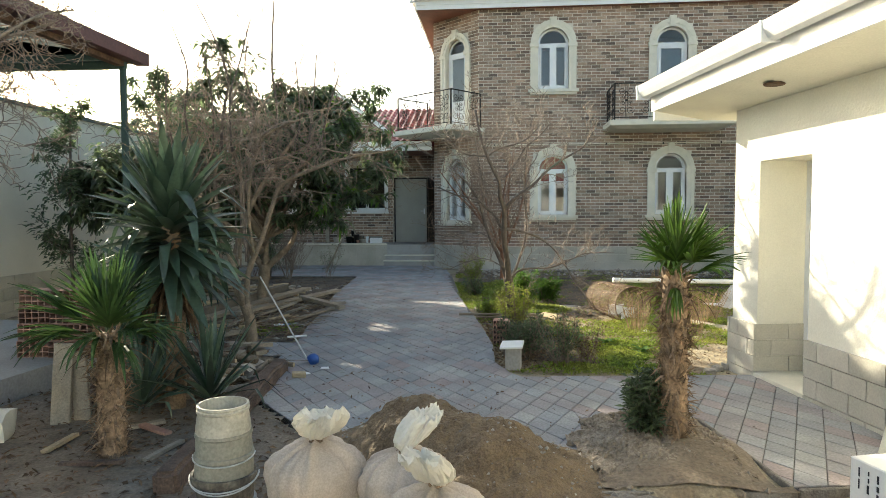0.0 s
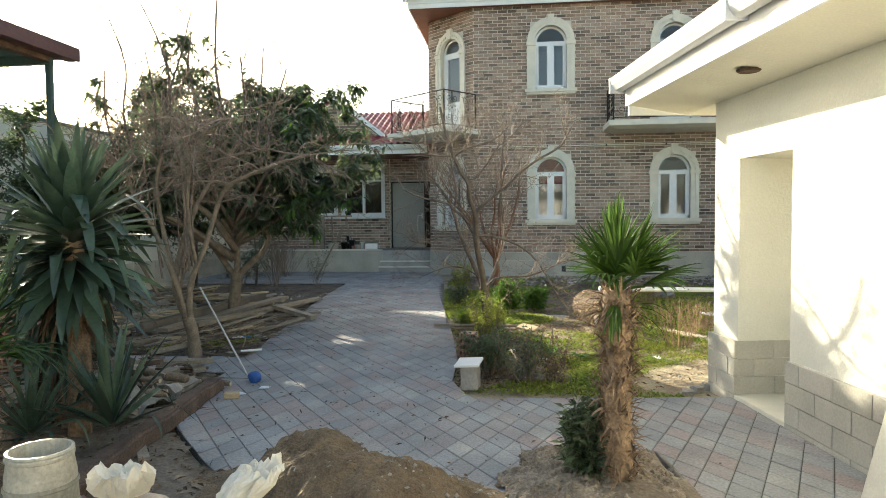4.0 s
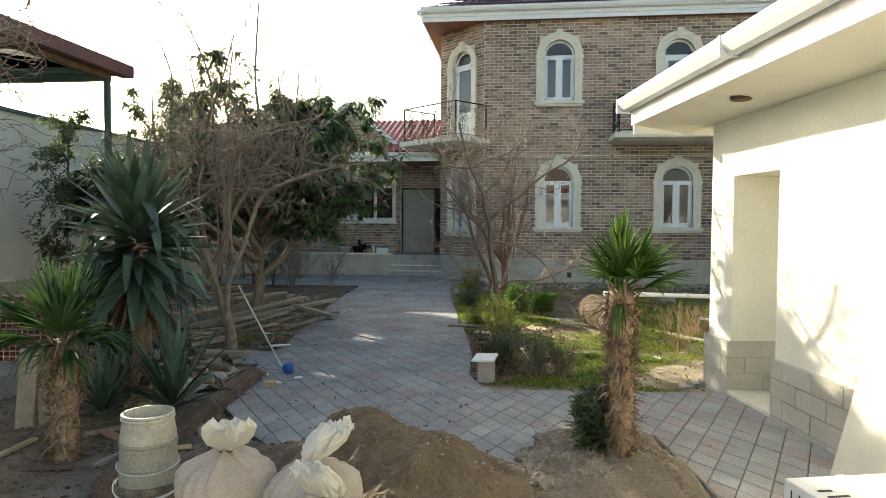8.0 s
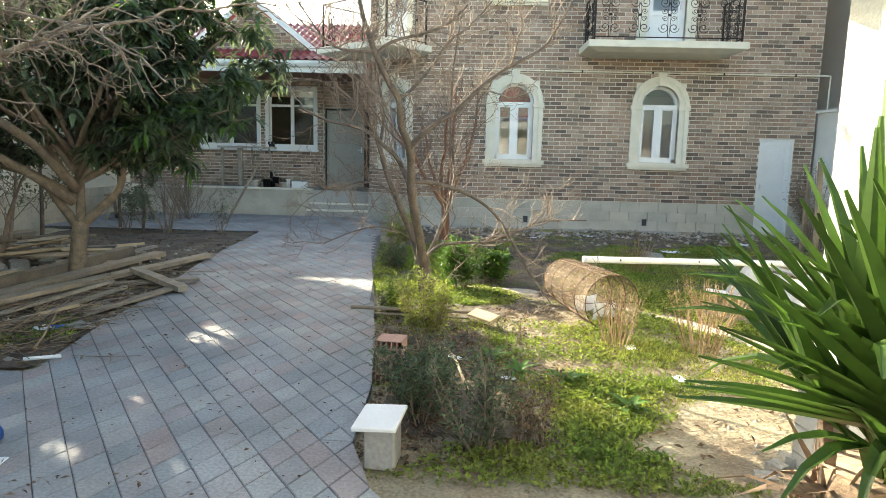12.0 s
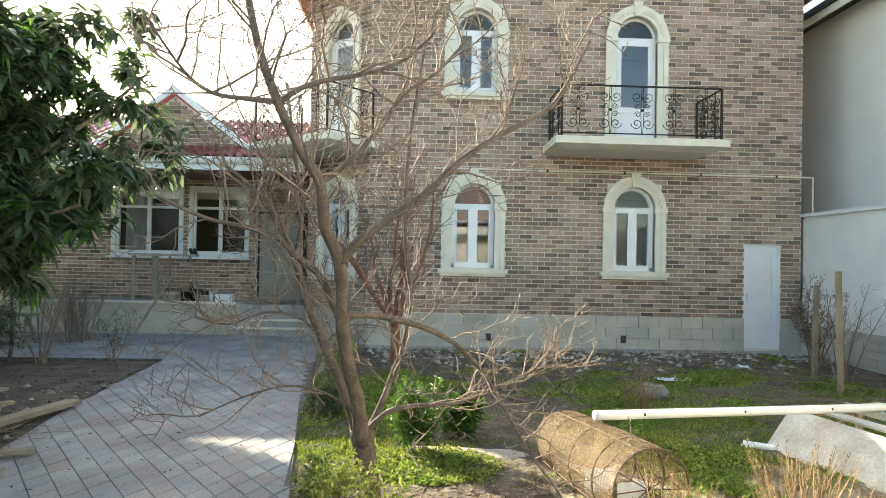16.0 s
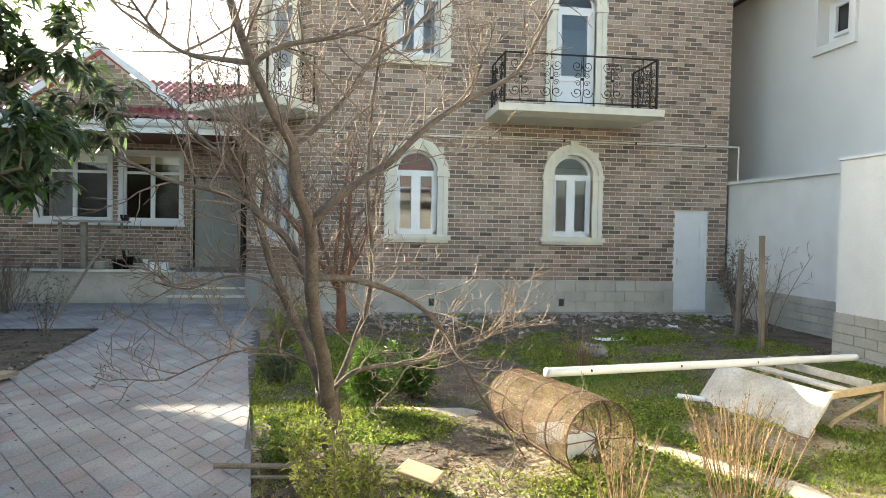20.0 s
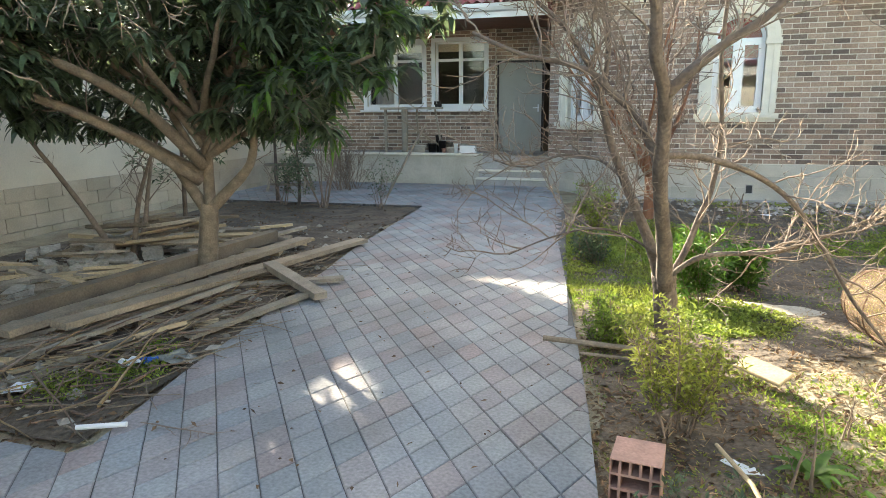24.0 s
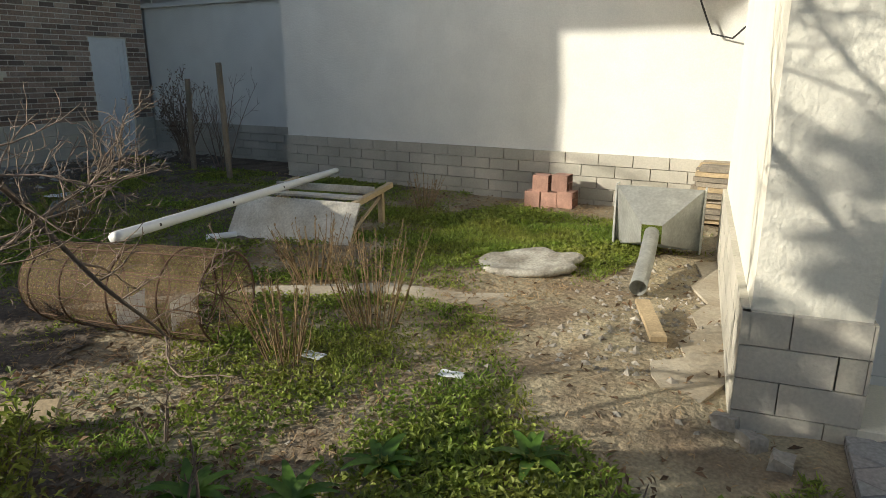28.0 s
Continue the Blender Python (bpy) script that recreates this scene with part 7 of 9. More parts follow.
# a stack of old mortar buckets
bk = thing("bucket_stack", (-0.05, 3.80, gz(-0.05, 3.80)), "stack of four dirty mortar buckets with wire handles", "bucket")
M_PAIL = mat("cream_pail", (0.55, 0.52, 0.42), 0.5, var=0.25, scale=9, fine=60, bump=0.15, color2=(0.40, 0.37, 0.29))
M_CRUST = mat("mortar_crust", (0.20, 0.175, 0.135), 0.9, var=0.5, scale=14, fine=60, bump=0.5, color2=(0.07, 0.06, 0.05))
M_BLUEGREY = mat("blue_grey_pail", (0.34, 0.37, 0.38), 0.55, var=0.2, scale=6, fine=60, bump=0.1)
PAILS = [("bucket", M_BLUEGREY, [(0.118, 0.0), (0.136, 0.20), (0.150, 0.205), (0.150, 0.225), (0.13, 0.225), (0.11, 0.03), (0.002, 0.03)]),
         ("bucket", M_CRUST, [(0.128, 0.15), (0.146, 0.33), (0.160, 0.335), (0.162, 0.365), (0.148, 0.366), (0.13, 0.20), (0.002, 0.19)]),
         ("bucket", M_BUCKET, [(0.142, 0.30), (0.140, 0.44), (0.146, 0.446), (0.144, 0.462), (0.136, 0.465), (0.133, 0.55), (0.139, 0.556), (0.136, 0.57), (0.125, 0.57), (0.12, 0.34), (0.002, 0.33)]),
         ("bucket", M_PAIL, [(0.132, 0.50), (0.131, 0.60), (0.121, 0.668), (0.126, 0.672), (0.127, 0.682), (0.122, 0.688), (0.126, 0.694), (0.124, 0.704), (0.113, 0.704), (0.110, 0.66), (0.118, 0.55), (0.002, 0.53)])]
for k, (nm, mm, zz) in enumerate(PAILS):
    pail = part(nm, lathe(zz, 36, 0.004, k), mm, bk, smooth=False)
    pail.matrix_basis = pose(0.0, 0.0, 0.0, 0, 0, 40 * k)
for z, r, sag in ((0.348, 0.165, 0.030), (0.356, 0.165, 0.05), (0.454, 0.148, 0.02), (0.213, 0.153, 0.05)):
    pts = [V((r * math.cos(a), r * math.sin(a), z - sag * math.sin((a - 3.4) / 3.1416 * 3.1416))) for a in (3.4 + 3.1416 * q / 16 for q in range(17))]
    part("handle", tubem(pts, 0.004, 5), M_GALV, bk, "bent wire handle")

# sand heap on the paving
sv, sf = [], []
NS = 110
for j in range(NS + 1):
    for i in range(NS + 1):
        x, y = -0.15 + 2.4 * i / NS, 3.15 + 2.5 * j / NS
        h = hump(x, y, 0.74, 4.80, 0.50, 0.48, 0.40, 0.2) + hump(x, y, 1.25, 4.45, 0.50, 0.52, 0.30, -0.5) + hump(x, y, 1.50, 4.80, 0.45, 0.4, 0.10) + hump(x, y, 0.6, 5.2, 0.9, 0.5, 0.05)
        k = min(1, h * 6)
        h += k * (0.06 * noise.noise(V((x * 5, y * 5, 2))) + 0.04 * abs(noise.noise(V((x * 11, y * 11, 4)))) + 0.022 * noise.noise(V((x * 26, y * 26, 6))) + 0.010 * noise.noise(V((x * 60, y * 60, 3))))
        sv.append((x, y, max(h - 0.035 + 0.012 * noise.noise(V((x * 6, y * 6, 12))), -0.10)))
for j in range(NS):
    for i in range(NS):
        k = j * (NS + 1) + i
        sf.append((k, k + 1, k + NS + 2, k + NS + 1))
sand = raw("sand_mound", sv, sf, M_SAND, smooth=False)
tagged(sand, "heap of damp brown building sand dumped on the paving", "sand")
v, f = [], []
rd = random.Random(5)


def pebble(v, f, p, r, rd):
    i = len(v)
    s = [rd.uniform(0.6, 1.3) for _ in range(3)]
    a = rd.uniform(0, 6.28)
    c, sn = math.cos(a), math.sin(a)
    for x, y, z in ((1, 0, 0), (0, 1, 0), (-1, 0, 0), (0, -1, 0), (0.2, 0.1, 0.75), (0.5, 0.5, -0.5), (-0.6, 0.5, -0.4), (0, -0.6, -0.5)):
        x, y, z = x * s[0] * r, y * s[1] * r, z * s[2] * r
        v.append((p[0] + x * c - y * sn, p[1] + x * sn + y * c, p[2] + z))
    f += [(i, i + 1, i + 4), (i + 1, i + 2, i + 4), (i + 2, i + 3, i + 4), (i + 3, i, i + 4), (i, i + 5, i + 1), (i + 1, i + 6, i + 2), (i + 2, i + 6, i + 7), (i + 2, i + 7, i + 3), (i + 3, i + 7, i), (i, i + 7, i + 5), (i + 1, i + 5, i + 6), (i + 5, i + 7, i + 6)]


for k in range(1400):
    x, y = rd.uniform(-3.0, 3.2), rd.uniform(2.6, 6.2)
    if any(inside((x, y), r) for r in PAVED) and rd.random() > 0.05:
        continue
    z = 0.0 if any(inside((x, y), r) for r in PAVED) else gz(x, y)
    pebble(v, f, (x, y, z), rd.choice((0.006, 0.009, 0.012, 0.018, 0.03)), rd)
for k in range(2600):
    x = rd.uniform(0.9, 9.2)
    y = 18.35 - abs(rd.gauss(0, 0.8)) if k < 1700 else rd.uniform(7.4, 17)
    if any(inside((x, y), r) for r in PAVED):
        continue
    pebble(v, f, (x, y, gz(x, y)), rd.choice((0.012, 0.02, 0.03, 0.045, 0.07)) if k < 1700 else rd.choice((0.006, 0.01, 0.015, 0.025)), rd)
for k in range(600):
    x, y = rd.uniform(0.1, 2.1), rd.uniform(4.0, 5.5)
    i, j = int((x + 0.15) / 2.4 * NS), int((y - 3.15) / 2.5 * NS)
    pebble(v, f, (x, y, sv[j * (NS + 1) + i][2]), rd.choice((0.004, 0.006, 0.008, 0.014)), rd)
for k in range(700):
    x, y = rd.uniform(-5.2, -1.4), rd.uniform(8.7, 14.5)
    pebble(v, f, (x, y, gz(x, y) + 0.02), rd.choice((0.01, 0.015, 0.025, 0.05)), rd)
for k in range(420):
    x, y = rd.uniform(3.9, 6.2), rd.uniform(7.85, 8.7)
    pebble(v, f, (x, y, gz(x, y)), rd.choice((0.008, 0.012, 0.02, 0.03)), rd)
tagged(raw("rubble", v, f, M_STONE), "scattered stones and rubble on the bare ground", "rubble", kind="stuff")

M_PALMSOIL = mat("loose_soil", (0.31, 0.255, 0.19), 0.95, var=0.4, scale=6, fine=70, bump=1.0, dist=0.03, bump_scale=30, color2=(0.20, 0.155, 0.11))
# soil heaped round the palm, spilling over the tiles
pv, pf2, at = [], [], {}
for i in range(52):
    for j in range(60):
        x, y = 1.62 + 0.025 * i, 4.40 + 0.025 * j
        edge = math.hypot((x - 2.42) / 0.62, (y - 5.12) / 0.74) + 0.22 * noise.noise(V((x * 2.2, y * 2.2, 8))) + 0.06 * noise.noise(V((x * 9, y * 9, 3)))
        if x > 2.84 - 0.10 * (y - 4.5) / 1.3 or y < 4.43 + 0.02 * noise.noise(V((x * 12, 3, 1))):
            continue
        z = 0.17 * max(0.0, 1 - edge) ** 1.1 + 0.006
        if edge > 1.0:
            if not (1.9 < x and y < 5.80):
                continue
            z = -0.006
        z = z * min(1.0, (y - 4.45) / 0.30)
        z += 0.022 * abs(noise.noise(V((x * 9, y * 9, 5)))) + 0.018 * noise.noise(V((x * 22, y * 22, 5))) + 0.014 * noise.noise(V((x * 45, y * 45, 5)))
        at[i, j] = len(pv)
        pv.append((x, y, max(z, 0.0035 if x < 1.93 else -0.02)))
for (i, j), k in at.items():
    if (i + 1, j) in at and (i, j + 1) in at and (i + 1, j + 1) in at:
        pf2.append((k, at[i + 1, j], at[i + 1, j + 1], at[i, j + 1]))
tagged(raw("palm_soil", pv, pf2, M_PALMSOIL, smooth=False), "loose grey-brown soil heaped round the palm and over the tiles", "soil", kind="structure")
v, f = [], []
for k in range(1500):
    x, y = rd.gauss(2.35, 0.27), rd.uniform(4.42, 5.75)
    i, j = round((x - 1.62) / 0.025), round((y - 4.40) / 0.025)
    if (i, j) in at:
        pebble(v, f, (x, y, pv[at[i, j]][2] + 0.002), rd.choice((0.006, 0.008, 0.012, 0.018, 0.026)), rd)
tagged(raw("soil_crumbs", v, f, M_PALMSOIL), "crumbs and clods of loose grey-brown soil round the palm", "soil", kind="stuff")
# chips, twigs and dry leaves over the yard earth
yv, yf = [], []
for k in range(2600):
    x, y = rd.uniform(-3.2, 0.4), rd.uniform(2.6, 6.2)
    if any(inside((x, y), r) for r in PAVED):
        continue
    leaf_quads(yv, yf, V((x, y, max(gz(x, y), -0.012) + 0.016)), V((rd.uniform(-1, 1), rd.uniform(-1, 1), rd.uniform(-0.05, 0.3))), rd.uniform(0.02, 0.09), rd.uniform(0.008, 0.03), rd, 0.1)
tagged(raw("yard_litter", yv, yf, M_DEAD), "dry leaves and wood chips over the yard earth", "litter", kind="stuff")
# carton
ct = thing("carton", pose(3.55, 4.18, -0.07, 0, 0, 14), "white cardboard carton with black printing, on the ground by the paving", "box")
part("body", boxm(-0.32, 0.32, -0.24, 0.24, 0.0, 0.34, bevel=0.006), M_CARDBOX, ct)
part("tape", boxm(-0.025, 0.025, -0.242, 0.242, 0.10, 0.3425), M_PAPER, ct)
rp = random.Random(17)
for k in range(7):
    y, z = -0.20 + 0.062 * k, 0.30
    for q in range(rp.choice((2, 3, 3))):
        h = rp.uniform(0.02, 0.06)
        part("printing", boxm(-0.3225, -0.318, y, y + rp.choice((0.005, 0.008, 0.012)), z - h, z), M_INK, ct)
        z -= h + 0.014
for k in range(6):
    x = -0.28 + 0.09 * k + rp.uniform(-0.01, 0.01)
    part("printing", boxm(x, x + rp.choice((0.005, 0.009)), -0.2425, -0.238, 0.28 - rp.uniform(0.05, 0.13), 0.28), M_INK, ct)
for k in range(4):
    part("printing", boxm(-0.26, -0.26 + rp.uniform(0.06, 0.16), -0.16 + 0.07 * k, -0.142 + 0.07 * k, 0.338, 0.3425), M_INK, ct)
bm = bmesh.new()
tube(bm, [V((0.06, -0.243, 0.12)), V((0.09, -0.243, 0.06)), V((0.12, -0.243, 0.13)), V((0.15, -0.243, 0.05)), V((0.19, -0.243, 0.14)), V((0.22, -0.243, 0.06)), V((0.28, -0.243, 0.10))], 0.005, 4)
part("scrawl", bm, M_INK, ct, "black marker scrawl")
# board leaning on the annex
lb = thing("leaning_board", AN @ Matrix.Translation((2.55, -0.30, 0.0)) @ Matrix.Rotation(radians(-15), 4, "X"), "cream-painted board leaning against the annex wall", "board")
part("sheet", boxm(0.0, 0.72, -0.012, 0.012, 0.0, 0.92, bevel=0.003), M_CREAM, lb)
part("batten", boxm(0.0, 0.72, 0.012, 0.03, 0.05, 0.10), M_NEWWOOD, lb)
M_KERB = mat("weathered_kerb", (0.26, 0.235, 0.20), 0.95, var=0.4, scale=8, fine=70, bump=0.8, color2=(0.15, 0.13, 0.105))
kerb = thing("kerb_stone", pose(2.02, 4.36, -0.12, 0, 0, -14), "weathered concrete kerb stone at the palm bed", "kerb")
bm = boxm(-0.17, 0.17, -0.045, 0.045, 0.0, 0.115)
bmesh.ops.subdivide_edges(bm, edges=bm.edges[:], cuts=5, use_grid_fill=True)
crumple(bm, 0.018, 12, 4)
part("stone", bm, M_KERB, kerb)
for k, (x0, y0, x1, y1) in enumerate(((2.84, 5.80, 3.0, 4.55), (1.88, 4.42, 2.98, 4.50), (3.0, 4.53, 4.2, 4.73))):
    e = thing("edging", (0, 0, 0), "low concrete edging along the paving", "kerb", kind="structure")
    d = V((x1 - x0, y1 - y0, 0))
    part("strip", boxm(0, d.length, -0.030, -0.004, -0.14, 0.004, frame_at(x0, y0, 0, d.x, d.y), bevel=0.006), M_KERB, e)

# ---- west side of the yard ----
tagged(part("terrace", prism([(-5.55, 5.55), (-2.85, 5.75), (-2.75, 7.6), (-3.3, 8.6), (-5.6, 8.8)], -0.2, 0.20), M_CONCRETE), "low concrete terrace by the garden wall", "terrace", kind="structure")


def hollow_brick(name, m, w, h, l, nx, nz, material, label="", group="", big=False):
    """A hollow clay block: open cells run through it from front to back."""
    t = thing(name, m, label, "brick", group)
    cells, wall = [], 0.010
    if big:
        cw, ch = w / 5, h / 5
        cells = [(i * cw, (i + 1) * cw, j * ch, (j + 1) * ch) for i in range(5) for j in range(5) if not (1 <= i <= 3 and j == 3)]
        cells.append((cw, 4 * cw, 3 * ch, 4 * ch))
    else:
        cells = [(i * w / nx, (i + 1) * w / nx, j * h / nz, (j + 1) * h / nz) for i in range(nx) for j in range(nz)]
    hs = [(a + wall / 2, b - wall / 2, c + wall / 2, d - wall / 2) for a, b, c, d in cells]
    bm = bmesh.new()
    us = sorted({round(x, 5) for hh in hs for x in hh[:2]} | {0.0, w})
    zs = sorted({round(x, 5) for hh in hs for x in hh[2:]} | {0.0, h})
    grid = {(a, c): bm.verts.new((u - w / 2, -l / 2, z)) for a, u in enumerate(us) for c, z in enumerate(zs)}
    for a in range(len(us) - 1):
        for c in range(len(zs) - 1):
            uc, zc = (us[a] + us[a + 1]) / 2, (zs[c] + zs[c + 1]) / 2
            if not any(q[0] < uc < q[1] and q[2] < zc < q[3] for q in hs):
                bm.faces.new((grid[a, c], grid[a + 1, c], grid[a + 1, c + 1], grid[a, c + 1]))
    bmesh.ops.delete(bm, geom=[q for q in bm.verts if not q.link_faces], context="VERTS")
    deep = bmesh.ops.extrude_face_region(bm, geom=bm.faces[:])["geom"]
    bmesh.ops.translate(bm, vec=(0, l, 0), verts=[q for q in deep if isinstance(q, bmesh.types.BMVert)])
    part("clay_body", bm, material, t)
    # near-black plate added inside the cells to stand for their shade
    part("back", boxm(-w / 2 + 0.003, w / 2 - 0.003, 0.02, 0.03, 0.003, h - 0.003), M_BLACK_AND_SHADE, t)
    return t


hb = hollow_brick("hollow_brick", pose(-3.20, 6.75, 0.20, 0, 0, 8), 0.30, 0.16, 0.22, 5, 3, M_CLAY, "red hollow clay brick in a dusty stack", "hollow bricks on the terrace")
for c in range(3):
    for r in range(4 if c < 2 else 3):
        if c or r:
            copy_thing(hb, pose(-3.20 + 0.32 * c, 6.75 + 0.02 * r, 0.20 + 0.162 * r, 0, 0, 8 + random.Random(c * 7 + r).uniform(-4, 4)))
for k, (x, y, h, w, lean) in enumerate(((-2.02, 5.36, 0.68, 0.14, 3), (-1.88, 5.44, 0.60, 0.12, -4), (-1.70, 5.42, 0.42, 0.07, 12))):
    b = thing("upright_board", pose(x, y, gz(x, y) - 0.03, -4, lean, 10), "weathered board set upright by the terrace", "board", "upright boards")
    part("plank", boxm(-w / 2, w / 2, -0.02, 0.02, 0, h, bevel=0.004), M_LOG, b)
st = thing("stone_block", pose(-2.35, 4.95, gz(-2.35, 4.95) - 0.02, 3, 0, 25), "rough pale stone block on the earth", "stone")
bm = boxm(-0.2, 0.2, -0.16, 0.16, 0, 0.24)
bmesh.ops.subdivide_edges(bm, edges=bm.edges[:], cuts=4, use_grid_fill=True)
crumple(bm, 0.03, 6, 2)
part("block", bm, M_CREAM, st)
pp = thing("paper_scrap", pose(-1.86, 5.12, gz(-1.86, 5.12) + 0.008, 2, 3, 20), "small white paper sheet lying on the earth", "paper")
part("sheet", boxm(-0.08, 0.08, -0.06, 0.06, 0, 0.003), M_PAPER, pp)
wr = thing("wire_coil", pose(-0.92, 4.45, gz(-0.92, 4.45) + 0.012), "loose loop of pale wire on the earth", "wire")
part("loop", tubem([V((0.14 * math.cos(a), 0.09 * math.sin(a), 0.01 * math.sin(2 * a))) for a in (0.4 + 5.4 * k / 20 for k in range(21))], 0.005, 5), M_GALV, wr)
bg2 = thing("torn_bag", pose(-0.80, 3.72, gz(-0.8, 3.7)), "torn white plastic bag lying on the earth", "bag")
bm = lathe([(0.02, 0.0), (0.22, 0.01), (0.24, 0.08), (0.15, 0.15), (0.06, 0.19), (0.02, 0.2)], 22, 0.5, 9)
crumple(bm, 0.06, 7, 3)
part("sheet", bm, M_PAPER, bg2, smooth=False)
# heavy beam lying along the paving
bd = V((-0.82 + 0.50, 7.15 - 4.20, 0))
bmv = frame_at(-0.50, 4.20, -0.02, bd.x, bd.y)
bb = thing("timber_beam", bmv, "heavy brown weathered square beam lying beside the paving", "beam")
bm = boxm(0, bd.length, 0.0, 0.15, 0.0, 0.14)
bmesh.ops.subdivide_edges(bm, edges=[e for e in bm.edges if e.calc_length() > 1], cuts=26)
crumple(bm, 0.022, 4, 1)
bmesh.ops.bevel(bm, geom=[e for e in bm.edges if e.is_boundary is False and e.calc_face_angle(0) > 1], offset=0.026, segments=3, affect="EDGES")
part("timber", bm, M_BEAM, bb)
# broom against the tree
br = thing("broom", (0, 0, 0), "blue-headed broom with a long pale handle leaning on the tree", "broom")
part("handle", tubem([V((-0.72, 7.42, 0.06)), V((-1.0, 7.50, 0.50)), V((-1.26, 7.58, 0.90))], 0.009, 7), M_GALV, br)
bm = lathe([(0.03, 0.0), (0.06, 0.01), (0.065, 0.05), (0.05, 0.09), (0.015, 0.11)], 16)
hd = part("head", bm, M_BLUE, br, "blue plastic head", smooth=True)
hd.matrix_basis = pose(-0.68, 7.40, 0.02, 20, 60, 30)
v, f = [], []
rd = random.Random(2)
for k in range(60):
    blade(v, f, V((-0.66, 7.39, 0.06)) + V((rd.uniform(-.04, .04), rd.uniform(-.05, .05), 0)), V((0.5, rd.uniform(-.3, .3), -0.55)), 0.08, 0.004, 0.1, rd, 2)
tagged(raw("bristle_tuft", v, f, M_BLUE, br), kind="stuff")
# broken timber and rubble at the foot of the tree
rd = random.Random(77)


def plank(x0, y0, z0, x1, y1, z1, w, t, label, material=None, group="", name="plank", roll=0.0):
    a, b = V((x0, y0, z0)), V((x1, y1, z1))
    d = b - a
    m = Matrix.Translation(a) @ d.to_track_quat("X", "Z").to_matrix().to_4x4() @ Matrix.Rotation(radians(roll), 4, "X")
    p = thing(name, m, label, "plank", group)
    bm = boxm(0, d.length, -w / 2, w / 2, 0, t)
    bmesh.ops.subdivide_edges(bm, edges=[e for e in bm.edges if e.calc_length() > d.length * 0.9], cuts=5)
    crumple(bm, 0.006, 4, x0)
    part("board", bm, material or M_LOG, p)
    return p


for k, (x, y, a, ln, w, mm) in enumerate(((-0.75, 4.95, 0.4, 0.28, 0.05, M_NEWWOOD), (-0.95, 4.65, 1.3, 0.34, 0.04, M_LOG), (-0.55, 5.35, 2.2, 0.22, 0.07, M_LOG), (-1.45, 4.55, 0.1, 0.40, 0.05, M_BEAM), (-1.05, 5.15, 2.7, 0.30, 0.06, M_CLAY), (-0.60, 4.55, 0.9, 0.18, 0.10, M_CLAY),
                                         (-0.30, 3.45, 0.3, 0.45, 0.06, M_LOG), (-0.55, 3.30, 2.4, 0.50, 0.05, M_NEWWOOD), (-0.95, 3.35, 1.9, 0.36, 0.07, M_LOG), (-1.70, 4.75, 1.5, 0.30, 0.05, M_NEWWOOD), (-1.55, 5.10, 0.7, 0.45, 0.06, M_LOG), (-0.35, 4.10, 1.2, 0.25, 0.12, M_BEAM))):
    z = max(gz(x, y), -0.012) + 0.012
    plank(x, y, z, x + ln * math.cos(a), y + ln * math.sin(a), z + 0.015, w, 0.022, "piece of broken wood or tile lying on the yard earth", mm, "yard scraps", "broken_timber", 6 * (k % 3) - 6)
for k in range(58):
    x, y = rd.uniform(-2.35, -1.02), rd.uniform(5.9, 7.75)
    if x > -1.15 and y < 6.9:
        x -= 0.25
    a, ln = rd.uniform(0, 3.14), rd.uniform(0.14, 0.5)
    z = 0.01 + 0.26 * rd.random() * (1 - abs(x + 1.6) / 0.9)
    plank(x, y, max(z, -0.02), x + ln * math.cos(a), y + ln * math.sin(a), max(z + rd.uniform(-0.05, 0.06), -0.02), rd.uniform(0.04, 0.12), rd.uniform(0.015, 0.05), "broken piece of old timber in a debris heap", M_LOG if k % 3 else M_BEAM, "debris pieces", "broken_timber", rd.uniform(-20, 20))
for k in range(16):
    x, y = rd.uniform(-2.3, -1.05), rd.uniform(6.1, 7.6)
    s = thing("rubble_stone", pose(x, y, rd.uniform(-0.02, 0.1), rd.uniform(-20, 20), rd.uniform(-20, 20), rd.uniform(0, 180)), "broken pale stone in the debris heap", "stone", "debris stones")
    bm = boxm(-0.07, 0.07, -0.05, 0.05, -0.03, 0.05)
    bmesh.ops.subdivide_edges(bm, edges=bm.edges[:], cuts=2, use_grid_fill=True)
    crumple(bm, 0.025, 11, k)
    part("stone", bm, M_STONE, s)
cl = thing("cloth_heap", pose(-1.35, 6.35, 0.0), "crumpled grey tarpaulin thrown over the debris", "cloth")
bm = bmesh.new()
bmesh.ops.create_grid(bm, x_segments=26, y_segments=26, size=0.3)
for q in bm.verts:
    r2 = q.co.length
    q.co.z = 0.20 * math.exp(-(r2 * 3.6) ** 2) + 0.05 * noise.noise(q.co * 8) + 0.02
bmesh.ops.solidify(bm, geom=bm.faces[:], thickness=0.004)
part("cloth", bm, M_TARP, cl, smooth=True)
for k, (x, y, w) in enumerate(((-0.62, 6.84, 0.13), (-0.60, 6.95, 0.10), (-0.45, 7.18, 0.11))):
    s = thing("wood_offcut", pose(x, y, 0.0, 0, 4, 20 + 40 * k), "small pale wood offcut on the paving", "offcut", "offcuts on paving")
    part("block", boxm(-w / 2, w / 2, -0.045, 0.045, 0.002, 0.045 if k < 1 else 0.012, bevel=0.004), M_NEWWOOD if k < 1 else M_PAPER, s)

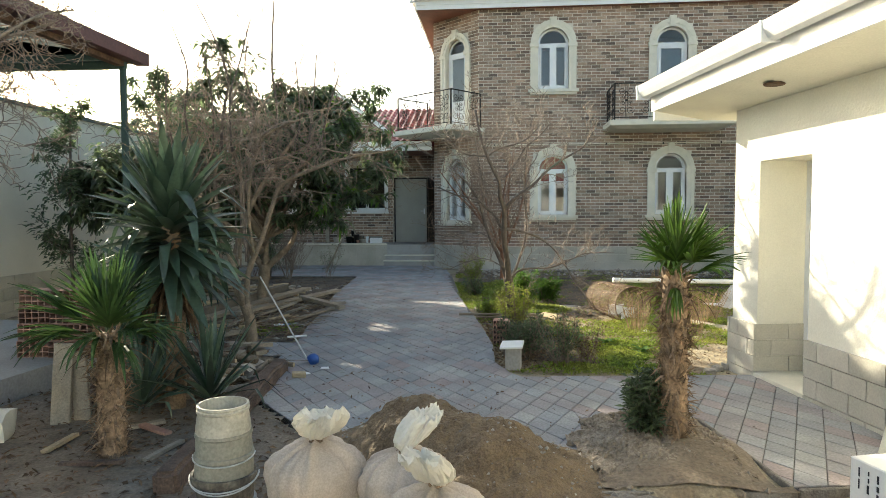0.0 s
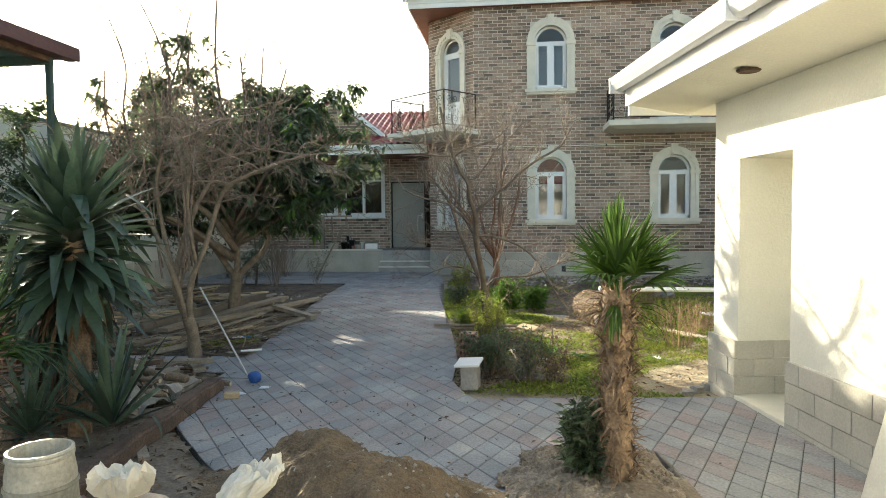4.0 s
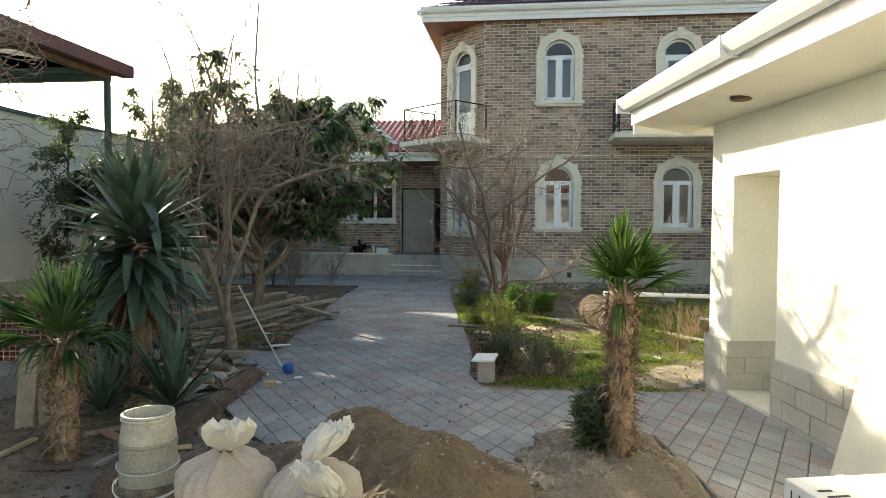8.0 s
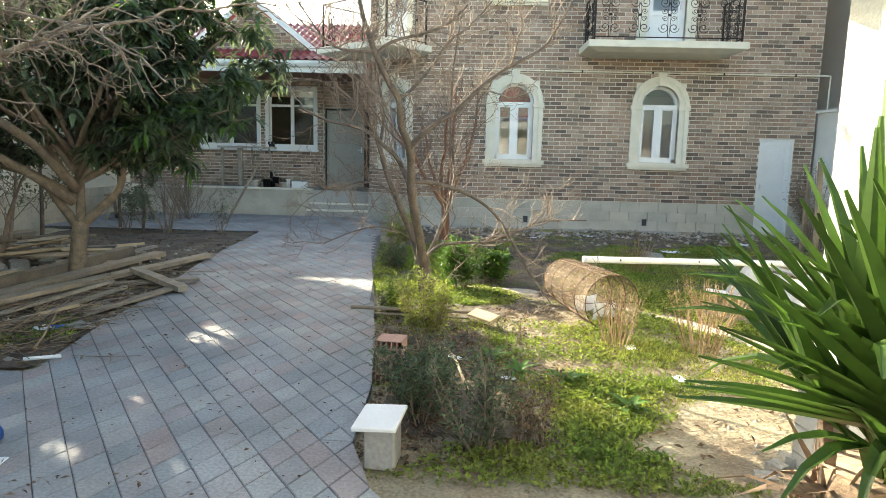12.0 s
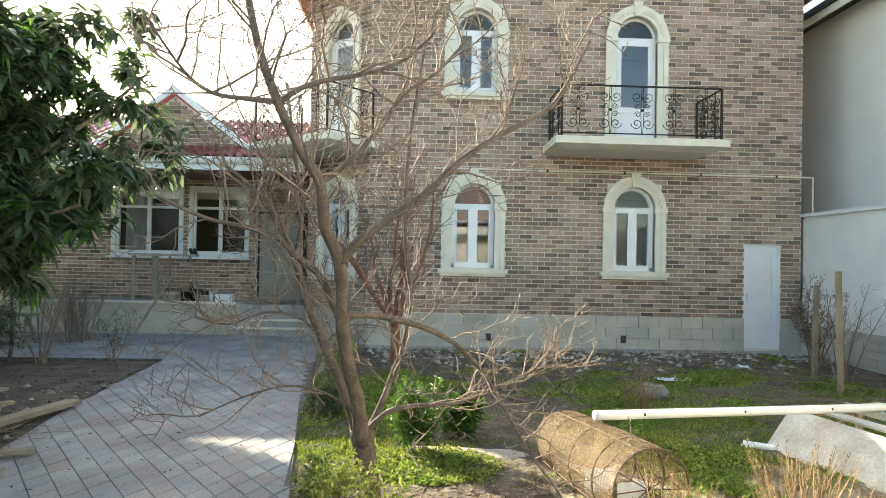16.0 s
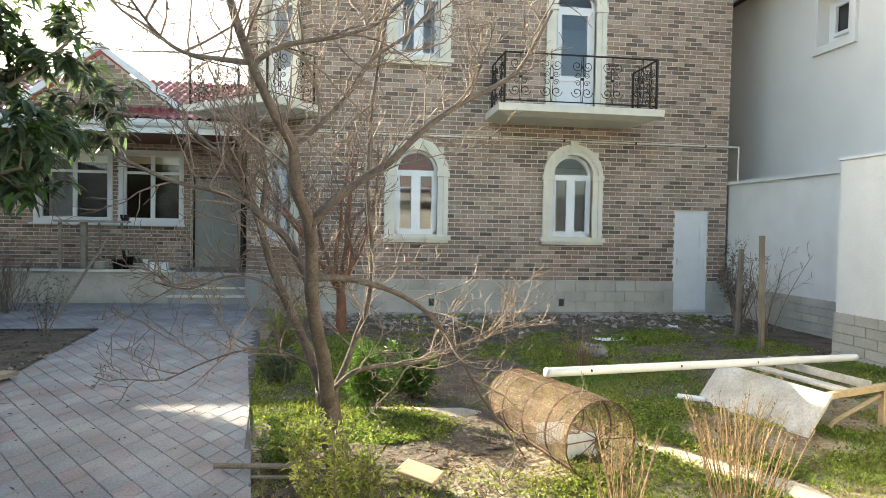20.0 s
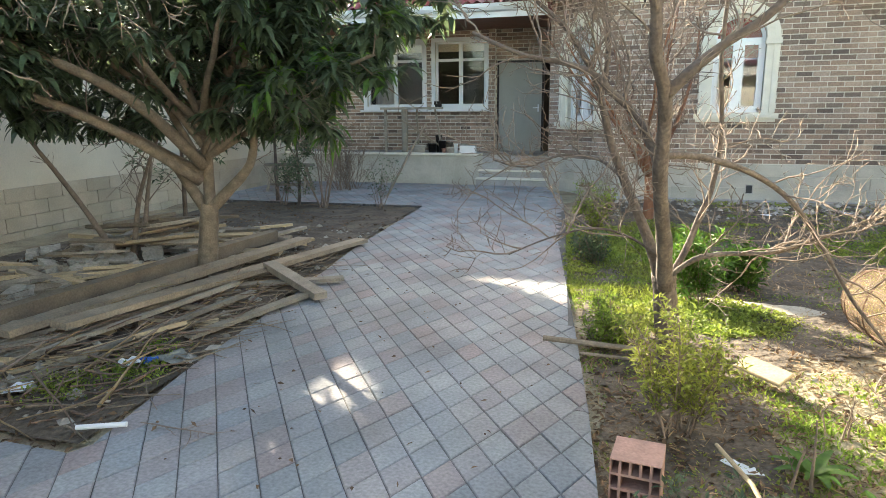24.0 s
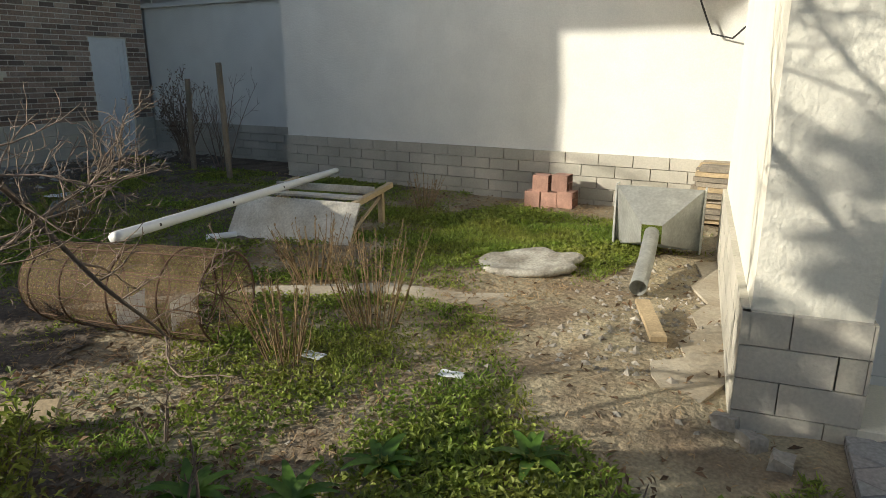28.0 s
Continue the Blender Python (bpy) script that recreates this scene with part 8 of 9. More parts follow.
for k in range(22):
    x, y = rd.uniform(-1.85, -0.98), rd.uniform(5.75, 7.5)
    a, ln, rr = rd.uniform(-0.3, 3.0), rd.uniform(0.25, 0.6), rd.uniform(0.018, 0.045)
    z = 0.03 + 0.17 * rd.random()
    p = V((x, y, z))
    q = p + V((ln * math.cos(a), ln * math.sin(a), rd.uniform(-0.03, 0.05)))
    lg = thing("cut_log", (0, 0, 0), "short cut branch log thrown on the debris heap", "log", "cut logs")
    part("bark", tubem([p, p.lerp(q, 0.5) + V((0, 0, rd.uniform(-0.015, 0.02))), q], [rr, rr * 0.94, rr * 0.88], 9), M_BARK_GREY, lg, smooth=True)
    part("cut_end", tubem([q, q + (q - p).normalized() * 0.004], rr * 0.82, 9), M_NEWWOOD, lg, "pale sawn end")
# thin sticks strewn over the bed
w = Wood()
for k in range(900):
    x, y = (rd.uniform(-4.9, -1.3), rd.uniform(8.6, 12.5)) if k < 700 else (rd.uniform(-2.4, -1.05), rd.uniform(5.8, 7.6))
    if any(inside((x, y), r) for r in PAVED):
        continue
    a, ln = rd.gauss(1.1, 0.8), rd.uniform(0.1, 0.55)
    z = gz(x, y) + rd.uniform(0.02, 0.09)
    w.add(branch_path(rd, (x, y, z), (math.cos(a), math.sin(a), rd.uniform(-0.05, 0.12)), ln, 0.10, 0.0, 3), rd.uniform(0.003, 0.009), 0.002, 4)
st2 = thing("stick_litter", (0, 0, 0), "thin dry sticks strewn over the bed", "sticks", kind="stuff")
w.make("stick_mass", M_BARK_GREY, st2)
# ---- timber heap in the west bed ----
for (x0, y0, x1, y1, z0, z1, w, t) in ((-2.36, 9.55, -1.86, 13.40, 0.16, 0.03, 0.16, 0.045), (-2.75, 9.45, -2.32, 12.85, 0.10, 0.12, 0.18, 0.05), (-3.15, 9.6, -2.75, 12.9, 0.05, 0.10, 0.13, 0.12),
                                       (-1.66, 9.95, -1.36, 11.1, 0.02, 0.03, 0.09, 0.03), (-2.05, 11.65, -1.20, 11.05, 0.11, 0.03, 0.12, 0.06), (-1.95, 11.3, -1.30, 11.7, 0.03, 0.03, 0.10, 0.03),
                                       (-3.30, 12.7, -2.92, 13.95, 0.02, 0.05, 0.10, 0.03), (-3.8, 12.2, -2.6, 12.95, 0.05, 0.05, 0.09, 0.03), (-2.45, 8.8, -1.95, 11.0, 0.03, 0.12, 0.045, 0.03),
                                       (-2.15, 8.75, -1.75, 10.9, 0.02, 0.08, 0.045, 0.03), (-2.55, 8.7, -2.1, 11.3, 0.04, 0.10, 0.04, 0.03), (-3.05, 8.8, -2.3, 10.6, 0.02, 0.08, 0.05, 0.03), (-3.6, 9.3, -2.9, 11.6, 0.02, 0.05, 0.10, 0.03)):
    plank(x0, y0, z0, x1, y1, z1, w, t, "long weathered plank lying on the timber heap", M_WOOD if w > 0.12 else M_LOG, "heap planks")
for k in range(130):
    x, y = (rd.uniform(-4.9, -2.9), rd.uniform(10.6, 13.4)) if k < 90 else (rd.uniform(-4.4, -2.2), rd.uniform(8.9, 11.2))
    a, ln = rd.uniform(-0.4, 1.2), rd.uniform(0.25, 0.9)
    z = 0.02 + 0.40 * rd.random() * math.exp(-((x + 4.1) ** 2 + (y - 12.2) ** 2) / 0.8)
    plank(x, y, z, x + ln * math.cos(a), y + ln * math.sin(a), z + rd.uniform(-0.04, 0.06), rd.uniform(0.04, 0.11), rd.uniform(0.015, 0.05), "short broken timber piece in the heap", (M_LOG, M_NEWWOOD, M_WOOD)[k % 3], "short timber pieces", "broken_timber", rd.uniform(-25, 25))
for k in range(26):
    x, y = rd.gauss(-4.2, 0.5), rd.gauss(12.0, 0.7)
    s = thing("rubble_stone", pose(x, y, 0.02 + 0.25 * rd.random() * math.exp(-((x + 4.1) ** 2 + (y - 12.2) ** 2) / 0.8), rd.uniform(-25, 25), rd.uniform(-25, 25), rd.uniform(0, 180)), "broken grey stone on the timber heap", "stone", "heap stones")
    w = rd.uniform(0.07, 0.15)
    bm = boxm(-w, w, -w * 0.7, w * 0.7, -0.04, 0.05)
    bmesh.ops.subdivide_edges(bm, edges=bm.edges[:], cuts=2, use_grid_fill=True)
    crumple(bm, 0.03, 9, k)
    part("stone", bm, M_STONE, s)
for k in range(12):
    x, y = rd.uniform(-3.2, -1.7), rd.uniform(8.75, 10.4)
    a = rd.uniform(0.9, 1.9)
    pts = branch_path(rd, (x, y, 0.02), (math.cos(a), math.sin(a), 0.05), rd.uniform(0.6, 1.5), 0.12, 0.0, 6)
    s = thing("dead_branch", (0, 0, 0), "dry fallen branch lying on the heap", "branch", "fallen branches")
    part("wood", tubem([V((p.x, p.y, max(p.z, 0.015))) for p in pts], [0.014 - 0.0015 * q for q in range(7)], 6), M_TWIG, s)
for k, (x, y, mm, sz) in enumerate(((-1.62, 9.5, M_BLUE, 0.05), (-1.70, 9.44, M_PAPER, 0.06), (-3.3, 9.9, M_PAPER, 0.09), (-2.9, 11.2, M_PAPER, 0.07), (-4.6, 12.6, M_TARP, 0.2))):
    s = thing("plastic_scrap", pose(x, y, 0.02, 0, 0, 50 * k), "crumpled plastic scrap lying on the bed", "litter", "plastic scraps")
    bm = bmesh.new()
    bmesh.ops.create_grid(bm, x_segments=8, y_segments=8, size=sz)
    for q in bm.verts:
        q.co.z = 0.05 * abs(noise.noise(q.co * 14 + V((k, 0, 0)))) + 0.01
    bmesh.ops.solidify(bm, geom=bm.faces[:], thickness=0.003)
    part("sheet", bm, mm, s)
tw2 = thing("fallen_twig", (-0.88, 8.80, 0.012), "small bare twig lying on the paving", "twig")
w = Wood()
rd2 = random.Random(6)
pts = branch_path(rd2, (-0.2, 0.02, 0), (1, -0.1, 0.1), 0.5, 0.15, 0.0, 6)
w.add(pts, 0.008, 0.003, 4)
sprout(rd2, w, pts, 0.007, 5, 0.25, 0, 0.6, 0.0, 0.2, 0.2)
w.v = [(a, b, max(abs(c) * 0.5, 0.004)) for a, b, c in w.v]
w.make("wood", M_TWIG, tw2)
ps = thing("pipe_offcut", pose(-1.20, 8.72, 0.03, 0, 0, 25), "short white plastic pipe offcut at the bed's edge", "pipe")
part("pipe", tubem([V((-0.14, 0, 0)), V((0.10, 0, 0))], 0.014, 8), M_PVC, ps)

# ---- lawn ----
hollow_brick("hollow_block", pose(1.345, 8.76, gz(1.34, 8.76) + 0.01, 0, 0, -6), 0.19, 0.31, 0.19, 5, 5, M_CLAY, "red hollow clay block standing on the earth by the path", "", True)
so = thing("brick_stool", pose(1.46, 7.42, -0.03, 0, 0, -6), "small seat of a pale block with a white board on top", "stool")
part("block", boxm(-0.08, 0.08, -0.09, 0.09, 0, 0.24, bevel=0.008), M_CONCRETE, so)
part("board", boxm(-0.115, 0.115, -0.15, 0.15, 0.24, 0.262, pose(0, 0, 0, 2, -3, 0), bevel=0.004), M_CARDBOX, so)
stk = thing("wooden_spade", (0, 0, 0), "old wooden-handled spade lying in the weeds", "spade")
part("handle", tubem([V((0.72, 10.585, 0.035)), V((1.2, 10.50, 0.05)), V((1.95, 10.38, 0.07))], [0.020, 0.019, 0.018], 8), M_WOOD, stk)
bm = boxm(0.0, 0.30, -0.07, 0.07, -0.012, 0.012, Matrix.Translation((1.93, 10.385, 0.075)) @ Euler((0.3, 0.06, -0.75)).to_matrix().to_4x4(), bevel=0.006)
part("blade", bm, M_NEWWOOD, stk)
stk2 = thing("stick", (0, 0, 0), "thin pale stick lying beside the spade", "stick")
part("wood", tubem([V((0.98, 10.38, 0.03)), V((1.45, 10.33, 0.035)), V((1.9, 10.30, 0.03))], 0.011, 6), M_WOOD, stk2)
stk3 = thing("stick", (0, 0, 0), "bent dry stick lying on the lawn edge", "stick")
part("wood", tubem([V((1.70, 9.35, 0.03)), V((1.80, 9.0, 0.05)), V((1.86, 8.65, 0.03)), V((1.90, 8.4, 0.02))], 0.010, 6), M_NEWWOOD, stk3)

# fish-trap-like wire cage
c0, c1 = V((2.95, 11.66, 0.20)), V((3.25, 10.32, 0.22))
ax = (c1 - c0)
CL = ax.length
cm = Matrix.Translation(c0) @ ax.to_track_quat("X", "Z").to_matrix().to_4x4()
cg = thing("wire_cage", cm, "long brown rusty wire-mesh cage lying on the lawn", "cage")
prof = [(0.0, 0.15), (0.05, 0.215), (0.15, 0.245), (0.4, 0.255), (0.75, 0.265), (1.1, 0.27), (CL, 0.27)]
for x, r in prof[1:]:
    part("hoop", tubem([V((x, r * math.cos(a), r * math.sin(a))) for a in (6.2832 * k / 24 for k in range(25))], 0.006, 5), M_RUST, cg)
for k in range(10):
    a = 6.2832 * k / 10
    part("rod", tubem([V((x, r * math.cos(a), r * math.sin(a))) for x, r in prof], 0.0035, 5), M_RUST, cg)
bm = bmesh.new()
rings = [[bm.verts.new((x, r * math.cos(6.2832 * k / 28), r * math.sin(6.2832 * k / 28))) for k in range(28)] for x, r in prof]
for a, b in zip(rings, rings[1:]):
    for k in range(28):
        bm.faces.new((a[k], a[(k + 1) % 28], b[(k + 1) % 28], b[k]))
bm.faces.new(rings[0])
part("mesh_skin", bm, M_NET, cg, "fine rusty wire mesh")
w = Wood()
for k in range(44):
    a = 6.2832 * k / 44
    w.add([V((x, r * math.cos(a), r * math.sin(a))) for x, r in prof], 0.0012, 0.0012, 3)
for k in range(38):
    x = 0.05 + (CL - 0.06) * k / 37
    r = 0.0
    for (xa, ra), (xb, rb) in zip(prof, prof[1:]):
        if xa <= x <= xb:
            r = ra + (rb - ra) * (x - xa) / (xb - xa)
    w.add([V((x, r * math.cos(a), r * math.sin(a))) for a in (6.2832 * q / 26 for q in range(27))], 0.0012, 0.0012, 3)
tagged(w.make("wire_netting", M_RUST, cg), kind="stuff")
for k in range(6):
    a = 3.1416 * k / 6
    part("end_rod", tubem([V((CL, 0.27 * math.cos(a), 0.27 * math.sin(a))), V((CL - 0.04, 0, 0)), V((CL, -0.27 * math.cos(a), -0.27 * math.sin(a)))], 0.004, 5), M_RUST, cg)
for k, (x, y) in enumerate(((0.62, 0.05), (0.95, 0.12))):
    s = thing("paper_scrap", cm @ pose(x, y, 0, 0, 90, 0) @ Matrix.Translation((0.20, 0, 0)), "torn white paper lying inside the cage", "paper")
    bm = bmesh.new()
    bmesh.ops.create_grid(bm, x_segments=6, y_segments=6, size=0.12)
    crumple(bm, 0.02, 12, k)
    bmesh.ops.solidify(bm, geom=bm.faces[:], thickness=0.002)
    part("sheet", bm, M_PAPER, s)
pi = thing("white_pipe", (0, 0, 0), "long white plastic pipe resting on the cage and the tipped table", "pipe")
bm = bmesh.new()
tube(bm, [V((3.10, 11.09, 0.510)), V((3.14, 11.104, 0.508)), V((6.86, 12.437, 0.330)), V((6.92, 12.459, 0.327))], [0.039, 0.037, 0.037, 0.037], 14)
part("pipe", bm, M_PVC, pi, smooth=True)
for k in range(3):
    p = V((3.5 + 0.95 * k, 11.233 + 0.341 * k, 0.491 - 0.0455 * k))
    # near-black disc laid on the pipe for the shade in each hole
    part("hole", lathe([(0.011, -0.001), (0.011, 0.002), (0.0, 0.002)], 8), M_BLACK_AND_SHADE, pi).matrix_basis = Matrix.Translation(p + V((0.01, -0.0355, 0.005))) @ Matrix.Rotation(radians(90), 4, "X")
# tipped table: its top stands on edge
tb = thing("tipped_table", pose(5.06, 12.34, -0.08, 0, 0, -80), "old white table tipped on its side, timber frame showing", "table")
part("tabletop", boxm(0, 1.32, -0.012, 0.012, 0.0, 0.47, Matrix.Rotation(radians(-37), 4, "X"), bevel=0.003), M_OLDWHITE, tb, "white scuffed tabletop resting on its edge")
for x in (0.04, 1.19):
    part("rail", boxm(x - 0.03, x + 0.03, 0.30, 1.26, -0.025, 0.03, Matrix.Translation((0, 0, 0.30)) @ Matrix.Rotation(radians(4), 4, "X"), bevel=0.004), M_NEWWOOD, tb)
    part("leg", boxm(x - 0.027, x + 0.027, 0.98, 1.035, 0.0, 0.345, bevel=0.004), M_NEWWOOD, tb)
    part("brace", tubem([V((x, 0.40, 0.06)), V((x, 0.44, 0.10)), V((x, 0.97, 0.30))], 0.016, 4), M_NEWWOOD, tb)
part("apron", boxm(0.04, 1.19, 0.84, 0.865, 0.355, 0.43, bevel=0.003), M_OLDWHITE, tb)
part("apron", boxm(0.04, 1.19, 0.46, 0.60, 0.36, 0.385, bevel=0.003), M_OLDWHITE, tb)
# sheet lid, hood with pipe, bricks, wood stack by the boundary
M_CEMENT = mat("cement_stained", (0.50, 0.48, 0.42), 0.9, var=0.4, scale=5, fine=50, bump=0.6, color2=(0.22, 0.20, 0.16))
sh = thing("sheet_lid", pose(5.50, 9.36, gz(5.5, 9.36) + 0.02, 4, -3, -65), "crumpled grey cement-stained sheet lying on the lawn", "sheet")
bm = lathe([(0.0, -0.02), (0.36, -0.01), (0.40, 0.02), (0.41, 0.04), (0.38, 0.06), (0.31, 0.045), (0.20, 0.035), (0.0, 0.03)], 36, 0.2, 4)
for q in bm.verts:
    q.co.y *= 0.72
crumple(bm, 0.015, 9, 2)
part("sheet", bm, M_CEMENT, sh, smooth=True)
ho = thing("metal_hood", pose(6.20, 8.56, gz(6.2, 8.5) + 0.0, 0, 0, 6), "galvanised sheet-metal hood with a flue pipe, lying tipped", "hood")
bm = bmesh.new()
big = [(0.42, -0.36, 0.0), (0.42, 0.36, 0.0), (0.30, 0.36, 0.56), (0.30, -0.36, 0.56)]
sml = [(-0.10, -0.08, 0.16), (-0.10, 0.08, 0.16), (-0.13, 0.08, 0.32), (-0.13, -0.08, 0.32)]
a = [bm.verts.new(p) for p in big]
b = [bm.verts.new(p) for p in sml]
for k in range(4):
    bm.faces.new((a[k], a[(k + 1) % 4], b[(k + 1) % 4], b[k]))
bmesh.ops.solidify(bm, geom=bm.faces[:], thickness=0.006)
part("funnel", bm, M_GALV, ho)
part("rim", boxm(0.30, 0.46, -0.375, -0.36, 0.0, 0.56), M_GALV, ho)
part("rim", boxm(0.30, 0.46, 0.36, 0.375, 0.0, 0.56), M_GALV, ho)
bm = bmesh.new()
tube(bm, [V((-0.08, 0, 0.24)), V((-0.5, -0.02, 0.15)), V((-1.02, -0.03, 0.062))], 0.060, 18, cap=False)
bmesh.ops.solidify(bm, geom=bm.faces[:], thickness=0.005)
part("flue", bm, M_GALV, ho, "round flue pipe", smooth=True)
rb = hollow_brick("clay_brick", pose(7.92, 10.30, gz(7.9, 10.3), 0, 0, 2), 0.19, 0.19, 0.185, 2, 2, M_CLAY, "red hollow clay brick stacked by the wall", "bricks by the wall")
for k, (y, z) in enumerate(((10.10, 0), (9.90, 0), (10.22, 0.192), (9.98, 0.192))):
    copy_thing(rb, pose(7.92 + 0.01 * k, y, gz(7.9, y) + z, 0, 0, 2 + random.Random(k).uniform(-5, 5)))
for j in range(11):
    for k in range(4):
        r3 = random.Random(j * 9 + k)
        x, y = 7.72 + 0.15 * k + r3.uniform(-0.03, 0.03), 8.22 + r3.uniform(-0.05, 0.05)
        plank(x, y - 0.30, 0.0 + 0.052 * j, x + r3.uniform(-0.05, 0.05), y + 0.28, 0.0 + 0.052 * j, 0.13, 0.045, "rough board end in a stack by the wall", M_NEWWOOD if (j + k) % 3 == 0 else M_LOG, "stacked boards", "stacked_board")
yb = plank(4.36, 8.10, 0.0, 4.92, 8.33, 0.01, 0.09, 0.03, "yellowish board lying on the bare ground", M_NEWWOOD)
tagged(part("screed_patch", prism([(3.75, 7.80), (4.4, 7.62), (6.4, 8.0), (6.3, 8.22), (5.9, 8.10), (5.62, 8.14), (5.3, 7.97), (5.02, 8.03), (4.78, 7.95), (4.5, 8.02), (4.31, 7.94), (4.16, 8.10), (4.0, 8.06), (3.86, 7.98)], -0.1, -0.040), M_SCREED), "broken pale concrete strip beside the annex", "pavement", kind="structure")
# trodden cement strip across the lawn
strip = [(1.7, 12.1), (2.6, 12.0), (3.3, 11.5), (4.0, 10.85), (4.5, 10.1), (4.60, 9.5), (4.72, 9.0), (4.80, 8.6)]
sv, sf = [], []
for i, (x, y) in enumerate(strip):
    nxt, prv = strip[min(i + 1, len(strip) - 1)], strip[max(i - 1, 0)]
    d = V((nxt[0] - prv[0], nxt[1] - prv[1], 0)).normalized()
    s = V((-d.y, d.x, 0))
    wd = 0.15 + 0.05 * math.sin(i * 2.1) + 0.10 * (i > 4)
    for q in (-1, -0.4, 0.4, 1):
        p = V((x, y, 0)) + s * wd * q * (1 + 0.25 * noise.noise(V((x * 3, q, 1))))
        sv.append((p.x, p.y, gz(p.x, p.y) + ((0.022 if i < 5 else 0.012 - 0.03 * (i - 5)) if abs(q) < 1 else -0.02)))
for i in range(len(strip) - 1):
    for q in range(3):
        k = 4 * i + q
        sf.append((k, k + 1, k + 5, k + 4))
me_strip = raw("trodden_strip", sv, sf, M_SCREED, smooth=True)
tagged(me_strip, "narrow pale cement strip across the lawn", "path", kind="structure")
# litter on the lawn and at the house
for k, (x, y, s) in enumerate(((5.55, 15.75, 0.26), (4.95, 12.4, 0.10), (3.3, 9.75, 0.07), (1.78, 9.33, 0.05), (1.84, 9.28, 0.05), (2.89, 8.25, 0.13), (3.48, 8.96, 0.06), (6.4, 16.2, 0.12), (3.2, 17.2, 0.10), (7.2, 17.0, 0.14), (4.3, 17.5, 0.10), (2.2, 8.9, 0.05))):
    p = thing("paper_scrap", pose(x, y, gz(x, y) + 0.012, 0, 0, 47 * k), "torn white paper or plastic lying on the ground", "litter", "litter on the lawn")
    bm = bmesh.new()
    bmesh.ops.create_grid(bm, x_segments=7, y_segments=5, size=s)
    for q in bm.verts:
        q.co.y *= 0.6
        q.co.z = 0.22 * s * abs(noise.noise(q.co * (2.2 / s) + V((k * 3, 0, 0)))) + 0.003
        q.co.x += 0.2 * s * noise.noise(q.co * 9)
    bmesh.ops.solidify(bm, geom=bm.faces[:], thickness=0.002)
    part("sheet", bm, M_PAPER, p)
pb = thing("plastic_bag", (4.72, 14.35, gz(4.7, 14.3)), "clear grey plastic bag lying on the weeds", "bag")
bm = lathe([(0.05, 0.0), (0.17, 0.03), (0.19, 0.10), (0.12, 0.18), (0.03, 0.2)], 18, 0.4, 8)
crumple(bm, 0.03, 9, 1)
part("film", bm, M_TARP, pb)
po = thing("pipe_offcut", pose(4.98, 12.30, gz(5, 12.3) + 0.035, 0, 0, -35), "short white plastic pipe on the lawn", "pipe")
part("pipe", tubem([V((-0.13, 0, 0)), V((0.13, 0, 0))], 0.032, 10), M_PVC, po)
for k, (x, y, h) in enumerate(((7.46, 14.87, 1.68), (7.85, 16.1, 1.45))):
    p = thing("wooden_post", (x, y, -0.08), "weathered wooden post set in the ground", "post", "garden posts")
    part("pole", boxm(-0.034, 0.034, -0.03, 0.03, 0, h, pose(0, 0, 0, 1.0, -3.0 if k == 0 else 0.5, 12), bevel=0.006), M_WOOD, p)
for k, (x, y) in enumerate(((4.15, 7.72), (4.3, 7.70), (4.22, 7.9))):
    s = thing("concrete_chunk", pose(3.42 + 0.12 * k, 7.42 + 0.12 * k, gz(3.4, 7.4), 10, 5, 40 * k), "small broken concrete chunk by the annex corner", "stone", "corner chunks")
    bm = boxm(-0.05, 0.05, -0.04, 0.04, -0.02, 0.04)
    bmesh.ops.subdivide_edges(bm, edges=bm.edges[:], cuts=2, use_grid_fill=True)
    crumple(bm, 0.015, 14, k)
    part("stone", bm, M_STONE, s)
# cables on the boundary
cb = thing("hanging_cable", (0, 0, 0), "black cable hanging in a loop from the boundary wall", "cable")
part("cable", tubem([V((8.22, 8.75, 2.62)), V((8.20, 8.70, 2.2)), V((8.18, 8.55, 1.85)), V((8.18, 8.35, 1.80)), V((8.2, 8.1, 2.05)), V((8.22, 7.95, 2.5))], 0.010, 6), M_CABLE, cb)

# ---- canopy roof at the yard's west side ----
cn = thing("canopy", (0, 0, 0), "open canopy with brown sheet eaves, dark green underside and steel posts", "canopy")
CX, CY0, CY1, CZ, CR = -2.48, 2.6, 7.42, 3.16, math.tan(radians(9))
for y in (2.9, 7.20):
    part("post", boxm(CX - 0.055, CX - 0.005, y - 0.025, y + 0.025, -0.08, CZ - 0.08), M_GREENSHEET, cn)
    part("post", boxm(-5.46, -5.38, y - 0.04, y + 0.04, -0.08, CZ - 0.08), M_RUST, cn)
part("end_beam", boxm(-5.5, CX, 7.17, 7.23, CZ - 0.10, CZ - 0.02), M_GREENSHEET, cn, "dark green end beam")
part("side_beam", boxm(CX - 0.08, CX, CY0 + 0.1, 7.17, CZ - 0.08, CZ), M_RUST, cn)
for k in range(5):
    y = 3.2 + 0.95 * k
    part("rafter", boxm(-5.5, CX - 0.08, y - 0.025, y + 0.025, CZ - 0.06, CZ - 0.0), M_GREENSHEET, cn)
bm = bmesh.new()
rows3 = []
for i in range(34):
    y = CY0 + (CY1 - CY0) * i / 33
    z = CZ + 0.02 + 0.012 * (i % 2)
    rows3.append([bm.verts.new((x, y, z + (CX + 0.10 - x) * CR)) for x in (CX + 0.10, -5.52)])
for a, b in zip(rows3, rows3[1:]):
    bm.faces.new((a[0], a[1], b[1], b[0]))
bmesh.ops.solidify(bm, geom=bm.faces[:], thickness=0.008)
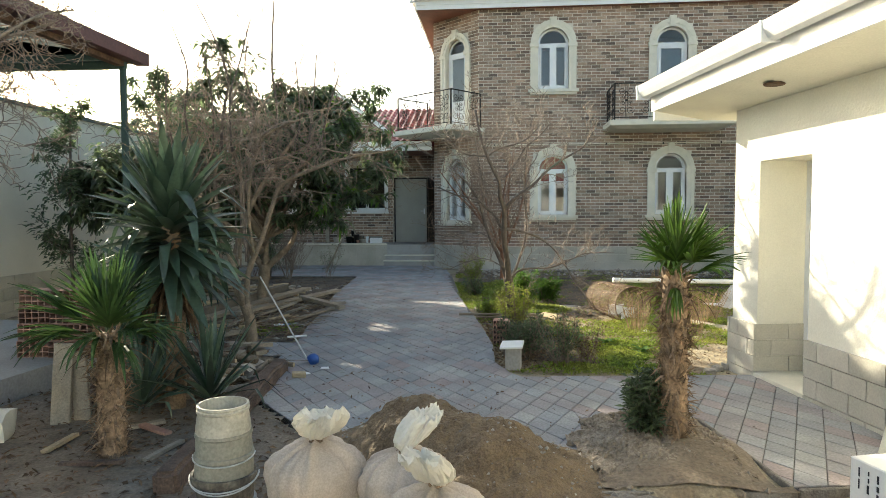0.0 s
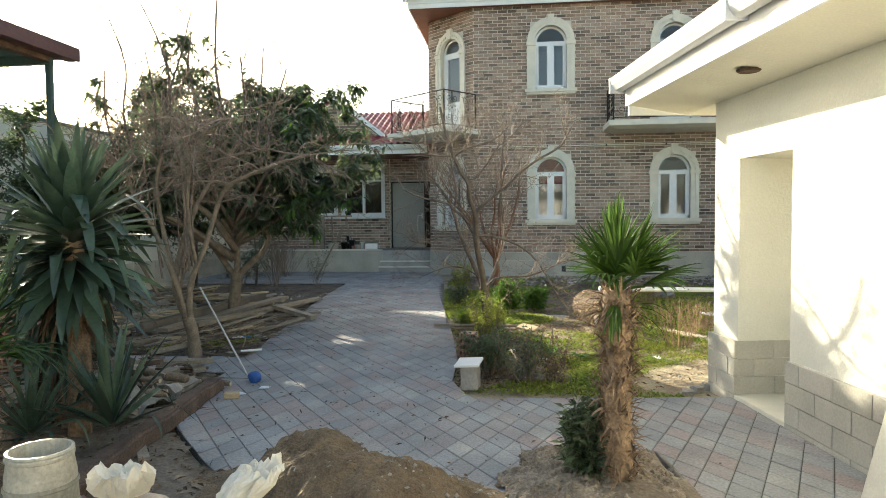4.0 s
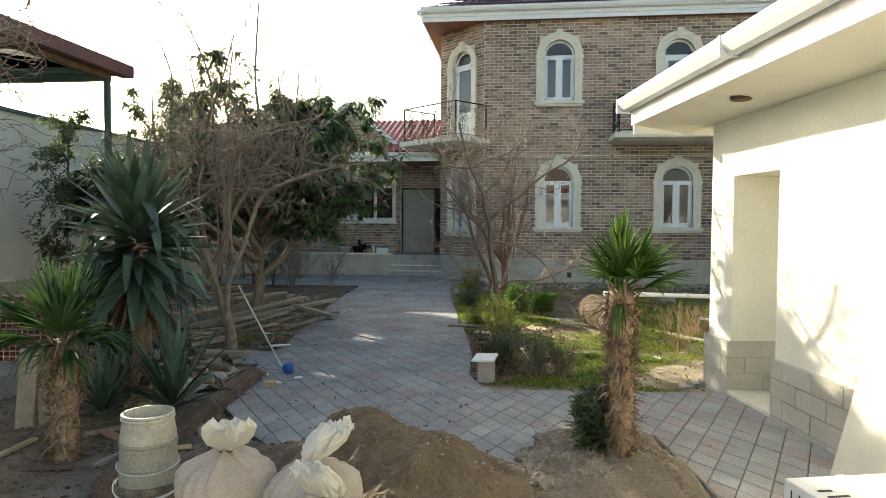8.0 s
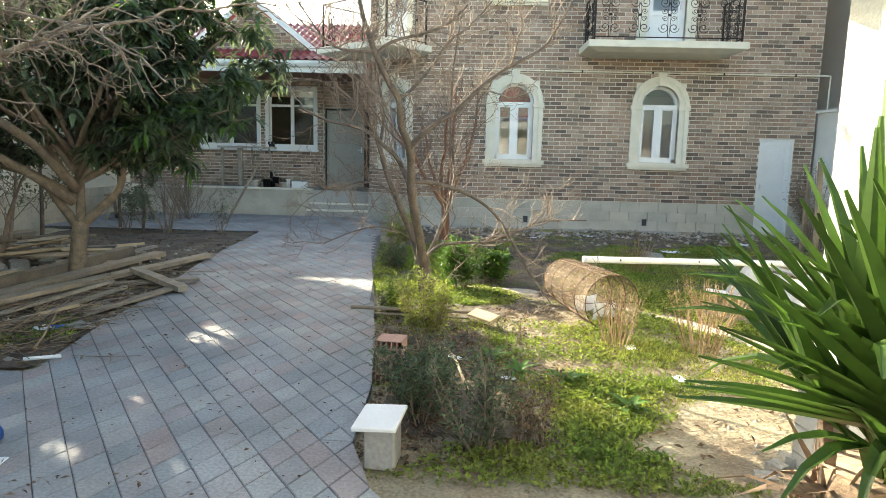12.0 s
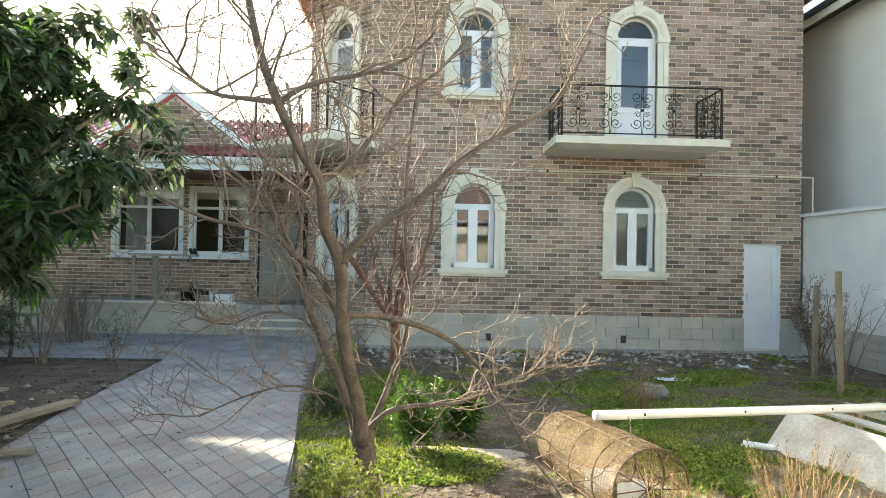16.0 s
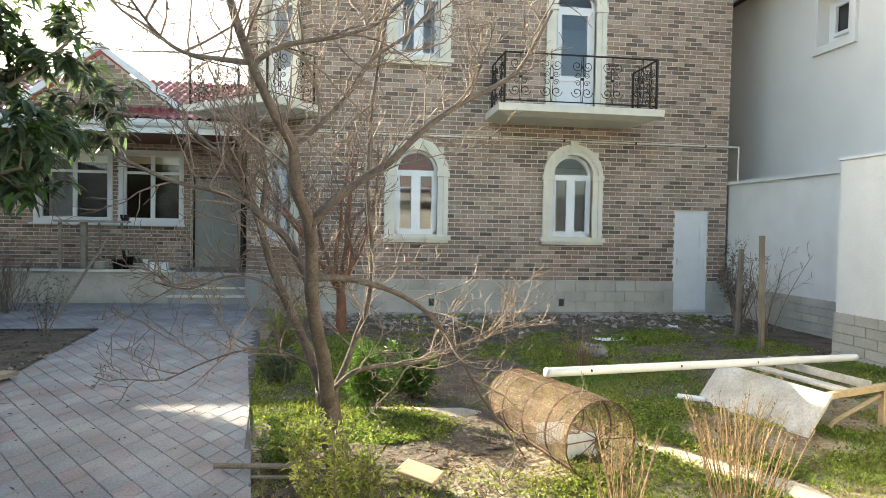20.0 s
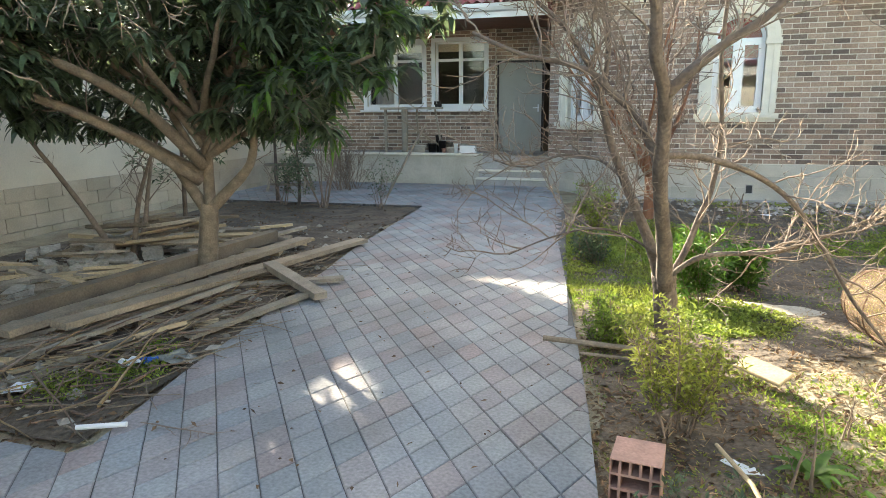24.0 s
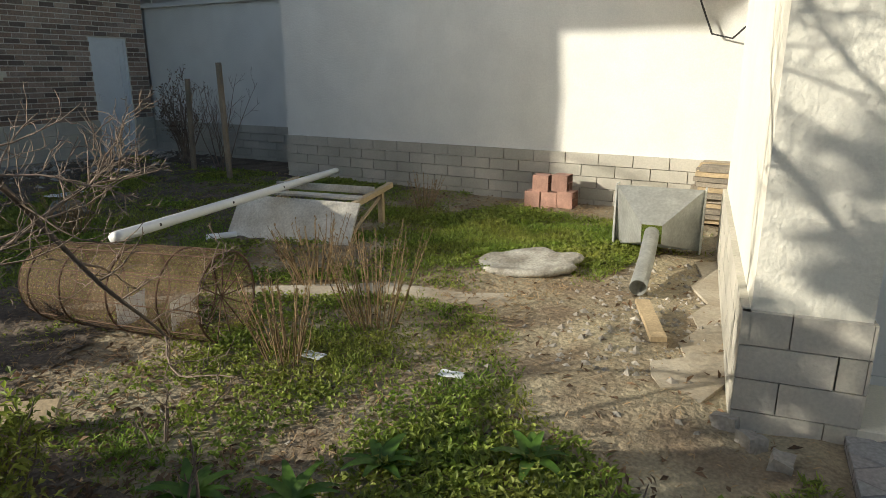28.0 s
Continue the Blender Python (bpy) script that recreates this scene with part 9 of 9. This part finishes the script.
part("roof_sheet", bm, M_GREENSHEET, cn, "ribbed dark green roof sheet")
bm = bmesh.new()
bm.faces.new([bm.verts.new(p) for p in ((CX, 7.2, CZ - 0.03), (-5.5, 7.2, CZ - 0.03), (-5.5, 7.2, CZ + 0.02 + 3.1 * CR), (CX, 7.2, CZ + 0.02))])
bmesh.ops.solidify(bm, geom=bm.faces[:], thickness=0.012)
part("gable_sheet", bm, M_GREENSHEET, cn, "dark green gable sheet")
part("eaves_board", boxm(CX + 0.10, CX + 0.125, CY0, CY1 + 0.02, CZ - 0.03, CZ + 0.10, bevel=0.004), M_BROWNSHEET, cn, "weathered brown eaves board")
part("soffit_board", boxm(CX, CX + 0.098, CY0, CY1, CZ - 0.03, CZ - 0.01), M_BROWNSHEET, cn)
part("end_board", boxm(-5.52, CX + 0.10, CY1 + 0.002, CY1 + 0.022, CZ + 0.0, CZ + 0.05), M_BROWNSHEET, cn)
# brushwood, weeds and plastic round the long boards in the west bed
def bed_edge(y):
    return -1.13 - 0.19 * (y - 8.5)


rw = random.Random(311)
dark, pale = Wood(), Wood()
for k in range(170):
    y = rw.uniform(8.6, 11.2)
    x = bed_edge(y) - 0.08 - abs(rw.gauss(0, 0.85))
    if x < -4.6:
        continue
    a = rw.gauss(0.75, 0.8)
    ln = rw.choice((0.15, 0.25, 0.4, 0.65, 0.95))
    z = max(gz(x, y), -0.02) + rw.uniform(0.03, 0.11)
    way = (math.cos(a), math.sin(a), rw.uniform(-0.08, 0.12))
    if x + ln * way[0] > bed_edge(y + ln * way[1]) + 0.05:
        continue
    pts = branch_path(rw, (x, y, z), way, ln, 0.10, 0.0, 5)
    (dark if k % 3 else pale).add(pts, rw.uniform(0.004, 0.011), 0.003, 4)
bwd = thing("brushwood", (0, 0, 0), "loose brown sticks and prunings among the old boards", "brushwood", kind="stuff")
dark.make("dark_sticks", M_TWIG_BROWN, bwd)
pale.make("pale_sticks", M_DRYGRASS, bwd)
wv, wf = [], []
for cx, cy, rr, n in ((-1.62, 9.36, 0.22, 420), (-1.85, 9.05, 0.20, 360), (-2.4, 8.85, 0.25, 200), (-1.75, 9.75, 0.15, 180)):
    for k in range(n):
        x, y = rw.gauss(cx, rr * 0.6), rw.gauss(cy, rr * 0.5)
        if x < bed_edge(y) - 0.03:
            leaf_quads(wv, wf, V((x, y, max(gz(x, y), -0.02) + rw.uniform(0.01, 0.05))), V((rw.uniform(-1, 1), rw.uniform(-1, 1), rw.uniform(0.2, 1.4))), rw.uniform(0.03, 0.07), rw.uniform(0.008, 0.02), rw, 0.3)
tagged(raw("bed_weeds", wv, wf, M_GRASS), "tufts of green weeds at the edge of the bed", "weeds", kind="stuff")
for k, (x, y, sz, mm, lb3) in enumerate(((-1.52, 9.62, 0.10, M_TARP, "crumpled grey plastic bag caught in the brushwood"), (-2.05, 8.95, 0.07, M_PAPER, "torn white plastic scrap in the bed"), (-2.75, 9.15, 0.09, M_TARP, "dull grey plastic sheet among the old boards"))):
    sc = thing("plastic_scrap", pose(x, y, max(gz(x, y), -0.02) + 0.045, 0, 0, 50 * k), lb3, "plastic")
    bm = bmesh.new()
    bmesh.ops.create_grid(bm, x_segments=9, y_segments=9, size=sz)
    crumple(bm, 0.035, 14, k + 3)
    bmesh.ops.solidify(bm, geom=bm.faces[:], thickness=0.002)
    part("film", bm, mm, sc)
for k in range(22):
    x, y, r = rw.uniform(-4.3, -2.7), rw.uniform(10.9, 12.4), rw.choice((0.05, 0.07, 0.10, 0.13))
    sc = thing("rubble_stone", pose(x, y, max(gz(x, y), -0.02) + r * 0.45, rw.uniform(-25, 25), rw.uniform(-25, 25), rw.uniform(0, 180)), "broken pale stone thrown on the bed by the wall", "stone", "stones in the bed")
    bm = boxm(-r, r, -r * 0.7, r * 0.7, -r * 0.45, r * 0.4)
    bmesh.ops.subdivide_edges(bm, edges=bm.edges[:], cuts=2, use_grid_fill=True)
    crumple(bm, r * 0.35, 2.2 / r * 0.6, k)
    part("stone", bm, M_STONE, sc)
# ---- things on and before the porch ----
tt = thing("trestle_table", (-5.45, 18.05, 0.0), "rough pale wooden trestle standing before the porch", "table")
for s in (-0.42, 0.42):
    part("leg", tubem([V((s, -0.2, 0)), V((s * 0.85, 0, 0.52))], 0.03, 4), M_LOG, tt)
    part("leg", tubem([V((s, 0.2, 0)), V((s * 0.85, 0, 0.52))], 0.03, 4), M_LOG, tt)
part("top", boxm(-0.5, 0.5, -0.12, 0.12, 0.5, 0.55), M_LOG, tt)
part("shelf", boxm(-0.4, 0.4, -0.15, 0.15, 0.12, 0.15), M_LOG, tt)
wb = thing("work_bench", (-4.0, 20.85, PZ), "rickety work frame of old dark timber on the porch", "bench")
part("post", boxm(-0.06, 0.06, -0.05, 0.05, 0, 1.06, bevel=0.008), M_LOG, wb, "stout dark timber post")
part("top", boxm(-0.55, 0.90, -0.14, 0.14, 1.00, 1.05, bevel=0.006), M_LOG, wb)
part("leg", tubem([V((0.32, 0.05, 0)), V((0.30, 0, 1.0))], 0.025, 4), M_WOOD, wb)
part("leg", tubem([V((0.92, 0.0, 0)), V((0.74, 0, 1.0))], 0.028, 4), M_LOG, wb)
part("leg", boxm(-0.50, -0.44, -0.03, 0.03, 0, 1.0, bevel=0.005), M_LOG, wb)
part("brace", tubem([V((-0.08, -0.07, 0.78)), V((0.88, -0.07, 0.18))], 0.024, 4), M_WOOD, wb)
vs = thing("bench_vice", (-3.18, 20.85, PZ + 1.05), "small dark iron vice standing on the work frame", "vice")
part("body", boxm(-0.07, 0.07, -0.05, 0.05, 0, 0.07, bevel=0.01), M_IRON, vs)
part("jaw", boxm(-0.02, 0.05, -0.045, 0.045, 0.07, 0.13, bevel=0.008), M_IRON, vs)
part("jaw", boxm(-0.09, -0.05, -0.045, 0.045, 0.05, 0.13, bevel=0.008), M_IRON, vs)
for k, (x, y, r, h, mm, nm, lb2) in enumerate(((-3.30, 20.75, 0.10, 0.24, M_IRON, "paint_can", "black metal can on the porch floor"), (-3.08, 20.8, 0.09, 0.30, M_IRON, "paint_can", "tall black can on the porch floor"), (-2.85, 20.72, 0.11, 0.16, M_TERRA, "flower_pot", "pale flower pot on the porch floor"),
                                           (-3.62, 20.7, 0.17, 0.20, M_TERRA, "basin", "pale plastic basin on the porch floor"), (-2.60, 20.85, 0.08, 0.22, M_CLAY, "jar", "reddish jar on the porch floor"),
                                           (-3.20, 20.92, 0.07, 0.42, M_IRON, "paint_can", "tall black can on the porch floor"), (-3.0, 20.66, 0.05, 0.13, M_CLAY, "jar", "small red-brown jar on the porch floor"), (-2.72, 20.68, 0.045, 0.24, M_PVC, "bottle", "white plastic bottle on the porch floor"), (-2.95, 20.95, 0.08, 0.26, M_CRUST, "paint_can", "dirty brown can on the porch floor"))):
    t = thing(nm, (x, y, PZ), lb2, nm.replace("_", " "))
    part("body", lathe([(r * 0.8, 0.0), (r, h * 0.9), (r * 1.08, h * 0.92), (r * 1.08, h), (r * 0.92, h), (r * 0.85, h * 0.4), (0.002, h * 0.4)], 18), mm, t, smooth=True)
    part("lip", lathe([(r * 1.02, h * 0.93), (r * 1.12, h * 0.95), (r * 1.12, h * 0.99), (r * 1.02, h)], 18), mm, t)
bx = thing("crate", pose(-2.45, 20.75, PZ, 0, 0, 6), "grey cardboard crate on the porch floor", "box")
part("body", boxm(-0.18, 0.18, -0.13, 0.13, 0, 0.22, bevel=0.006), M_CARDBOX, bx)
part("lid", boxm(-0.185, 0.185, -0.135, 0.135, 0.20, 0.235), M_TARP, bx)
lp = thing("leaning_pole", (0, 0, 0), "pale wooden pole leaning against the porch edge", "pole")
part("pole", tubem([V((-3.24, 17.70, -0.02)), V((-3.0, 18.15, 0.66)), V((-2.74, 18.60, 1.33))], 0.024, 7), M_WOOD, lp)
pt = thing("planter", (0.42, 18.15, -0.02), "cream planter with reddish winter plant at the house corner", "planter")
part("pot", lathe([(0.13, 0.0), (0.17, 0.24), (0.18, 0.26), (0.16, 0.26), (0.14, 0.18), (0.002, 0.18)], 18), M_TERRA, pt, smooth=True)
rd = random.Random(9)
leafed("plant", pt, [(V((rd.uniform(-.12, .12), rd.uniform(-.12, .12), 0.24)), V((0, 0, 1))) for _ in range(40)], M_DEAD, rd, 4, 0.07, 0.03, 0.3, 0.04)

# ---- bricks and plinth blocks of the house ----
HB = [(h[0] - 0.12, h[1] + 0.12, h[2] - 0.05, h[3] + 0.10) if h[2] > 0.1 else h for h in front_holes]
courses(wall_front, HF, 0.0, 8.45, ZP, ZT, 0.252, 0.0862, 0.016, 0.009, HB, (M_BRICK, M_BRICK_P), "brick", pick=lambda u, z: 2.5 < u < 7.0 and z < 1.5, seed=21)
CHB = [(h[0] - 0.1, h[1] + 0.1, h[2] - 0.05, h[3] + 0.08) for h in ch_holes]
courses(wall_chamfer, HC, 0.0, CW, ZP, ZT, 0.252, 0.0862, 0.016, 0.009, CHB, (M_BRICK, M_BRICK_P), "brick", pick=lambda u, z: z < 1.4, seed=22)
courses(wall_side, frame_at(-0.55, 28.0, 0, 0, -1), 0.0, 8.0, ZP, ZT, 0.252, 0.0862, 0.016, 0.009, [], (M_BRICK, M_BRICK_P), "brick", seed=23)
PHB = [(a - 0.1, b + 0.1, c - 0.1, d + 0.1) if c > 1 else (a, b, c, d) for a, b, c, d in pw_holes]
courses(wall_porch, PF, 2.0, 8.93, PZ, 3.42, 0.252, 0.0862, 0.016, 0.009, PHB, (M_BRICK, M_BRICK_P), "brick", pick=lambda u, z: u > 4.5 and z < 1.4, seed=24)
courses(pier, frame_at(-2.25, PW - 0.12, 0, 1, 0), 0.0, 0.15, PZ, 3.42, 0.152, 0.0862, 0.012, 0.014, [], (M_BRICK, M_BRICK_P), "brick", pick=lambda u, z: True, seed=25)
hp = thing("house_plinth", (0, 0, 0), "plinth of pale sawn stone blocks under the brick front", "wall", kind="structure")
courses(hp, HF, 0.0, 8.45, -0.22, ZP, 0.42, 0.19, 0.005, 0.035, [(DR[0], DR[1], -1, 9)], (M_BLOCK, M_BLOCK_P), "block", pick=lambda u, z: True, seed=26)
courses(hp, HC, 0.0, CW, -0.22, ZP, 0.42, 0.19, 0.005, 0.035, [], (M_BLOCK, M_BLOCK_P), "block", pick=lambda u, z: True, seed=27)
tagged(part("house_apron", prism([(0.8, FY), (0.75, FY - 0.5), (9.2, FY - 0.55), (9.25, FY)], -0.3, -0.01), M_CONCRETE), "rough concrete apron at the foot of the house", "pavement", kind="structure")

# ---- paving: rhombic tiles over a grout bed ----
pave = thing("pavement", (0, 0, 0), "paving of grey and pinkish rhombic concrete tiles", "paving", kind="structure")
TS, TJ = 0.20, 0.0052
e1 = Vector((math.cos(radians(-54.0)), math.sin(radians(-54.0)))) * 1.012
e2 = Vector((math.cos(radians(65.6)), math.sin(radians(65.6)))) * 0.965
LAID_FROM = Vector((0.293, 9.264))
rt = random.Random(8)
tv, tf, lone, laid = [], [], 0, set()
tile_meshes = {}
for region in PAVED + [LOW_PAVED]:
    drop = -0.10 if region is LOW_PAVED else 0.0
    part("grout_bed", prism(region, drop - 0.07, drop - 0.008), M_GROUT, pave)
    xs, ys = [p[0] for p in region], [p[1] for p in region]
    det = e1.x * e2.y - e1.y * e2.x
    cs = [((x * e2.y - y * e2.x) / det / TS, (e1.x * y - e1.y * x) / det / TS) for x in (min(xs) - LAID_FROM.x, max(xs) - LAID_FROM.x) for y in (min(ys) - LAID_FROM.y, max(ys) - LAID_FROM.y)]
    for i in range(math.floor(min(c[0] for c in cs)) - 1, math.ceil(max(c[0] for c in cs)) + 2):
        for j in range(math.floor(min(c[1] for c in cs)) - 1, math.ceil(max(c[1] for c in cs)) + 2):
            o = LAID_FROM + e1 * (i * TS) + e2 * (j * TS)
            g = TJ / 2 / math.sin(radians(60))
            quad = [o + e1 * g + e2 * g, o + e1 * (TS - g) + e2 * g, o + e1 * (TS - g) + e2 * (TS - g), o + e1 * g + e2 * (TS - g)]
            full = [(p.x, p.y) for p in quad]
            if (i, j) in laid and not drop:
                continue
            if not drop and all(any(inside(p, r) for r in PAVED) for p in full):
                laid.add((i, j))
                poly = full
            else:
                poly = clip_to(full, region)
            if len(poly) < 3 or area2(poly) < 0.0012:
                continue
            whole = abs(area2(poly) - area2(full)) < 1e-6
            dz, tx, ty = rt.uniform(-0.003, 0.002), rt.uniform(-0.008, 0.008), rt.uniform(-0.008, 0.008)
            c = o + (e1 + e2) * (TS / 2)
            if whole and not drop and lone < 300 and 6.9 < c.y < 9.4 and -0.9 < c.x < 1.2:
                if "t" not in tile_meshes:
                    loc = [(p.x - c.x, p.y - c.y) for p in quad]
                    bmt = prism(loc, -0.045, 0.0)
                    tops = [e for e in bmt.edges if all(abs(v.co.z) < 1e-6 for v in e.verts)]
                    bmesh.ops.bevel(bmt, geom=tops, offset=0.0045, segments=1, affect="EDGES")
                    me = bpy.data.meshes.new("tile")
                    bmt.to_mesh(me)
                    bmt.free()
                    me.materials.append(M_PAVER_P)
                    tile_meshes["t"] = me
                ob = new("tile", tile_meshes["t"])
                ob.parent = pave
                ob.matrix_basis = Matrix.Translation((c.x, c.y, dz)) @ Euler((tx, ty, 0)).to_matrix().to_4x4()
                lone += 1
                continue
            k, n = len(tv), len(poly)
            cx, cy = sum(p[0] for p in poly) / n, sum(p[1] for p in poly) / n
            for s, z in ((1.0, -0.045), (1.0, -0.005), (0.955, 0.0)):
                tv += [(cx + (x - cx) * s, cy + (y - cy) * s, z + dz + drop + (x - cx) * tx + (y - cy) * ty) for x, y in poly]
            for r in (0, n):
                tf += [(k + r + q, k + r + (q + 1) % n, k + r + n + (q + 1) % n, k + r + n + q) for q in range(n)]
            tf.append(tuple(k + 2 * n + q for q in range(n)))
tagged(raw("tile_field", tv, tf, M_PAVER, pave), kind="stuff")

# fallen leaf bits and crumbs on the paving
rl = random.Random(17)
v, f = [], []
for k in range(520):
    x, y = (rl.uniform(-1.4, 1.3), rl.uniform(5.2, 16.5)) if k < 380 else (rl.uniform(-0.4, 2.0), rl.uniform(5.0, 7.2))
    if any(inside((x, y), r) for r in PAVED):
        if k % 3:
            leaf_quads(v, f, V((x, y, 0.005)), V((rl.uniform(-1, 1), rl.uniform(-1, 1), rl.uniform(0.0, 0.25))), rl.uniform(0.02, 0.06), rl.uniform(0.008, 0.022), rl, 0.05)
        else:
            pebble(v, f, (x, y, 0.003), rl.choice((0.004, 0.006, 0.009)), rl)
tagged(raw("paving_litter", v, f, M_DEAD), "dry leaf bits and crumbs strewn on the paving", "litter", kind="stuff")
